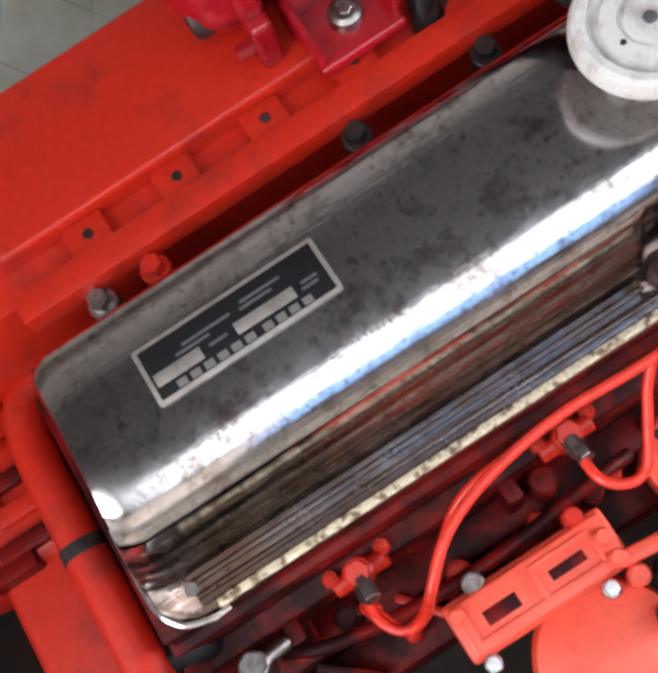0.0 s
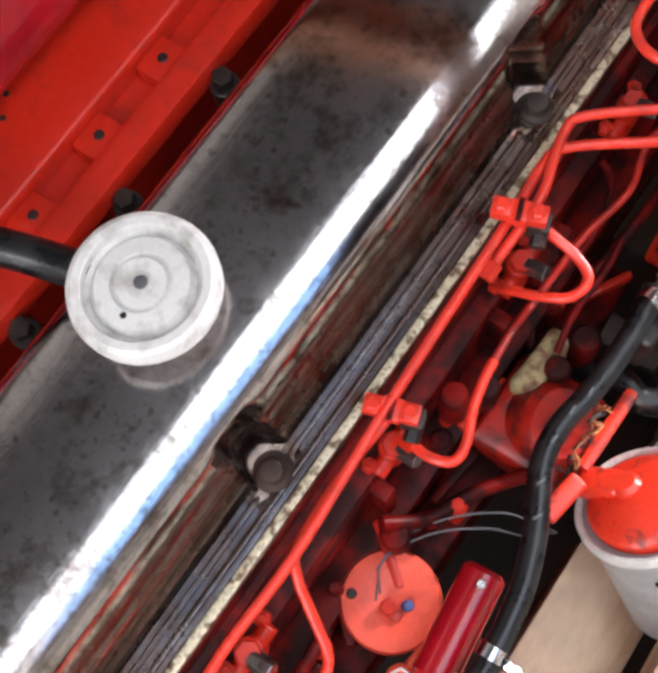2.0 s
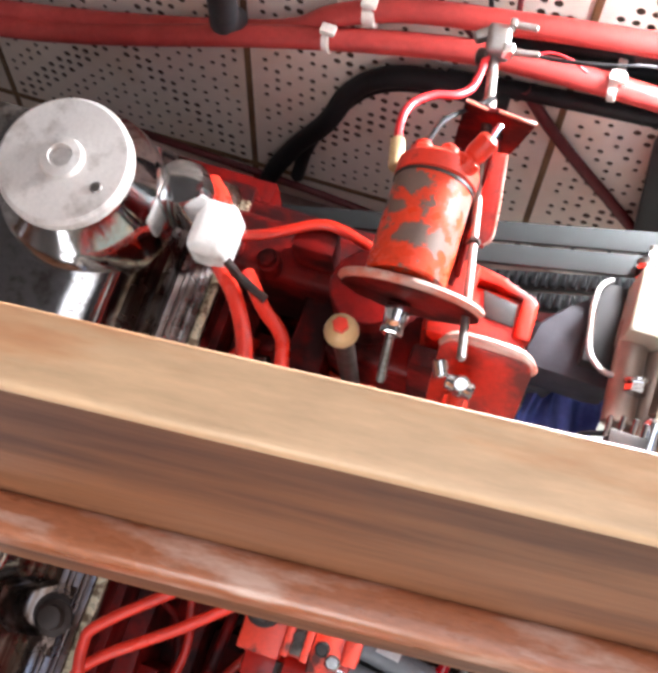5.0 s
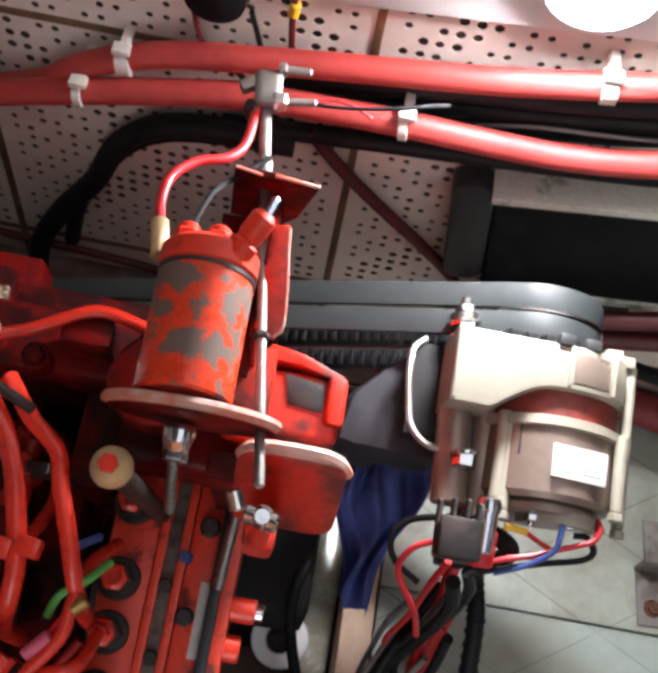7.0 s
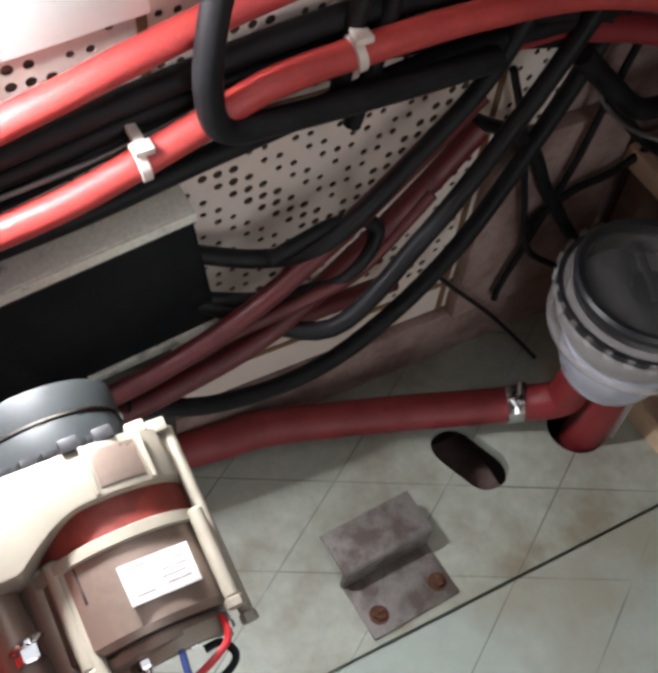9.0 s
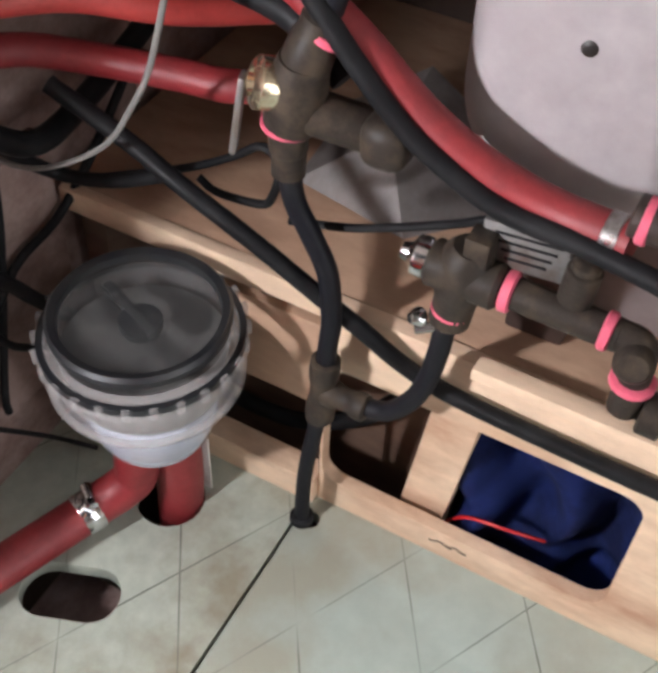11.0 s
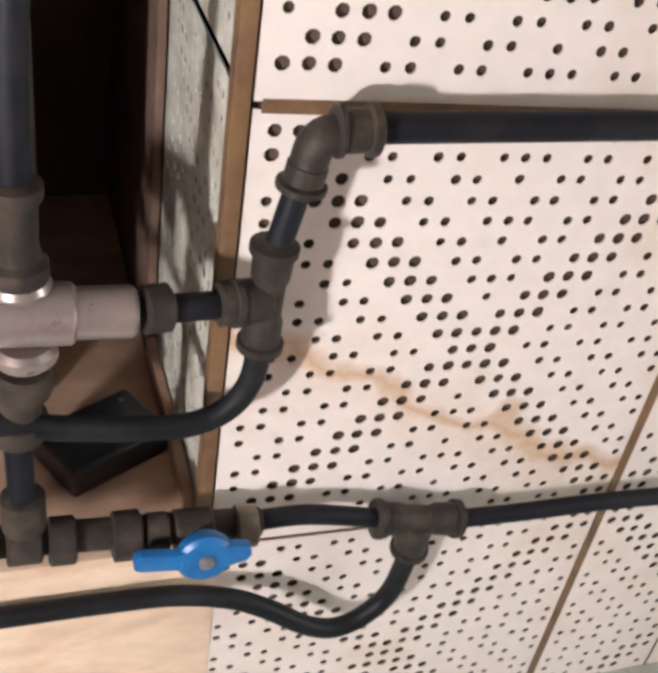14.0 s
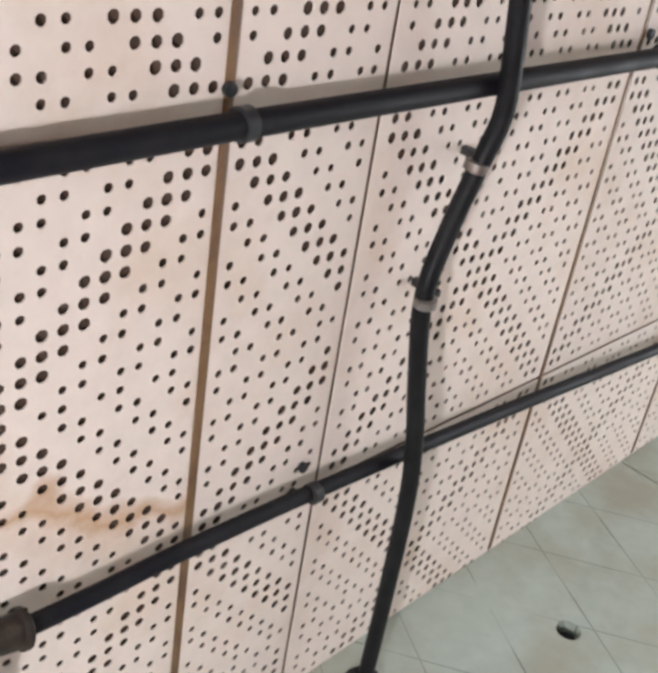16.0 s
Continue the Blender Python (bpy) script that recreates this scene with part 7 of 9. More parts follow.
part("lid_screw", cyl((0.022, -0.036, 0.03), (0.022, -0.036, 0.0315), 0.003, n=10), CHROME, bb)

cl = bmesh.new()
rows_c = []
for i in range(49):
    y = 0.865 + 0.245 * i / 48
    row = []
    for j in range(41):
        z = -0.26 + 0.50 * j / 40
        f = 0.022 * math.sin(62 * (y - 0.95) + 3.0 * math.sin(9 * z + 1.0)) + 0.014 * math.sin(34 * (y - 0.9) - 26 * z) + 0.010 * math.sin(90 * y + 40 * z + 2.2 * math.sin(20 * z))
        row.append(cl.verts.new((1.212 + f - 0.05 * max(0, 0.1 - z), y, z)))
    rows_c.append(row)
for i in range(48):
    for j in range(40):
        cl.faces.new((rows_c[i][j], rows_c[i][j + 1], rows_c[i + 1][j + 1], rows_c[i + 1][j]))
bmesh.ops.solidify(cl, geom=cl.faces[:], thickness=0.004)
solo("navy_cloth", cl, NAVY_CLOTH, "crumpled navy blue cloth stuffed under the shelf", "cloth", sharp=85)
solo("thin_cable", tube([(1.185, 1.11, 0.0), (1.165, 1.08, 0.06), (1.163, 1.03, 0.075), (1.18, 0.99, 0.06)], 0.0022, 8), WIRE_RED, "thin red cable beside the cloth", "cable")
solo("partition_ply", bx(1.25, 1.262, 1.115, 1.56, -0.25, 0.30, 0.002), BROWN_WOOD, "brown board inside the opening", kind="structure")
solo("partition_ply", bx(1.17, 1.69, 1.565, 1.600, -0.05, SHELF - 0.022, 0.002), BROWN_WOOD, "brown board under the shelf", kind="structure")
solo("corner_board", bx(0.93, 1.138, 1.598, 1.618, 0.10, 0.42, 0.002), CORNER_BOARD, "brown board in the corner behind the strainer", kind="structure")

# water strainer on the floor
strainer = thing("water_strainer", "clear plastic raw water strainer with a smoked lid", "strainer", Matrix.Translation((1.039, 1.4165, 0.0)))
part("bowl", lathe([(0.058, 0.164), (0.064, 0.167), (0.070, 0.190), (0.077, 0.222), (0.087, 0.238), (0.097, 0.248), (0.104, 0.268), (0.1065, 0.298), (0.103, 0.310), (0.094, 0.316), (0.088, 0.316), (0.094, 0.300), (0.096, 0.272), (0.085, 0.250), (0.073, 0.236), (0.067, 0.190), (0.060, 0.170)], (0, 0, 0), (0, 0, 1), 56), FROST, strainer)
part("basket", hoop([(0.062, 0.172), (0.0655, 0.175), (0.071, 0.205), (0.0745, 0.228), (0.070, 0.230), (0.064, 0.195), (0.058, 0.175)], (0, 0, 0), (0, 0, 1), 48), MILKY, strainer, "bluish milky inner basket")
part("base", lathe([(0.0, 0.150), (0.05, 0.150), (0.058, 0.157), (0.060, 0.166), (0.0, 0.170)], (0, 0, 0), (0, 0, 1), 36), MILKY, strainer)
part("step_ring", hoop([(0.097, 0.246), (0.1015, 0.250), (0.103, 0.256), (0.097, 0.260)], (0, 0, 0), (0, 0, 1), 56), FROST, strainer)
for k in range(26):
    a = 2 * math.pi * k / 26
    part("grip_tab", moved(bx(-0.0042, 0.0042, -0.004, 0.0015, 0.302, 0.3165, 0.0015), pose(0.1055 * math.cos(a), 0.1055 * math.sin(a), 0, 0, 0, 90 + 360 * k / 26)), FROST, strainer)
part("slot_band", hoop([(0.097, 0.3060), (0.1050, 0.3060), (0.1045, 0.3135), (0.097, 0.3135)], (0, 0, 0), (0, 0, 1), 52), BLACK_PLASTIC, strainer)
part("lid", lathe([(0.088, 0.318), (0.088, 0.333), (0.082, 0.339), (0.0, 0.339), (0.0, 0.33), (0.080, 0.33), (0.080, 0.318)], (0, 0, 0), (0, 0, 1), 48), SMOKE, strainer, "smoked clear lid")
part("lid_ring", hoop([(0.080, 0.332), (0.0915, 0.330), (0.0925, 0.338), (0.089, 0.3425), (0.081, 0.340)], (0, 0, 0), (0, 0, 1), 52), BLACK_PLASTIC, strainer, "dark glossy lid ring")
for turn, w in ((68, 0.006),):
    part("lid_rib", moved(bx(-0.025, 0.065, -w, w, 0.318, 0.3295, 0.003), pose(0, 0, 0, 0, 0, turn)), SMOKY_BAR, strainer)
part("lid_hub", lathe([(0.020, 0.314), (0.022, 0.318), (0.022, 0.328), (0.0, 0.329)], (0, 0, 0), (0, 0, 1), 24), BLACK_PLASTIC, strainer)
part("inner_dark", lathe([(0.0, 0.232), (0.070, 0.232), (0.084, 0.252), (0.086, 0.29), (0.082, 0.29), (0.0, 0.242)], (0, 0, 0), (0, 0, 1), 36), MURKY, strainer)
part("inlet_elbow", pipe([(-0.066, 0.048, 0.048), (-0.045, 0.034, 0.056), (-0.024, 0.018, 0.075), (-0.020, 0.016, 0.153)], 0.0255, 0.03, 18), HOSE_SHADED, strainer)
part("outlet_pipe", tube([(0.018, -0.010, 0.152), (0.018, -0.010, 0.05), (0.016, -0.006, -0.05), (0.014, -0.004, -0.2)], 0.0285, 20), HOSE_SHADED, strainer, "red hose into the floor")
part("tag", bx(0.044, 0.047, -0.035, -0.005, -0.02, 0.10, 0.001), CAP_WHITE, strainer)

for ob in strainer.children:
    if ob.name.split(".")[0] in ("lid", "bowl", "step_ring", "grip_tab"):
        ob.visible_shadow = False

fh = thing("floor_hose", "matt red rubber hose lying on the floor", "hose")
part("hose", tube([(0.10, 1.585, 0.03), (0.3, 1.592, 0.04), (0.50, 1.593, 0.047), (0.58, 1.585, 0.047), (0.651, 1.575, 0.046), (0.8, 1.53, 0.040), (0.953, 1.472, 0.045), (0.985, 1.458, 0.05)], 0.0245, 20), HOSE_SHADED, fh)
hc = part("hose_clamp", lathe([(0.0255, 0.0), (0.0262, 0.001), (0.0262, 0.022), (0.0255, 0.023)], (0.950, 1.4735, 0.0448), (0.985, 1.459, 0.049), 28), CHROME, fh)
part("clamp_screw", join(cyl((0.962, 1.461, 0.072), (0.975, 1.480, 0.074), 0.007, n=12), hexa((0.957, 1.455, 0.071), (0.963, 1.463, 0.072), 0.008)), CHROME, hc)

brk = thing("floor_bracket", "bent galvanised steel bracket bolted to the floor", "bracket", pose(0.703, 1.318, 0.0, 0, 0, 3))
part("base_plate", bx(-0.064, 0.062, -0.036, 0.045, 0.0, 0.005, 0.0015), DULL_ZINC, brk)
part("upstand", join(bx(-0.066, 0.064, 0.038, 0.044, 0.004, 0.045, 0.0015), bx(-0.066, 0.064, 0.040, 0.098, 0.041, 0.047, 0.0015)), DULL_ZINC, brk)
for x in (-0.043, 0.044):
    part("bolt", join(cyl((x, -0.012, 0.004), (x, -0.012, 0.0065), 0.0125, n=18), hexa((x, -0.012, 0.006), (x, -0.012, 0.013), 0.0085), cyl((x, -0.012, 0.012), (x, -0.012, 0.017), 0.004, n=10)), RUST, brk, "rusty bolt")

# ---- fresh water pipes and valves ----


def knuckle(p, q, r, mat=None):
    """A ribbed pipe coupling between two points."""
    d = (Vector(q) - Vector(p)).length
    r = r * 0.88
    return lathe([(r * 0.8, 0), (r, 0.002), (r * 1.04, d * 0.15), (r, d * 0.3), (r * 0.86, d * 0.36), (r * 0.86, d * 0.64), (r, d * 0.7), (r * 1.04, d * 0.85), (r, d - 0.002), (r * 0.8, d)], p, q, 18)


def collar(p, q, r):
    d = (Vector(q) - Vector(p)).length
    r = r * 0.9
    return lathe([(r * 0.86, 0), (r, 0.0015), (r, d - 0.0015), (r * 0.86, d)], p, q, 18)


def pink_ring(p, q, r, parent):
    return part("ring", collar(p, q, r), PINK, parent, "bright pink plastic ring")


X = 1.1
riser = thing("riser_pipe", "dark pipe with a tee rising from the floor to a valve", "pipe")
part("pipe", tube([(X, 1.262, -0.06), (X, 1.262, 0.05), (X, 1.258, 0.12), (X, 1.248, 0.2), (X, 1.243, 0.25)], 0.0089, 14), PIPE_GREY, riser)
part("pipe", tube([(X, 1.243, 0.25), (X, 1.239, 0.33), (X, 1.237, 0.37), (X, 1.243, 0.425), (X, 1.262, 0.465), (X, 1.280, 0.50), (X, 1.286, 0.555)], 0.0101, 14), PIPE_GREY, riser)
part("tee", join(knuckle((X, 1.2445, 0.215), (X, 1.2405, 0.31), 0.0175), knuckle((X, 1.24, 0.262), (X - 0.002, 1.19, 0.265), 0.0165)), FITTING, riser)
part("branch", tube([(X, 1.2, 0.264), (X, 1.17, 0.272), (X, 1.146, 0.306), (X, 1.134, 0.345), (X, 1.128, 0.39), (X, 1.1265, 0.43)], 0.0101, 14), PIPE_GREY, riser)
part("foot_ring", collar((X, 1.262, 0.001), (X, 1.262, 0.012), 0.0165), BLACK_RUBBER, riser)

v1 = thing("shutoff_valve", "dark bronze valve with a brass cap and grey lever", "valve")
part("body", join(collar((X, 1.285, 0.522), (X, 1.284, 0.548), 0.0165), lathe([(0.018, 0), (0.0235, 0.008), (0.0255, 0.03), (0.0235, 0.055), (0.02, 0.07)], (X, 1.284, 0.568), (X, 1.268, 0.66), 20), cyl((X, 1.272, 0.592), (X + 0.02, 1.215, 0.578), 0.019, n=18), bx(X - 0.01, X + 0.04, 1.18, 1.222, 0.56, 0.605, 0.019, 4)), FITTING, v1)
part("neck", lathe([(0.0155, 0), (0.0165, 0.003), (0.0165, 0.022), (0.0155, 0.026)], (X, 1.285, 0.546), (X, 1.284, 0.6), 18), FITTING, v1)
pink_ring((X, 1.2845, 0.571), (X, 1.284, 0.578), 0.0262, v1)
pink_ring((X + 0.01, 1.262, 0.655), (X + 0.012, 1.258, 0.663), 0.024, v1)
part("cap", lathe([(0.020, 0), (0.0215, 0.004), (0.0215, 0.016), (0.017, 0.02), (0.012, 0.021), (0.010, 0.015), (0.0, 0.015)], (X - 0.007, 1.292, 0.610), (X - 0.032, 1.322, 0.622), 22), BRASS_PALE, v1, "polished brass end cap")
part("upper_neck", lathe([(0.0195, 0), (0.0205, 0.004), (0.0195, 0.026), (0.0165, 0.034), (0.0165, 0.046), (0.0125, 0.050)], (X + 0.001, 1.2725, 0.628), (X + 0.010, 1.252, 0.700), 20), FITTING, v1)
part("lever", moved(bx(-0.008, 0.008, -0.003, 0.003, -0.065, 0.01, 0.003), pose(X - 0.016, 1.318, 0.607, 8, 0, 20)), GALVANISED, v1)
part("upper_pipe", tube([(X + 0.01, 1.266, 0.65), (X + 0.01, 1.25, 0.70), (X + 0.012, 1.235, 0.78), (X + 0.015, 1.23, 0.9)], 0.0105, 14), PIPE_GREY, v1)

v2 = thing("shutoff_valve", "dark bronze valve with a chromed cap", "valve")
part("body", join(lathe([(0.015, 0), (0.0185, 0.004), (0.0185, 0.03), (0.022, 0.042), (0.0245, 0.062), (0.022, 0.082), (0.016, 0.09)], (X, 1.1245, 0.427), (X + 0.004, 1.108, 0.6), 20), cyl((X, 1.150, 0.488), (X, 1.085, 0.488), 0.021, n=20, b=0.004), bx(X - 0.012, X + 0.012, 1.098, 1.12, 0.505, 0.535, 0.004)), FITTING, v2)
pink_ring((X, 1.1235, 0.441), (X + 0.0002, 1.1228, 0.447), 0.0205, v2)
part("cap", lathe([(0.0175, 0), (0.0185, 0.003), (0.0175, 0.012), (0.009, 0.017), (0.007, 0.024), (0.0, 0.025)], (X, 1.15, 0.489), (X - 0.005, 1.19, 0.492), 20), CHROME, v2, "bright chromed cap")
part("drain_screw", join(lathe([(0.009, 0), (0.0095, 0.004), (0.005, 0.012), (0.0, 0.013)], (X - 0.004, 1.148, 0.424), (X - 0.02, 1.158, 0.43), 14), cyl((X, 1.128, 0.42), (X - 0.012, 1.15, 0.415), 0.005, n=10)), CHROME, v2)

mani = thing("pipe_manifold", "dark bronze pipe manifold with a row of round unions", "pipe manifold")
part("pipe", cyl((X, 1.092, 0.488), (X, 0.985, 0.486), 0.0142, n=18), FITTING, mani)
pink_ring((X, 1.0835, 0.488), (X, 1.0735, 0.488), 0.0205, mani)
pink_ring((X, 1.000, 0.4865), (X, 0.991, 0.4863), 0.0190, mani)
part("elbow", join(pipe([(X, 0.99, 0.486), (X, 0.966, 0.486), (X, 0.964, 0.44), (X, 0.964, 0.41)], 0.0138, 0.015, 16), lathe([(0.012, -0.014), (0.0165, -0.008), (0.0165, 0.008), (0.012, 0.014)], (X - 0.012, 0.968, 0.478), (X - 0.03, 0.966, 0.484), 18)), FITTING, mani)
pink_ring((X, 0.9642, 0.440), (X, 0.9641, 0.448), 0.0215, mani)
zr = lambda y: 0.411 - (0.95 - y) * 0.075
part("run", cyl((1.108, 0.972, zr(0.972)), (1.108, 0.70, zr(0.70)), 0.0125, n=16), FITTING, mani)
for y, r, w in ((0.939, 0.0215, 0.021), (0.909, 0.0215, 0.021), (0.880, 0.0175, 0.026), (0.853, 0.0205, 0.020), (0.806, 0.0215, 0.022), (0.783, 0.018, 0.018), (0.755, 0.0195, 0.030), (0.713, 0.019, 0.018)):
    part("union", collar((1.105, y + w / 2, zr(y)), (1.105, y - w / 2, zr(y) - 0.0007), r), FITTING if y != 0.713 else FITTING_LIGHT, mani)
part("label_block", moved(bx(-0.004, 0.004, -0.036, 0.036, -0.022, 0.022, 0.002), pose(X + 0.012, 1.075, 0.525, -6, 0, 0)), GALVANISED, mani, "small metal tag with worn print")
for k in range(4):
    part("tag_bar", moved(bx(-0.0046, -0.0041, -0.03 + 0.004 * k, 0.026 - 0.003 * k, 0.012 - 0.008 * k, 0.0145 - 0.008 * k, 0.0001), pose(X + 0.012, 1.075, 0.525, -6, 0, 0)), LABEL_INK, mani)
part("plug", join(collar((X + 0.005, 1.028, 0.50), (X + 0.004, 1.026, 0.535), 0.016), lathe([(0.012, 0), (0.012, 0.006), (0.006, 0.01), (0.0, 0.01)], (X + 0.004, 1.026, 0.535), (X + 0.004, 1.026, 0.6), 16)), FITTING, mani)
part("lower_bar", bx(1.118, 1.139, 0.722, 1.10, 0.3455, 0.36, 0.002), RAW_WOOD, mani)
bl = part("blue_lever", join(lathe([(0.0, -0.004), (0.019, -0.004), (0.0215, 0.0), (0.0215, 0.008), (0.018, 0.011), (0.0, 0.011)], (1.078, 0.752, 0.402), (1.0, 0.752, 0.41), 24), slab([(0.732, 0.393), (0.72, 0.396), (0.716, 0.402), (0.718, 0.412), (0.732, 0.414), (0.752, 0.418), (0.775, 0.412), (0.80, 0.4165), (0.8055, 0.412), (0.805, 0.402), (0.80, 0.399), (0.775, 0.396), (0.752, 0.388)], 1.068, 1.077, FACE_X, b=0.002)), BLUE_HANDLE, mani, "bright blue valve lever")
part("lever_screw", lathe([(0.006, 0), (0.006, 0.003), (0.003, 0.0045), (0.0, 0.0045)], (1.0675, 0.752, 0.403), (1.0, 0.752, 0.41), 14), GALVANISED, bl)
part("valve_stem", cyl((1.078, 0.752, 0.402), (1.105, 0.752, 0.397), 0.010, n=14), BRASS, mani)

mix = thing("mixing_valve", "plated mixing valve with an orange knob", "valve")
part("body", join(cyl((1.09, 0.898, 0.628), (1.09, 0.842, 0.6255), 0.0195, n=20, b=0.002), cyl((1.09, 0.845, 0.6258), (1.09, 0.805, 0.624), 0.0165, n=16, b=0.003), lathe([(0.0165, 0), (0.02, 0.004), (0.02, 0.01), (0.0165, 0.014)], (1.09, 0.872, 0.592), (1.09, 0.873, 0.7), 18), lathe([(0.0165, 0), (0.0185, 0.004), (0.016, 0.012)], (1.09, 0.8725, 0.645), (1.09, 0.873, 0.7), 18)), PLATED, mix, "dull plated body")
part("knob", lathe([(0.0205, 0), (0.0225, 0.002), (0.0225, 0.005), (0.0195, 0.0065), (0.0188, 0.034), (0.0165, 0.037), (0.0, 0.037)], (1.09, 0.895, 0.6278), (1.09, 0.95, 0.6305), 28), ORANGE, mix, "bright orange plastic knob")
part("stem_collar", cyl((1.09, 0.932, 0.6295), (1.093, 0.955, 0.628), 0.012, n=16), BLACK_PLASTIC, mix)
part("yellow_cap", lathe([(0.0165, 0), (0.0185, 0.003), (0.0175, 0.010), (0.011, 0.014), (0.0, 0.015)], (1.122, 0.950, 0.612), (1.110, 0.953, 0.64), 22), YELLOW, mix, "yellow plastic cap")
part("side_union", join(collar((1.095, 0.948, 0.57), (1.095, 0.947, 0.618), 0.0175), cyl((1.098, 0.955, 0.60), (1.10, 1.005, 0.602), 0.0165, n=18)), OIL_BLACK, mix)
pink_ring((1.1, 0.990, 0.6), (1.1, 0.999, 0.6), 0.0205, mix)
part("upper_union", join(lathe([(0.0165, 0), (0.0175, 0.003), (0.0175, 0.013), (0.0135, 0.016), (0.0115, 0.03), (0.0125, 0.032), (0.0125, 0.052), (0.0158, 0.056), (0.0158, 0.064), (0.010, 0.066)], (1.09, 0.873, 0.652), (1.09, 0.8725, 0.8), 20)), FITTING, mix)
part("upper_pipe", tube([(1.09, 0.8725, 0.70), (1.092, 0.871, 0.78), (1.10, 0.866, 0.86), (1.13, 0.862, 0.95), (1.18, 0.86, 1.05)], 0.0094, 14), PIPE_GREY, mix)
part("lower_union", lathe([(0.0165, 0), (0.0195, 0.003), (0.0195, 0.018), (0.015, 0.022), (0.0145, 0.04), (0.0195, 0.043), (0.0195, 0.058), (0.012, 0.062)], (1.092, 0.874, 0.585), (1.096, 0.880, 0.53), 20), FITTING, mix)
part("drop_pipe", cyl((1.096, 0.880, 0.53), (1.1, 0.879, 0.45), 0.0094, n=16), PIPE_GREY, mix)
part("drop_union", collar((1.1, 0.879, 0.43), (1.1, 0.879, 0.462), 0.0175), FITTING, mix)

tee_a = thing("wall_pipe_tee", "dark pipe tee with elbow and hoses at the board's edge", "pipe")
part("inlet", cyl((1.09, 0.806, 0.624), (1.10, 0.735, 0.618), 0.0094, n=16), PIPE_GREY, tee_a)
for p_, q_ in (((1.1055, 0.7052, 0.697), (1.1056, 0.7045, 0.704)), ((1.108, 0.668, 0.736), (1.108, 0.660, 0.736)), ((1.107, 0.689, 0.736), (1.107, 0.683, 0.736)), ((1.105, 0.7172, 0.652), (1.105, 0.7168, 0.660)), ((1.105, 0.7193, 0.575), (1.105, 0.7190, 0.583)), ((1.099, 0.744, 0.6185), (1.100, 0.737, 0.618))):
    part("bead", collar(p_, q_, 0.0182), FITTING, tee_a)
part("inlet_union", collar((1.091, 0.802, 0.6238), (1.095, 0.784, 0.622), 0.0175), FITTING, tee_a)
part("inlet_union", collar((1.098, 0.753, 0.619), (1.10, 0.736, 0.618), 0.0165), FITTING, tee_a)
part("tee", join(knuckle((1.105, 0.7195, 0.572), (1.105, 0.7165, 0.662), 0.0150), collar((1.1, 0.742, 0.618), (1.105, 0.718, 0.617), 0.017)), FITTING, tee_a)
part("riser", cyl((1.105, 0.7165, 0.65), (1.106, 0.7035, 0.712), 0.0089, n=16), PIPE_GREY, tee_a)
part("elbow", join(collar((1.1055, 0.7050, 0.697), (1.106, 0.7020, 0.716), 0.0145), pipe([(1.106, 0.7028, 0.71), (1.106, 0.699, 0.734), (1.108, 0.66, 0.736)], 0.0122, 0.012, 16), collar((1.107, 0.687, 0.736), (1.108, 0.660, 0.736), 0.0152)), FITTING, tee_a)
part("hose", tube([(1.105, 0.719, 0.575), (1.106, 0.722, 0.545), (1.106, 0.735, 0.522), (1.104, 0.76, 0.511), (1.1, 0.80, 0.515), (1.09, 0.853, 0.532), (1.085, 0.90, 0.548), (1.09, 0.966, 0.557), (1.098, 1.031, 0.560), (1.1, 1.099, 0.564), (1.1, 1.156, 0.588), (1.1, 1.195, 0.615), (1.1, 1.24, 0.66), (1.1, 1.29, 0.72), (1.1, 1.34, 0.80)], 0.0089, 14), BLACK_RUBBER, tee_a, "black rubber hose")

solo("upper_pipe", tube([(1.112, 0.67, 0.7355), (1.112, 0.55, 0.7355), (1.112, 0.36, 0.735), (1.112, 0.1, 0.732), (1.112, -0.226, 0.728), (1.112, -0.6, 0.724), (1.112, -1.2, 0.72)], 0.0101, 16), PIPE_GREY, "dark grey pipe clipped across the wall boards", "pipe")
lower = thing("lower_pipe", "dark grey pipe with a tee clipped across the wall boards", "pipe")
part("pipe", tube([(1.108, 0.71, 0.394), (1.11, 0.66, 0.391), (1.112, 0.60, 0.374), (1.113, 0.54, 0.358), (1.114, 0.45, 0.352), (1.115, 0.36, 0.349), (1.115, 0.2, 0.339), (1.115, -0.1, 0.31), (1.115, -0.512, 0.265), (1.115, -1.2, 0.19)], 0.0084, 14), PIPE_GREY, lower)
part("tee", join(knuckle((1.112, 0.598, 0.372), (1.113, 0.515, 0.356), 0.0160), collar((1.112, 0.556, 0.362), (1.112, 0.557, 0.322), 0.0165)), FITTING, lower)
for p_, q_ in (((1.112, 0.598, 0.372), (1.112, 0.590, 0.3705)), ((1.113, 0.523, 0.3575), (1.113, 0.515, 0.356)), ((1.112, 0.5568, 0.330), (1.112, 0.557, 0.322))):
    part("bead", collar(p_, q_, 0.0192), FITTING, lower)
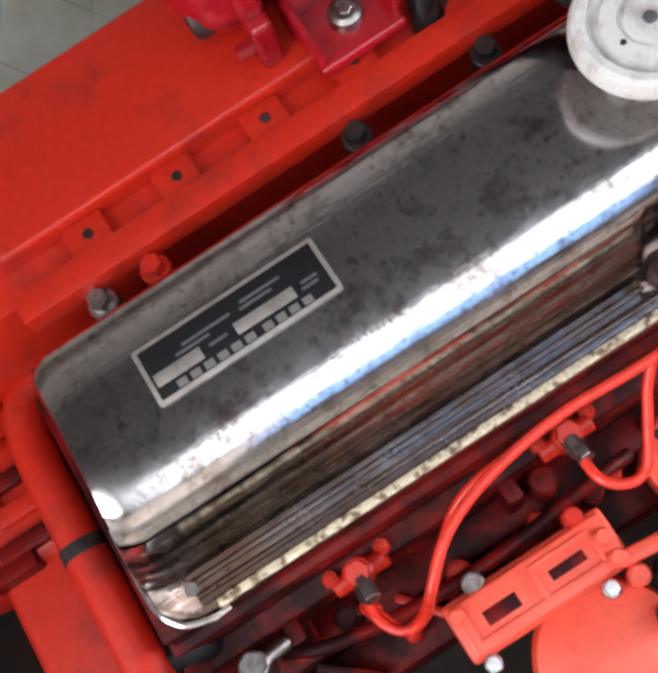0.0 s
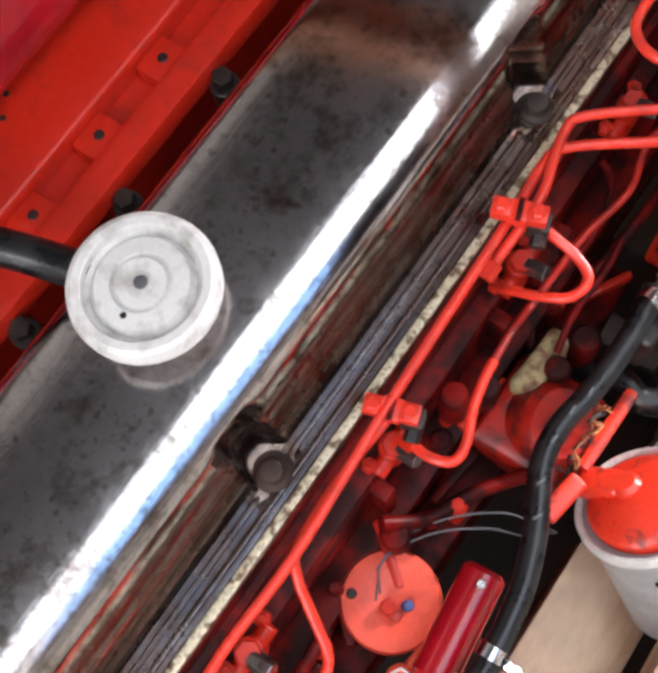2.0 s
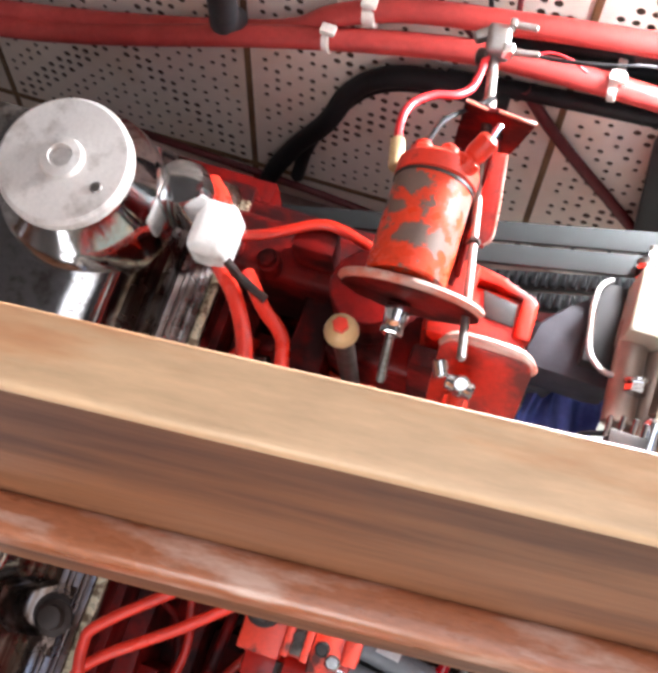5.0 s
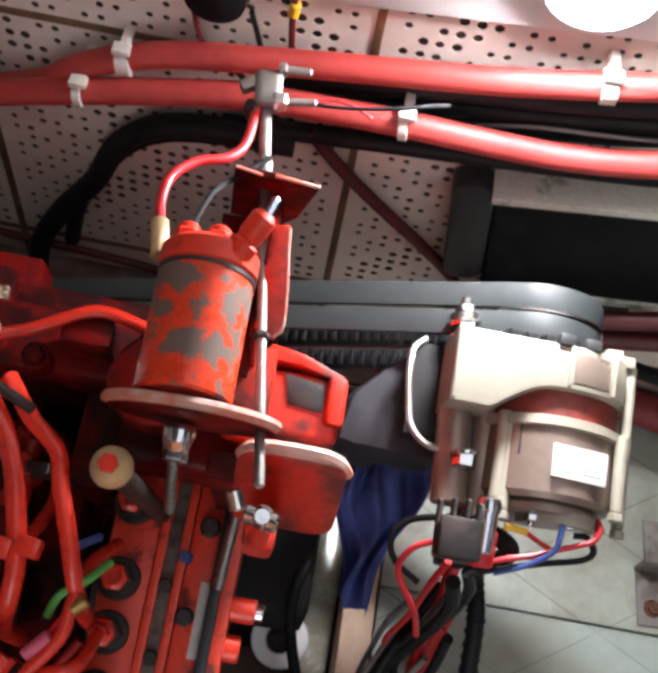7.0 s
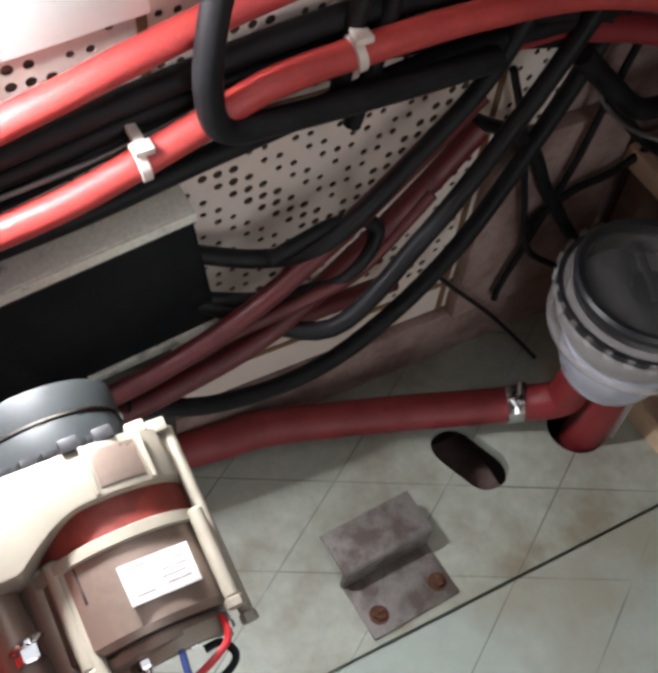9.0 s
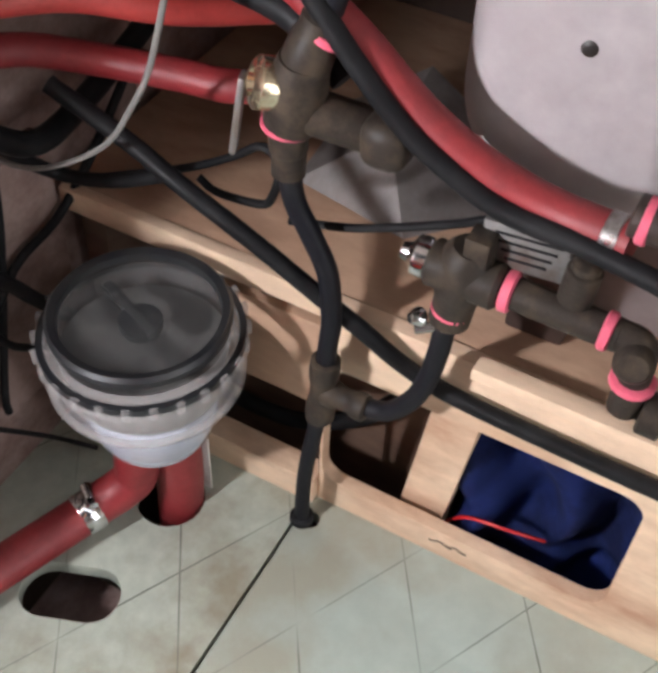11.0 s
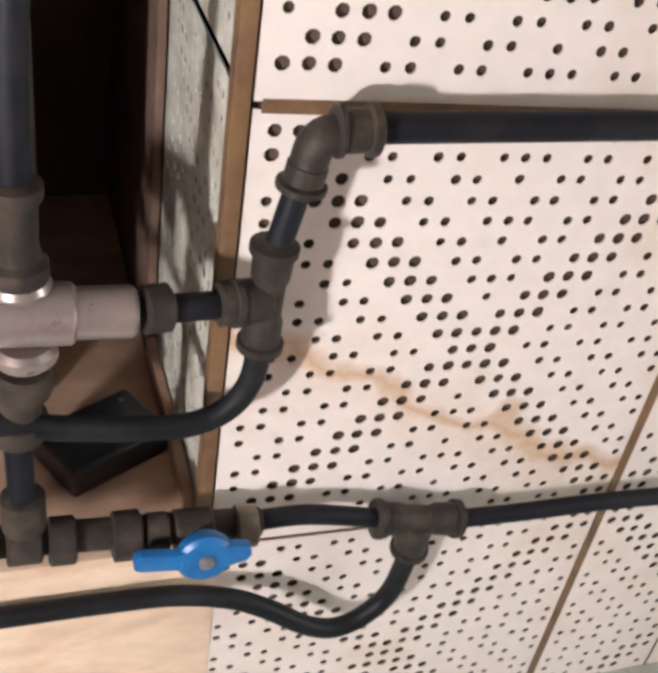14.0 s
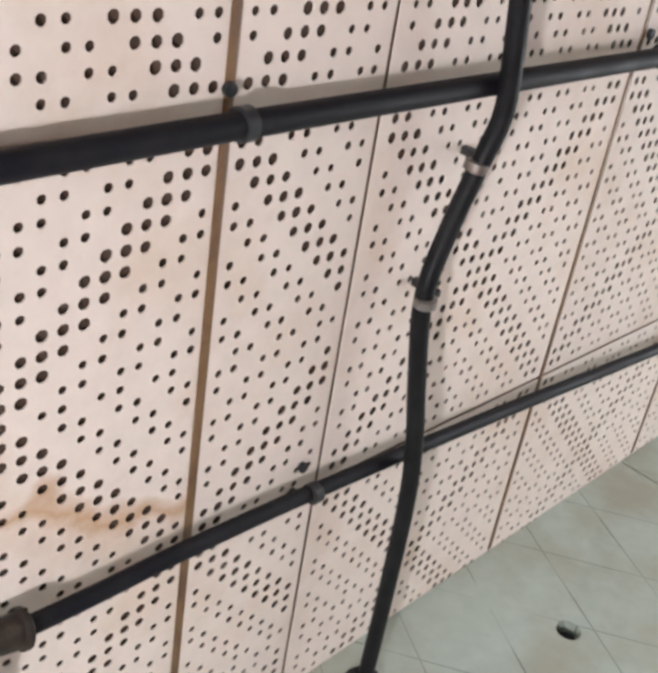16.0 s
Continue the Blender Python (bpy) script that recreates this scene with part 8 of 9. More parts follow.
part("hose", tube([(1.112, 0.5565, 0.34), (1.112, 0.558, 0.30), (1.112, 0.566, 0.262), (1.11, 0.588, 0.238), (1.108, 0.615, 0.231), (1.106, 0.645, 0.246), (1.106, 0.68, 0.276), (1.11, 0.715, 0.295), (1.12, 0.76, 0.297), (1.124, 0.82, 0.296), (1.124, 0.95, 0.298), (1.124, 1.08, 0.303), (1.124, 1.137, 0.310), (1.12, 1.175, 0.328), (1.116, 1.21, 0.352), (1.112, 1.25, 0.376), (1.105, 1.32, 0.42), (1.1, 1.40, 0.462), (1.1, 1.454, 0.489), (1.09, 1.53, 0.53)], 0.0092, 14), BLACK_RUBBER, lower, "black hose along the shelf's front")


def pipe_clip(y, z, r, up):
    """A screwed pipe clip over a pipe along the wall."""
    c = thing("pipe_clip", "small black screwed pipe clip on the wall board", "clip", group="pipe clips on the wall")
    part("band", lathe([(r + 0.0002, 0), (r + 0.0025, 0.001), (r + 0.0025, 0.011), (r + 0.0002, 0.012)], (1.113, y + 0.006, z), (1.113, y - 0.1, z), 20), BLACK_PLASTIC, c)
    for s in (-1, 1):
        part("ear", lathe([(0.0055, 0.0), (0.0055, 0.005), (0.003, 0.0055), (0.0, 0.005)], (WX - 0.002, y - 0.004 * s, z + s * (r + 0.006)), (1.0, y - 0.004 * s, z + s * (r + 0.006)), 16), BLACK_PLASTIC, c)


pipe_clip(0.345, 0.735, 0.0105, 1)
pipe_clip(0.205, 0.3395, 0.0085, 1)
pipe_clip(-0.24, 0.728, 0.0105, 1)
drop = thing("black_hose", "black hose running down the wall into the floor", "hose")
part("hose", tube([(1.10, 0.092, 1.3), (1.098, 0.088, 1.0), (1.095, 0.080, 0.84), (1.094, 0.068, 0.76), (1.096, 0.060, 0.71), (1.102, 0.068, 0.664), (1.106, 0.088, 0.60), (1.106, 0.104, 0.533), (1.1, 0.094, 0.44), (1.094, 0.082, 0.36), (1.09, 0.077, 0.28), (1.087, 0.080, 0.15), (1.085, 0.086, -0.05)], 0.0096, 16), BLACK_RUBBER, drop)
part("foot_collar", lathe([(0.026, 0.0), (0.026, 0.003), (0.017, 0.016), (0.0145, 0.018)], (1.085, 0.0845, 0.0), (1.085, 0.0845, 1), 22), BLACK_RUBBER, drop)
for y, z, m in ((0.070, 0.660, GALVANISED), (0.1035, 0.530, GALVANISED)):
    part("strap", lathe([(0.0098, 0), (0.0116, 0.001), (0.0116, 0.009), (0.0098, 0.010)], (1.103, y + 0.001, z + 0.005), (1.105, y + 0.012 * (1 if z > 0.6 else -0.2), z - 0.05), 18), m, drop)
    part("strap_ear", join(bx(1.106, 1.138, y - 0.026, y - 0.018, z - 0.004, z + 0.004, 0.001), cyl((1.118, y - 0.016, z + 0.002), (1.118, y - 0.028, z + 0.002), 0.005, n=10)), BLACK_PLASTIC, drop)

# red heater hoses
rh = thing("heater_hose", "matt red rubber heater hose with a clamp", "hose")
part("hose", tube([(1.13, 1.45, 0.78), (1.125, 1.38, 0.735), (1.12, 1.319, 0.70), (1.12, 1.285, 0.682), (1.12, 1.237, 0.652), (1.12, 1.18, 0.608), (1.12, 1.125, 0.580), (1.12, 1.071, 0.566), (1.115, 1.02, 0.566), (1.112, 1.0, 0.567)], 0.0168, 18), HOSE_SHADED, rh)
part("hose_clamp", lathe([(0.0170, 0), (0.0182, 0.001), (0.0182, 0.012), (0.0170, 0.013)], (1.115, 1.022, 0.566), (1.113, 1.0, 0.567), 24), STEEL, rh)
solo("heater_hose", tube([(1.2, 1.33, 0.545), (1.16, 1.37, 0.543), (1.15, 1.43, 0.541), (1.13, 1.50, 0.543), (1.08, 1.56, 0.56), (0.98, 1.585, 0.58), (0.85, 1.59, 0.60)], 0.0155, 16), HOSE_SHADED, "matt red rubber hose passing behind the valve", "hose")
solo("dark_hose", tube([(1.12, 1.55, 0.68), (1.14, 1.45, 0.663), (1.145, 1.36, 0.652), (1.14, 1.30, 0.642), (1.13, 1.25, 0.61)], 0.014, 14), BLACK_RUBBER, "dark rubber hose beside the heater", "hose")
solo("grey_cable", tube([(1.04, 1.32, 0.95), (1.045, 1.335, 0.78), (1.05, 1.373, 0.639), (1.05, 1.402, 0.576), (1.05, 1.443, 0.518), (1.05, 1.522, 0.464), (1.05, 1.585, 0.455), (1.04, 1.605, 0.50)], 0.0027, 10), WIRE_PALE, "thin pale grey cable hanging in an arc", "cable")
solo("black_cable", tube([(1.13, 1.52, 0.40), (1.13, 1.414, 0.455), (1.13, 1.36, 0.49), (1.128, 1.328, 0.515), (1.128, 1.31, 0.50), (1.13, 1.319, 0.46), (1.132, 1.334, 0.444), (1.13, 1.38, 0.44), (1.13, 1.40, 0.45)], 0.0042, 8), BLACK_RUBBER, "thin black cable tied near the valve", "cable")
solo("black_cable", tube([(1.13, 1.30, 0.44), (1.13, 1.26, 0.452), (1.13, 1.219, 0.468), (1.125, 1.141, 0.512), (1.115, 1.107, 0.54), (1.11, 1.08, 0.55)], 0.004, 8), BLACK_RUBBER, "thin black cable along the valves", "cable")

# ---- end wall: hoses, cables, lamp and battery box ----
uh2 = thing("wall_hose", "matt red rubber hose clipped along the boards", "hose", group="red hoses on the wall")
part("hose", tube([(-1.0, 1.585, 0.36), (-0.6, 1.588, 0.39), (-0.236, 1.59, 0.478), (-0.138, 1.59, 0.537), (-0.05, 1.59, 0.574), (0.09, 1.59, 0.598), (0.25, 1.59, 0.621), (0.36, 1.59, 0.643), (0.45, 1.59, 0.666), (0.52, 1.59, 0.686), (0.60, 1.59, 0.706), (0.72, 1.588, 0.725), (0.9, 1.575, 0.735), (1.1, 1.5, 0.70), (1.16, 1.42, 0.68), (1.24, 1.34, 0.66)], 0.0138, 18), HOSE_RED, uh2)
lh2 = thing("wall_hose", "matt red rubber hose clipped along the boards", "hose", group="red hoses on the wall")
part("hose", tube([(-1.0, 1.57, 0.35), (-0.6, 1.572, 0.375), (-0.228, 1.572, 0.49), (-0.135, 1.572, 0.518), (-0.047, 1.572, 0.541), (0.03, 1.572, 0.556), (0.12, 1.572, 0.560), (0.20, 1.572, 0.560), (0.27, 1.572, 0.557), (0.35, 1.572, 0.557), (0.43, 1.572, 0.569), (0.50, 1.572, 0.591), (0.56, 1.572, 0.613), (0.62, 1.573, 0.634), (0.70, 1.572, 0.643), (0.82, 1.565, 0.652), (0.95, 1.55, 0.650), (1.08, 1.50, 0.63), (1.16, 1.43, 0.60), (1.25, 1.36, 0.58)], 0.0140, 18), HOSE_RED, lh2)
for x, y, z, r, par in ((0.362, 1.59, 0.6435, 0.0138, uh2), (-0.098, 1.59, 0.555, 0.0138, uh2), (0.187, 1.572, 0.5605, 0.0140, lh2), (0.502, 1.572, 0.5915, 0.0140, lh2), (-0.140, 1.572, 0.5165, 0.0140, lh2), (0.70, 1.572, 0.643, 0.0140, lh2)):
    c = part("hose_clip", join(lathe([(r + 0.0003, 0), (r + 0.003, 0.001), (r + 0.003, 0.015 if par is uh2 else 0.009), (r + 0.0003, 0.016 if par is uh2 else 0.010)], (x - 0.006, y, z - 0.001), (x + 0.1, y, z + 0.014), 22), bx(x - 0.004, x + 0.006, y - 0.004, WY - 0.002, z + r - 0.002, z + r + 0.006, 0.002), bx(x - 0.009, x + 0.009, y - 0.012, y + 0.002, z + r + 0.002, z + r + 0.009, 0.002)), NYLON, par, "white nylon clip")
tr = thing("red_tube", "bright red tube ending in a clamp", "hose")
part("hose", tube([(-0.20, 1.33, 1.05), (-0.185, 1.35, 0.93), (-0.176, 1.365, 0.84), (-0.178, 1.37, 0.79)], 0.017, 16), HOSE_RED, tr)
part("clamp", collar((-0.178, 1.370, 0.795), (-0.179, 1.371, 0.775), 0.0185), CHROME, tr)
part("tail", tube([(-0.178, 1.37, 0.79), (-0.19, 1.40, 0.70), (-0.24, 1.50, 0.58), (-0.26, 1.58, 0.50)], 0.014, 14), BLACK_RUBBER, tr)

lamp_board = solo("lamp_board", moved(bx(0.0, 0.434, -0.012, 0.004, 0.0, 0.30, 0.002), pose(0.099, WY - 0.004, 0.665, 0, -5.6, 0)), LAMP_BOARD, "plain white painted board behind the wall lamp", "board")
lamp = thing("bulkhead_lamp", "small round white bulkhead lamp with a grey rim", "lamp", Matrix.Translation((0.318, WY - 0.0162, 0.764)) @ pose(0, 0, 0, 90))
part("base", lathe([(0.051, 0.0), (0.0535, 0.003), (0.0535, 0.021), (0.0515, 0.023), (0.047, 0.021)], (0, 0, 0), (0, 0, 1), 48), RIM_GREY, lamp)
part("dome", lathe([(0.0455, 0.018), (0.0445, 0.0235), (0.040, 0.0300), (0.033, 0.0345), (0.022, 0.0375), (0.01, 0.0388), (0.0, 0.039)], (0, 0, 0), (0, 0, 1), 48), LAMP_GLASS, lamp, "glowing white glass dome")

horn = thing("wall_gauge", "dark round housing on the wall boards", "gauge", Matrix.Translation((-0.008, WY, 0.660)) @ pose(0, 0, 0, 90))
part("body", lathe([(0.031, 0.0), (0.0315, 0.022), (0.029, 0.034), (0.02, 0.038), (0.0, 0.038)], (0, 0, 0), (0, 0, 1), 36), BOX_BLACK, horn)
part("rim", lathe([(0.0315, 0.004), (0.0335, 0.005), (0.0335, 0.009), (0.031, 0.011)], (0, 0, 0), (0, 0, 1), 36), RIM_GREY, horn)
for pts, r, m in ((((-0.20, 1.61, 0.70), (-0.16, 1.605, 0.64), (-0.11, 1.605, 0.625), (-0.085, 1.605, 0.65), (-0.075, 1.605, 0.70)), 0.004, DARK_RED),
                  (((-0.03, 1.60, 0.63), (-0.02, 1.60, 0.59), (0.02, 1.60, 0.55), (0.05, 1.59, 0.52)), 0.003, DARK_RED),
                  (((0.025, 1.60, 0.64), (0.035, 1.60, 0.60), (0.045, 1.60, 0.55)), 0.003, BLACK_RUBBER),
                  (((0.065, 1.61, 0.70), (0.063, 1.605, 0.64), (0.068, 1.60, 0.57)), 0.0035, DARK_RED)):
    tc = solo("thin_cable", tube(pts, r, 8), m, "thin cable hanging on the wall boards", "cable")
    if r > 0.003:
        part("connector", cyl(pts[-2] if r > 0.0035 else pts[1], Vector(pts[-2] if r > 0.0035 else pts[1]) + Vector((0.002, 0, 0.016)), 0.0055, n=10), YELLOW, tc, "small yellow connector")
for pts, r, m, lab_ in (
        (((0.094, 1.60, 0.49), (0.13, 1.602, 0.44), (0.18, 1.602, 0.385), (0.245, 1.602, 0.32), (0.30, 1.60, 0.26), (0.33, 1.59, 0.20)), 0.0075, DARK_RED, "dark red cable slanting down the boards"),
        (((-0.55, 1.60, 0.19), (-0.293, 1.60, 0.170), (-0.104, 1.60, 0.150), (0.05, 1.59, 0.13)), 0.006, DARK_RED, "dark red cable low on the boards"),
        (((0.08, 1.595, 0.47), (-0.02, 1.595, 0.468), (-0.08, 1.597, 0.445), (-0.12, 1.597, 0.40), (-0.15, 1.597, 0.33), (-0.20, 1.597, 0.25), (-0.236, 1.59, 0.17), (-0.25, 1.58, 0.06)), 0.014, BLACK_RUBBER, "thick black cable hanging off the boards"),
        (((0.08, 1.60, 0.455), (-0.02, 1.60, 0.45), (-0.085, 1.60, 0.425), (-0.135, 1.60, 0.36), (-0.175, 1.60, 0.27), (-0.19, 1.59, 0.2)), 0.010, BLACK_RUBBER, "thick black cable hanging off the boards"),
        (((0.0, 1.60, 0.475), (0.15, 1.603, 0.487), (0.30, 1.603, 0.50), (0.45, 1.60, 0.52), (0.6, 1.59, 0.56), (0.8, 1.58, 0.60), (1.0, 1.58, 0.60)), 0.011, BLACK_RUBBER, "black cable along the red hoses"),
        # The next four cables also fill the shadow between the red hoses.
        (((0.05, 1.606, 0.545), (0.2, 1.606, 0.58), (0.35, 1.606, 0.60), (0.5, 1.606, 0.628), (0.7, 1.6, 0.66), (0.9, 1.59, 0.66)), 0.012, BLACK_RUBBER, "black cable along the red hoses"),
        (((0.1, 1.606, 0.53), (0.25, 1.606, 0.562), (0.4, 1.606, 0.585), (0.55, 1.604, 0.615), (0.75, 1.6, 0.63), (0.95, 1.58, 0.61)), 0.0095, BLACK_RUBBER, "black cable along the red hoses"),
        (((0.1, 1.607, 0.515), (0.25, 1.607, 0.54), (0.4, 1.607, 0.562), (0.55, 1.606, 0.598), (0.75, 1.602, 0.61), (0.95, 1.58, 0.58)), 0.010, BLACK_RUBBER, "black cable along the red hoses"),
        (((0.12, 1.608, 0.56), (0.3, 1.608, 0.59), (0.45, 1.608, 0.612), (0.65, 1.606, 0.645), (0.85, 1.6, 0.645), (1.0, 1.58, 0.59)), 0.009, BLACK_RUBBER, "black cable along the red hoses"),
        (((0.26, 1.598, 0.548), (0.32, 1.596, 0.566), (0.40, 1.594, 0.576), (0.5, 1.594, 0.592), (0.62, 1.59, 0.63)), 0.0025, WIRE_PALE, "thin pale wire between the hoses"),
        (((0.30, 1.56, 0.265), (0.40, 1.552, 0.290), (0.50, 1.548, 0.318), (0.60, 1.548, 0.365), (0.72, 1.555, 0.45), (0.85, 1.57, 0.55)), 0.012, DARK_RED, "dark red battery cable under the box"),
        (((0.32, 1.56, 0.235), (0.42, 1.55, 0.255), (0.52, 1.545, 0.282), (0.62, 1.545, 0.32), (0.75, 1.555, 0.41), (0.86, 1.57, 0.50)), 0.013, DARK_RED, "dark red battery cable under the box"),
        (((0.585, 1.56, 0.82), (0.562, 1.56, 0.72), (0.558, 1.56, 0.65), (0.572, 1.56, 0.612), (0.62, 1.56, 0.604), (0.735, 1.56, 0.600), (0.85, 1.56, 0.60)), 0.0125, BLACK_RUBBER, "black cable hooking round the hoses"),
        (((0.86, 1.585, 0.50), (0.949, 1.585, 0.436), (1.002, 1.585, 0.343), (1.04, 1.583, 0.285), (1.057, 1.58, 0.256), (1.10, 1.56, 0.19)), 0.0085, BLACK_RUBBER, "black cable slanting over the corner board"),
        (((1.36, 1.583, 0.52), (1.222, 1.583, 0.395), (1.127, 1.585, 0.327), (1.052, 1.586, 0.311), (1.00, 1.586, 0.27)), 0.0055, BLACK_RUBBER, "thin black cable over the corner board"),
        (((1.07, 1.585, 0.56), (1.053, 1.586, 0.452), (1.037, 1.586, 0.348), (0.989, 1.586, 0.169), (0.985, 1.586, 0.13)), 0.0048, BLACK_RUBBER, "dark cable down the corner board"),
        (((0.942, 1.585, 0.362), (0.899, 1.585, 0.296), (0.864, 1.583, 0.272), (0.872, 1.58, 0.240), (0.958, 1.575, 0.135), (1.02, 1.565, 0.055), (1.06, 1.54, 0.004)), 0.0032, BLACK_RUBBER, "thin black cable looping down to the floor"),
        (((1.05, 1.58, 0.47), (1.12, 1.575, 0.39), (1.12, 1.50, 0.410), (1.12, 1.42, 0.452)), 0.0075, BLACK_RUBBER, "black cable to the shelf"),
        (((0.98, 1.58, 0.55), (1.04, 1.57, 0.49), (1.09, 1.565, 0.45), (1.16, 1.57, 0.445), (1.30, 1.58, 0.47), (1.45, 1.58, 0.52)), 0.013, BLACK_RUBBER, "thick black cable end in the corner"),
        (((0.535, 1.605, 0.425), (0.62, 1.575, 0.405), (0.68, 1.55, 0.43), (0.78, 1.56, 0.50), (0.86, 1.57, 0.58), (0.92, 1.58, 0.70)), 0.010, BLACK_RUBBER, "thick black battery cable"),
        (((0.52, 1.605, 0.375), (0.59, 1.57, 0.335), (0.68, 1.52, 0.32), (0.78, 1.53, 0.40), (0.88, 1.55, 0.50), (0.97, 1.57, 0.62), (1.02, 1.59, 0.74)), 0.0105, BLACK_RUBBER, "thick black battery cable"),
        (((0.52, 1.605, 0.36), (0.62, 1.565, 0.35), (0.70, 1.54, 0.375), (0.74, 1.55, 0.42), (0.70, 1.56, 0.44), (0.62, 1.56, 0.42)), 0.008, BLACK_RUBBER, "looped black battery cable"),
        (((0.45, 1.55, 0.27), (0.56, 1.54, 0.22), (0.70, 1.54, 0.22), (0.85, 1.56, 0.30), (0.96, 1.58, 0.45), (1.03, 1.59, 0.6)), 0.011, BLACK_RUBBER, "thick black battery cable"),
        (((0.55, 1.55, 0.33), (0.66, 1.54, 0.36), (0.72, 1.54, 0.38), (0.80, 1.55, 0.45)), 0.008, DARK_RED, "short dark red battery cable"),
        (((0.50, 1.59, 0.24), (0.64, 1.58, 0.27), (0.80, 1.58, 0.27)), 0.012, DARK_RED, "short dark red battery cable"),
        (((0.90, 1.588, 0.55), (0.94, 1.585, 0.45), (0.97, 1.58, 0.34), (1.0, 1.575, 0.24), (1.06, 1.57, 0.18)), 0.0045, BLACK_RUBBER, "thin black cable down the corner"),
        (((0.72, 1.60, 0.80), (0.715, 1.59, 0.72), (0.70, 1.585, 0.64), (0.69, 1.58, 0.58)), 0.009, BLACK_RUBBER, "black cable hanging over the hoses"),
        (((0.76, 1.60, 0.80), (0.745, 1.59, 0.70), (0.73, 1.585, 0.62), (0.71, 1.58, 0.55)), 0.009, BLACK_RUBBER, "black cable hanging over the hoses")):
    solo("wall_cable", tube(pts, r, 12), m, lab_, "cable")

box = thing("battery_box", "scuffed black battery box with a worn grey-green lid edge", "box")
BOXM = pose(0.299, 0, 0.470, 0, -8.4, 0)
part("body", moved(bx(0.004, 0.250, 1.579, 1.617, -0.186, -0.012, 0.005, 3), BOXM), BOX_BLACK, box)
part("lid", moved(join(bx(0.0, 0.253, 1.577, 1.617, -0.010, 0.0, 0.0025), bx(0.0, 0.253, 1.574, 1.579, -0.013, -0.001, 0.0015)), BOXM), BOX_GREEN, box, "worn grey-green painted lid")
part("lid_groove", moved(bx(0.003, 0.251, 1.576, 1.580, -0.0175, -0.0145, 0.0008), BOXM), OIL_BLACK, box)
part("end_lobe", moved(slab(rrect(-0.044, 0.004, -0.178, 0.004, 0.019, 6), -1.615, -1.582, FACE_Y, b=0.006), BOXM), DRUM_BLACK, box, "rounded black end of the box")
part("bottom_lip", moved(rough(bx(0.10, 0.252, 1.573, 1.580, -0.190, -0.180, 0.002), 0.002, 60), BOXM), BOX_GREEN, box)
# The black stand also fills in the shade under the box.
part("stand", bx(0.34, 0.52, 1.585, 1.615, 0.0, 0.31, 0.004), OIL_BLACK, box)

# ---- beside the engine: motor, cap, block and sheet in the bilge ----
motor = thing("bilge_motor", "grey twin cylinder motor with a white label", "motor")
part("cylinder", cyl((0.085, 1.02, 0.03), (0.205, 1.004, 0.028), 0.017, n=24, b=0.002), MOTOR_GREY, motor)
part("cylinder", cyl((0.085, 0.985, 0.02), (0.215, 0.968, 0.018), 0.0135, n=24, b=0.002), MOTOR_GREY, motor)
part("end_cap", join(bx(0.202, 0.216, 0.975, 1.022, 0.005, 0.04, 0.004), cyl((0.208, 0.985, 0.035), (0.214, 1.03, 0.036), 0.008, n=12)), CRIMSON, motor, "dark red end cap")
part("label", moved(bx(-0.016, 0.016, -0.0125, 0.0125, 0.0, 0.0012, 0.0003), pose(0.140, 1.022, 0.0468, -18, 0, -8)), CLEAN_WHITE, motor)
part("flange", bx(0.06, 0.09, 0.96, 1.05, -0.03, 0.045, 0.006), BLACK_PLASTIC, motor)
part("mount", bx(0.07, 0.2, 0.97, 1.03, -0.2, 0.008, 0.004), OIL_BLACK, motor)
cap = thing("flanged_cap", "white flanged plastic cap with a dark centre", "cap")
part("rim", hoop([(0.018, -0.02), (0.018, 0.0), (0.020, 0.003), (0.037, 0.003), (0.039, 0.0), (0.037, -0.004), (0.026, -0.010), (0.026, -0.10), (0.018, -0.10)], (0.172, 1.190, -0.055), (0.172, 1.17, 0.1), 36), CLEAN_WHITE, cap)
part("core", join(cyl((0.172, 1.19, -0.15), (0.172, 1.19, -0.075), 0.019, n=20), hexa((0.172, 1.19, -0.078), (0.172, 1.19, -0.058), 0.012)), OIL_BLACK, cap)
solo("plastic_sheet", rough(bx(0.198, 0.243, 1.10, 1.40, -0.19, -0.08, 0.014, 4), 0.004, 30), GLASSY, "wet-looking grey-green plastic strip along the bearer", "strip")
solo("support_block", rough(bx(0.125, 0.243, 0.72, 0.905, -0.30, -0.15, 0.006), 0.001, 20), CONCRETE, "pale worn block beside the engine", kind="structure")
solo("support_block", rough(bx(0.127, 0.243, 0.945, 1.06, -0.30, -0.16, 0.006), 0.001, 20), CONCRETE, "pale worn block beside the engine", kind="structure")
solo("support_block", rough(bx(0.110, 0.243, 0.40, 0.69, -0.30, -0.17, 0.006), 0.001, 20), RAW_WOOD, "pale worn block of wood beside the engine", kind="structure")
solo("support_plank", bx(0.10, 0.243, 1.10, 1.36, -0.30, -0.19, 0.006), BROWN_WOOD, "dark worn plank below the plastic cap", kind="structure")
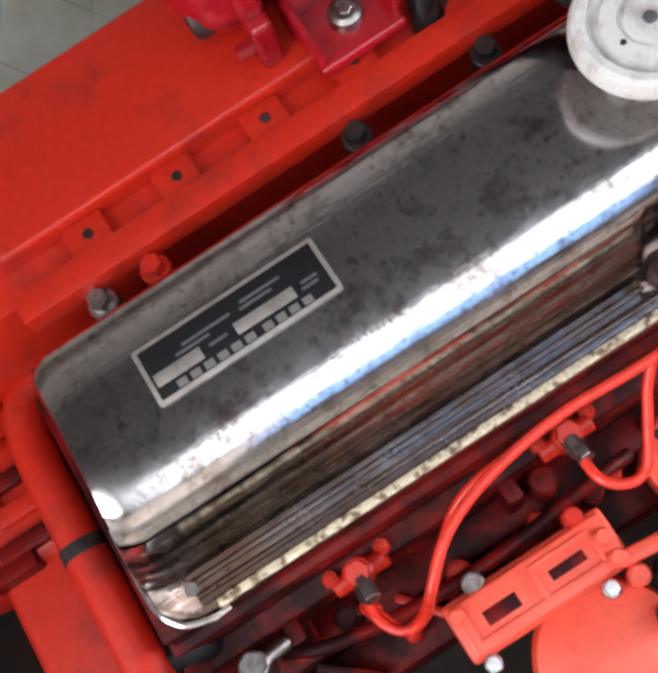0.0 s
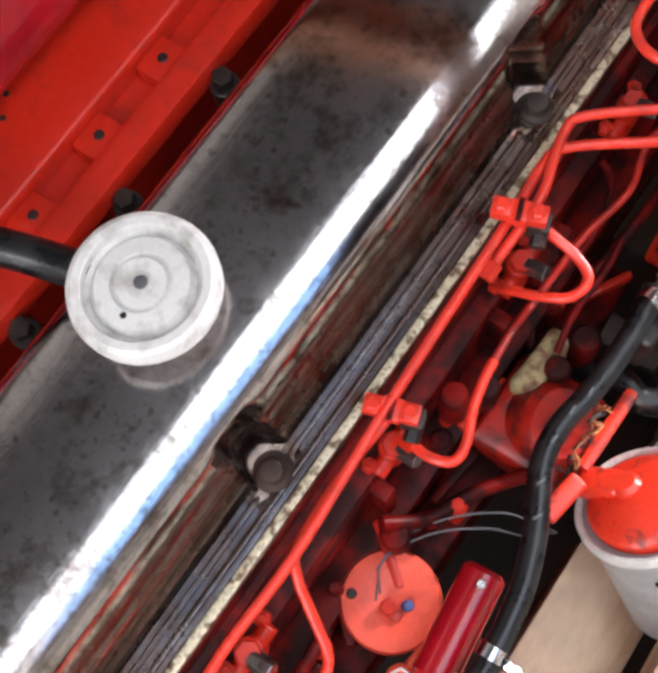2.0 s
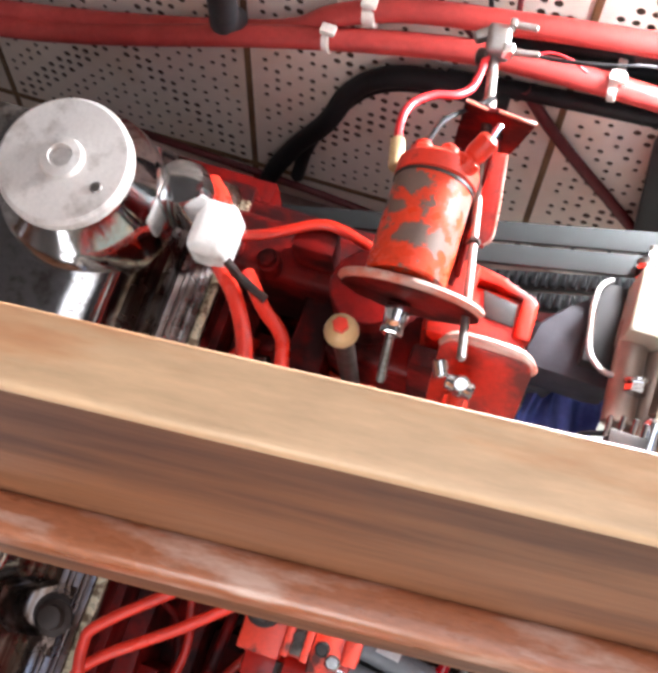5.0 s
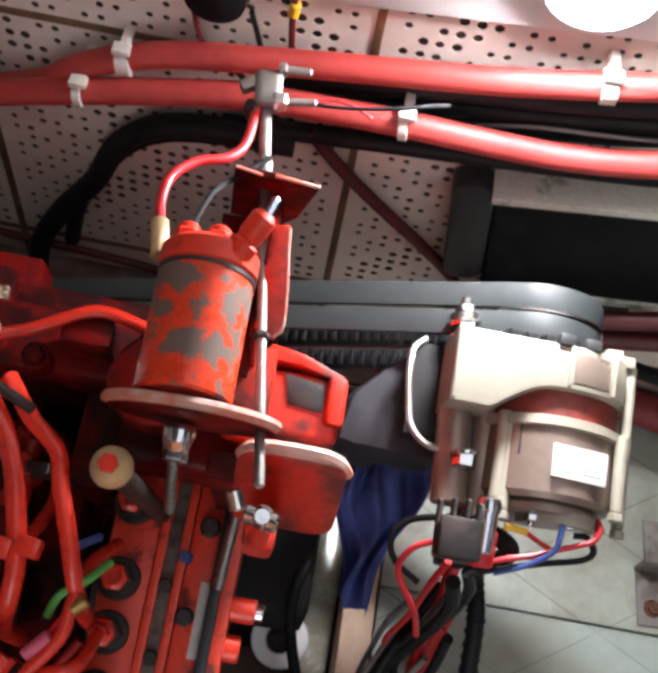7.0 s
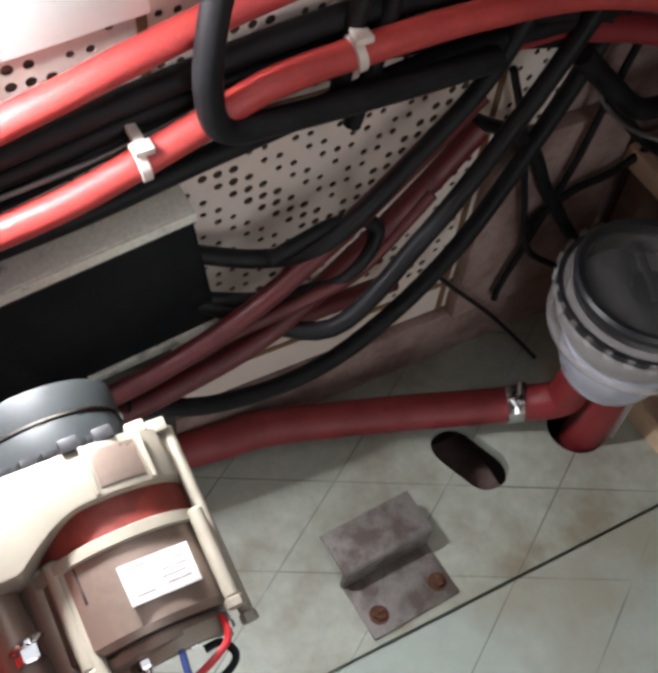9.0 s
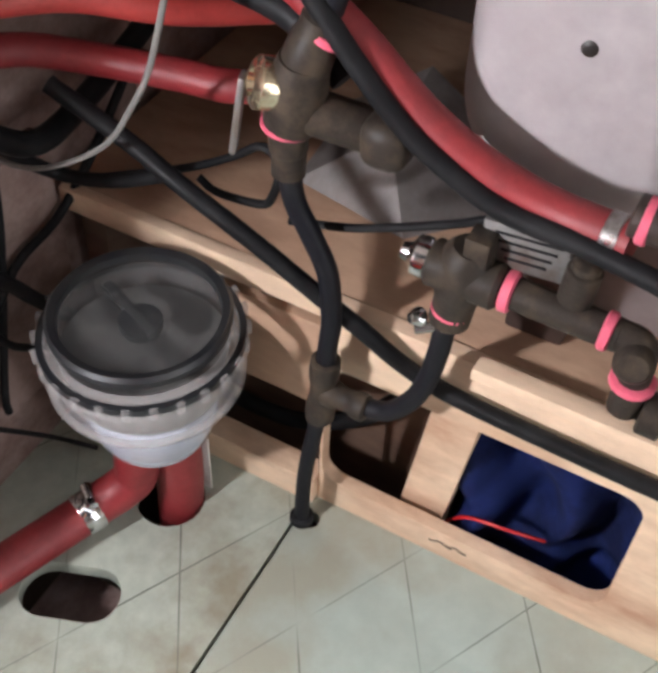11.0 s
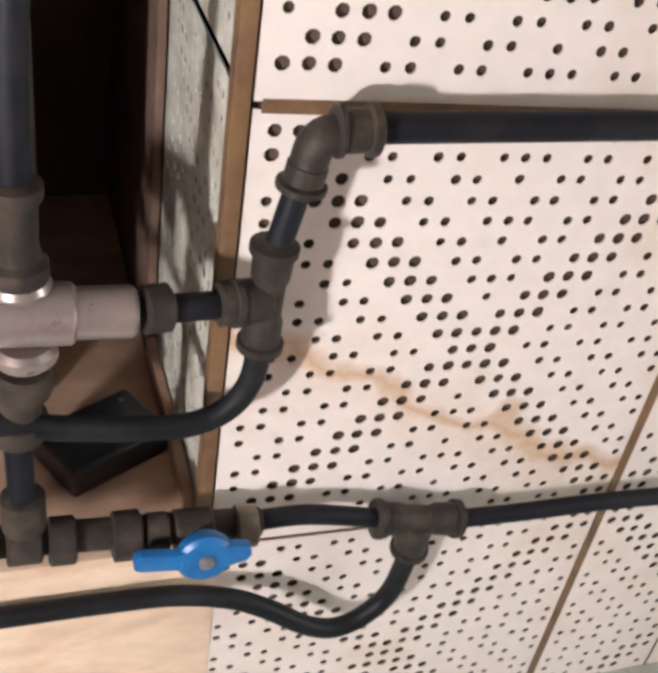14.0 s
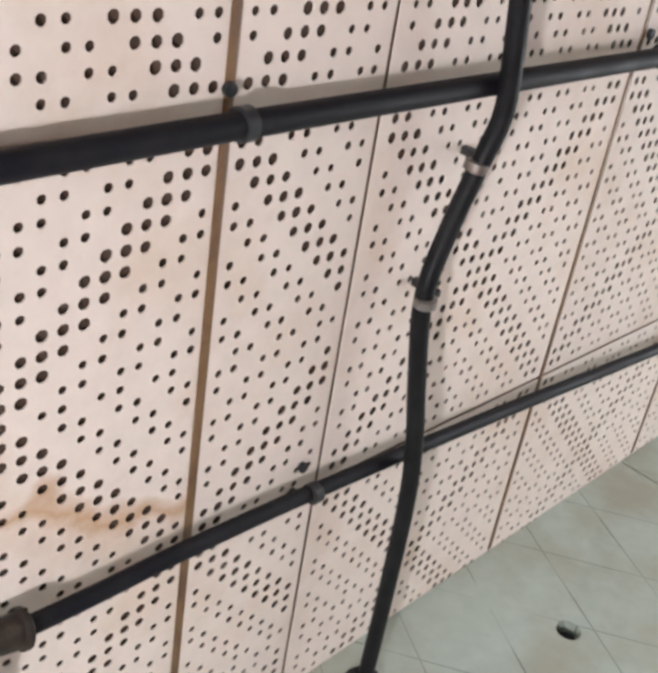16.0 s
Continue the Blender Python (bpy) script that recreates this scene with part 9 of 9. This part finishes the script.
solo("floor_tool", join(bx(0.245, 0.36, 1.034, 1.044, 0.0025, 0.008, 0.002), bx(0.355, 0.40, 1.026, 1.040, 0.0005, 0.008, 0.002), cyl((0.372, 1.034, 0.0), (0.372, 1.034, 0.009), 0.008, n=12)), OIL_BLACK, "dark flat tool lying across the floor edge", "tool")
solo("black_cable", tube([(0.236, 0.70, 0.0), (0.234, 0.80, 0.012), (0.233, 0.876, 0.02), (0.231, 0.955, 0.02), (0.246, 1.015, 0.03), (0.27, 1.06, 0.04), (0.30, 1.10, 0.07), (0.335, 1.13, 0.14), (0.34, 1.16, 0.24)], 0.0062, 12), BLACK_RUBBER, "black cable running along the bearer", "cable")
solo("grey_cable", tube([(0.222, 0.72, 0.0), (0.221, 0.85, 0.016), (0.219, 0.955, 0.02), (0.236, 1.02, 0.035), (0.268, 1.072, 0.05), (0.30, 1.112, 0.09), (0.33, 1.15, 0.17)], 0.0042, 10), WIRE_PALE, "pale grey cable running along the bearer", "cable")
solo("fuse_holder", join(cyl((0.345, 1.16, 0.016), (0.372, 1.225, 0.02), 0.015, n=16, b=0.005), cyl((0.372, 1.222, 0.02), (0.385, 1.25, 0.03), 0.008, n=12)), WIRE_RED, "red fuse holder lying on the floor edge", "fuse holder")
# Black block put in for the unlit void under the front castings.
solo("black_bracket", rough(bx(0.02, 0.20, 1.20, 1.44, -0.25, 0.02, 0.02), 0.003, 20), VOID_BLACK, "black block standing for the dark void under the front castings", kind="structure")

solo("black_cable", tube([(0.215, 1.0, 0.0), (0.217, 1.055, 0.02), (0.20, 1.12, 0.02), (0.18, 1.19, 0.02), (0.178, 1.24, 0.03), (0.19, 1.275, 0.03)], 0.0075, 12), BLACK_RUBBER, "black cable looping past the plastic cap", "cable")
# cable tails below the alternator
tail = thing("corrugated_hose", "ribbed black cable sleeve dropping to the floor", "hose")
TAIL = [(0.372, 1.262, 0.20), (0.380, 1.245, 0.17), (0.385, 1.205, 0.165), (0.390, 1.155, 0.125), (0.396, 1.125, 0.07), (0.400, 1.110, 0.012)]
part("sleeve", tube(TAIL, 0.0105, 14), BLACK_RUBBER, tail)
for a, b in zip(TAIL[1:], TAIL[2:]):
    for k in range(4):
        p, q = Vector(a).lerp(Vector(b), k / 4), Vector(a).lerp(Vector(b), k / 4 + 0.1)
        part("ridge", hoop([(0.0098, -0.0018), (0.0120, -0.0010), (0.0120, 0.0010), (0.0098, 0.0018)], p, q, 14), BLACK_RUBBER, tail)
solo("red_cable", tube([(0.350, 1.262, 0.19), (0.343, 1.225, 0.175), (0.333, 1.19, 0.165), (0.326, 1.15, 0.14), (0.322, 1.12, 0.06), (0.322, 1.11, 0.012)], 0.0085, 12), WIRE_RED, "thick red cable dropping beside the bearer", "cable")
solo("black_cable", tube([(0.340, 1.235, 0.175), (0.315, 1.195, 0.165), (0.288, 1.145, 0.13), (0.268, 1.10, 0.06), (0.262, 1.06, 0.012), (0.262, 0.98, 0.010)], 0.0065, 12), BLACK_RUBBER, "black cable trailing onto the floor edge", "cable")
solo("pale_cable", tube([(0.332, 1.235, 0.17), (0.303, 1.19, 0.155), (0.28, 1.15, 0.12), (0.258, 1.11, 0.06), (0.252, 1.07, 0.010)], 0.0040, 10), WIRE_PALE, "pale cable trailing onto the floor edge", "cable")

# rag over the bracket
rg = bmesh.new()
nu, nv = 26, 34
grid = []
for i in range(nu + 1):
    row = []
    for j in range(nv + 1):
        u, v = i / nu, j / nv
        x = 0.192 + 0.016 * v + 0.108 * u * (1 - 0.72 * v) + 0.006 * math.sin(9 * v + 5 * u)
        y = 1.335 - 0.165 * v - 0.012 * u * v
        z = 0.345 - 0.05 * v + 0.014 * math.sin(13 * u + 3.2 * v) * (0.35 + v) + 0.008 * math.sin(23 * u - 7 * v) - 0.05 * (u - 0.35) ** 2
        row.append(rg.verts.new((x, y, z)))
    grid.append(row)
for i in range(nu):
    for j in range(nv):
        rg.faces.new((grid[i][j], grid[i + 1][j], grid[i + 1][j + 1], grid[i][j + 1]))
bmesh.ops.solidify(rg, geom=rg.faces[:], thickness=0.002)
solo("blue_rag", rg, BLUE_RAG, "crumpled blue cotton rag hung over the bracket", "rag", sharp=85)
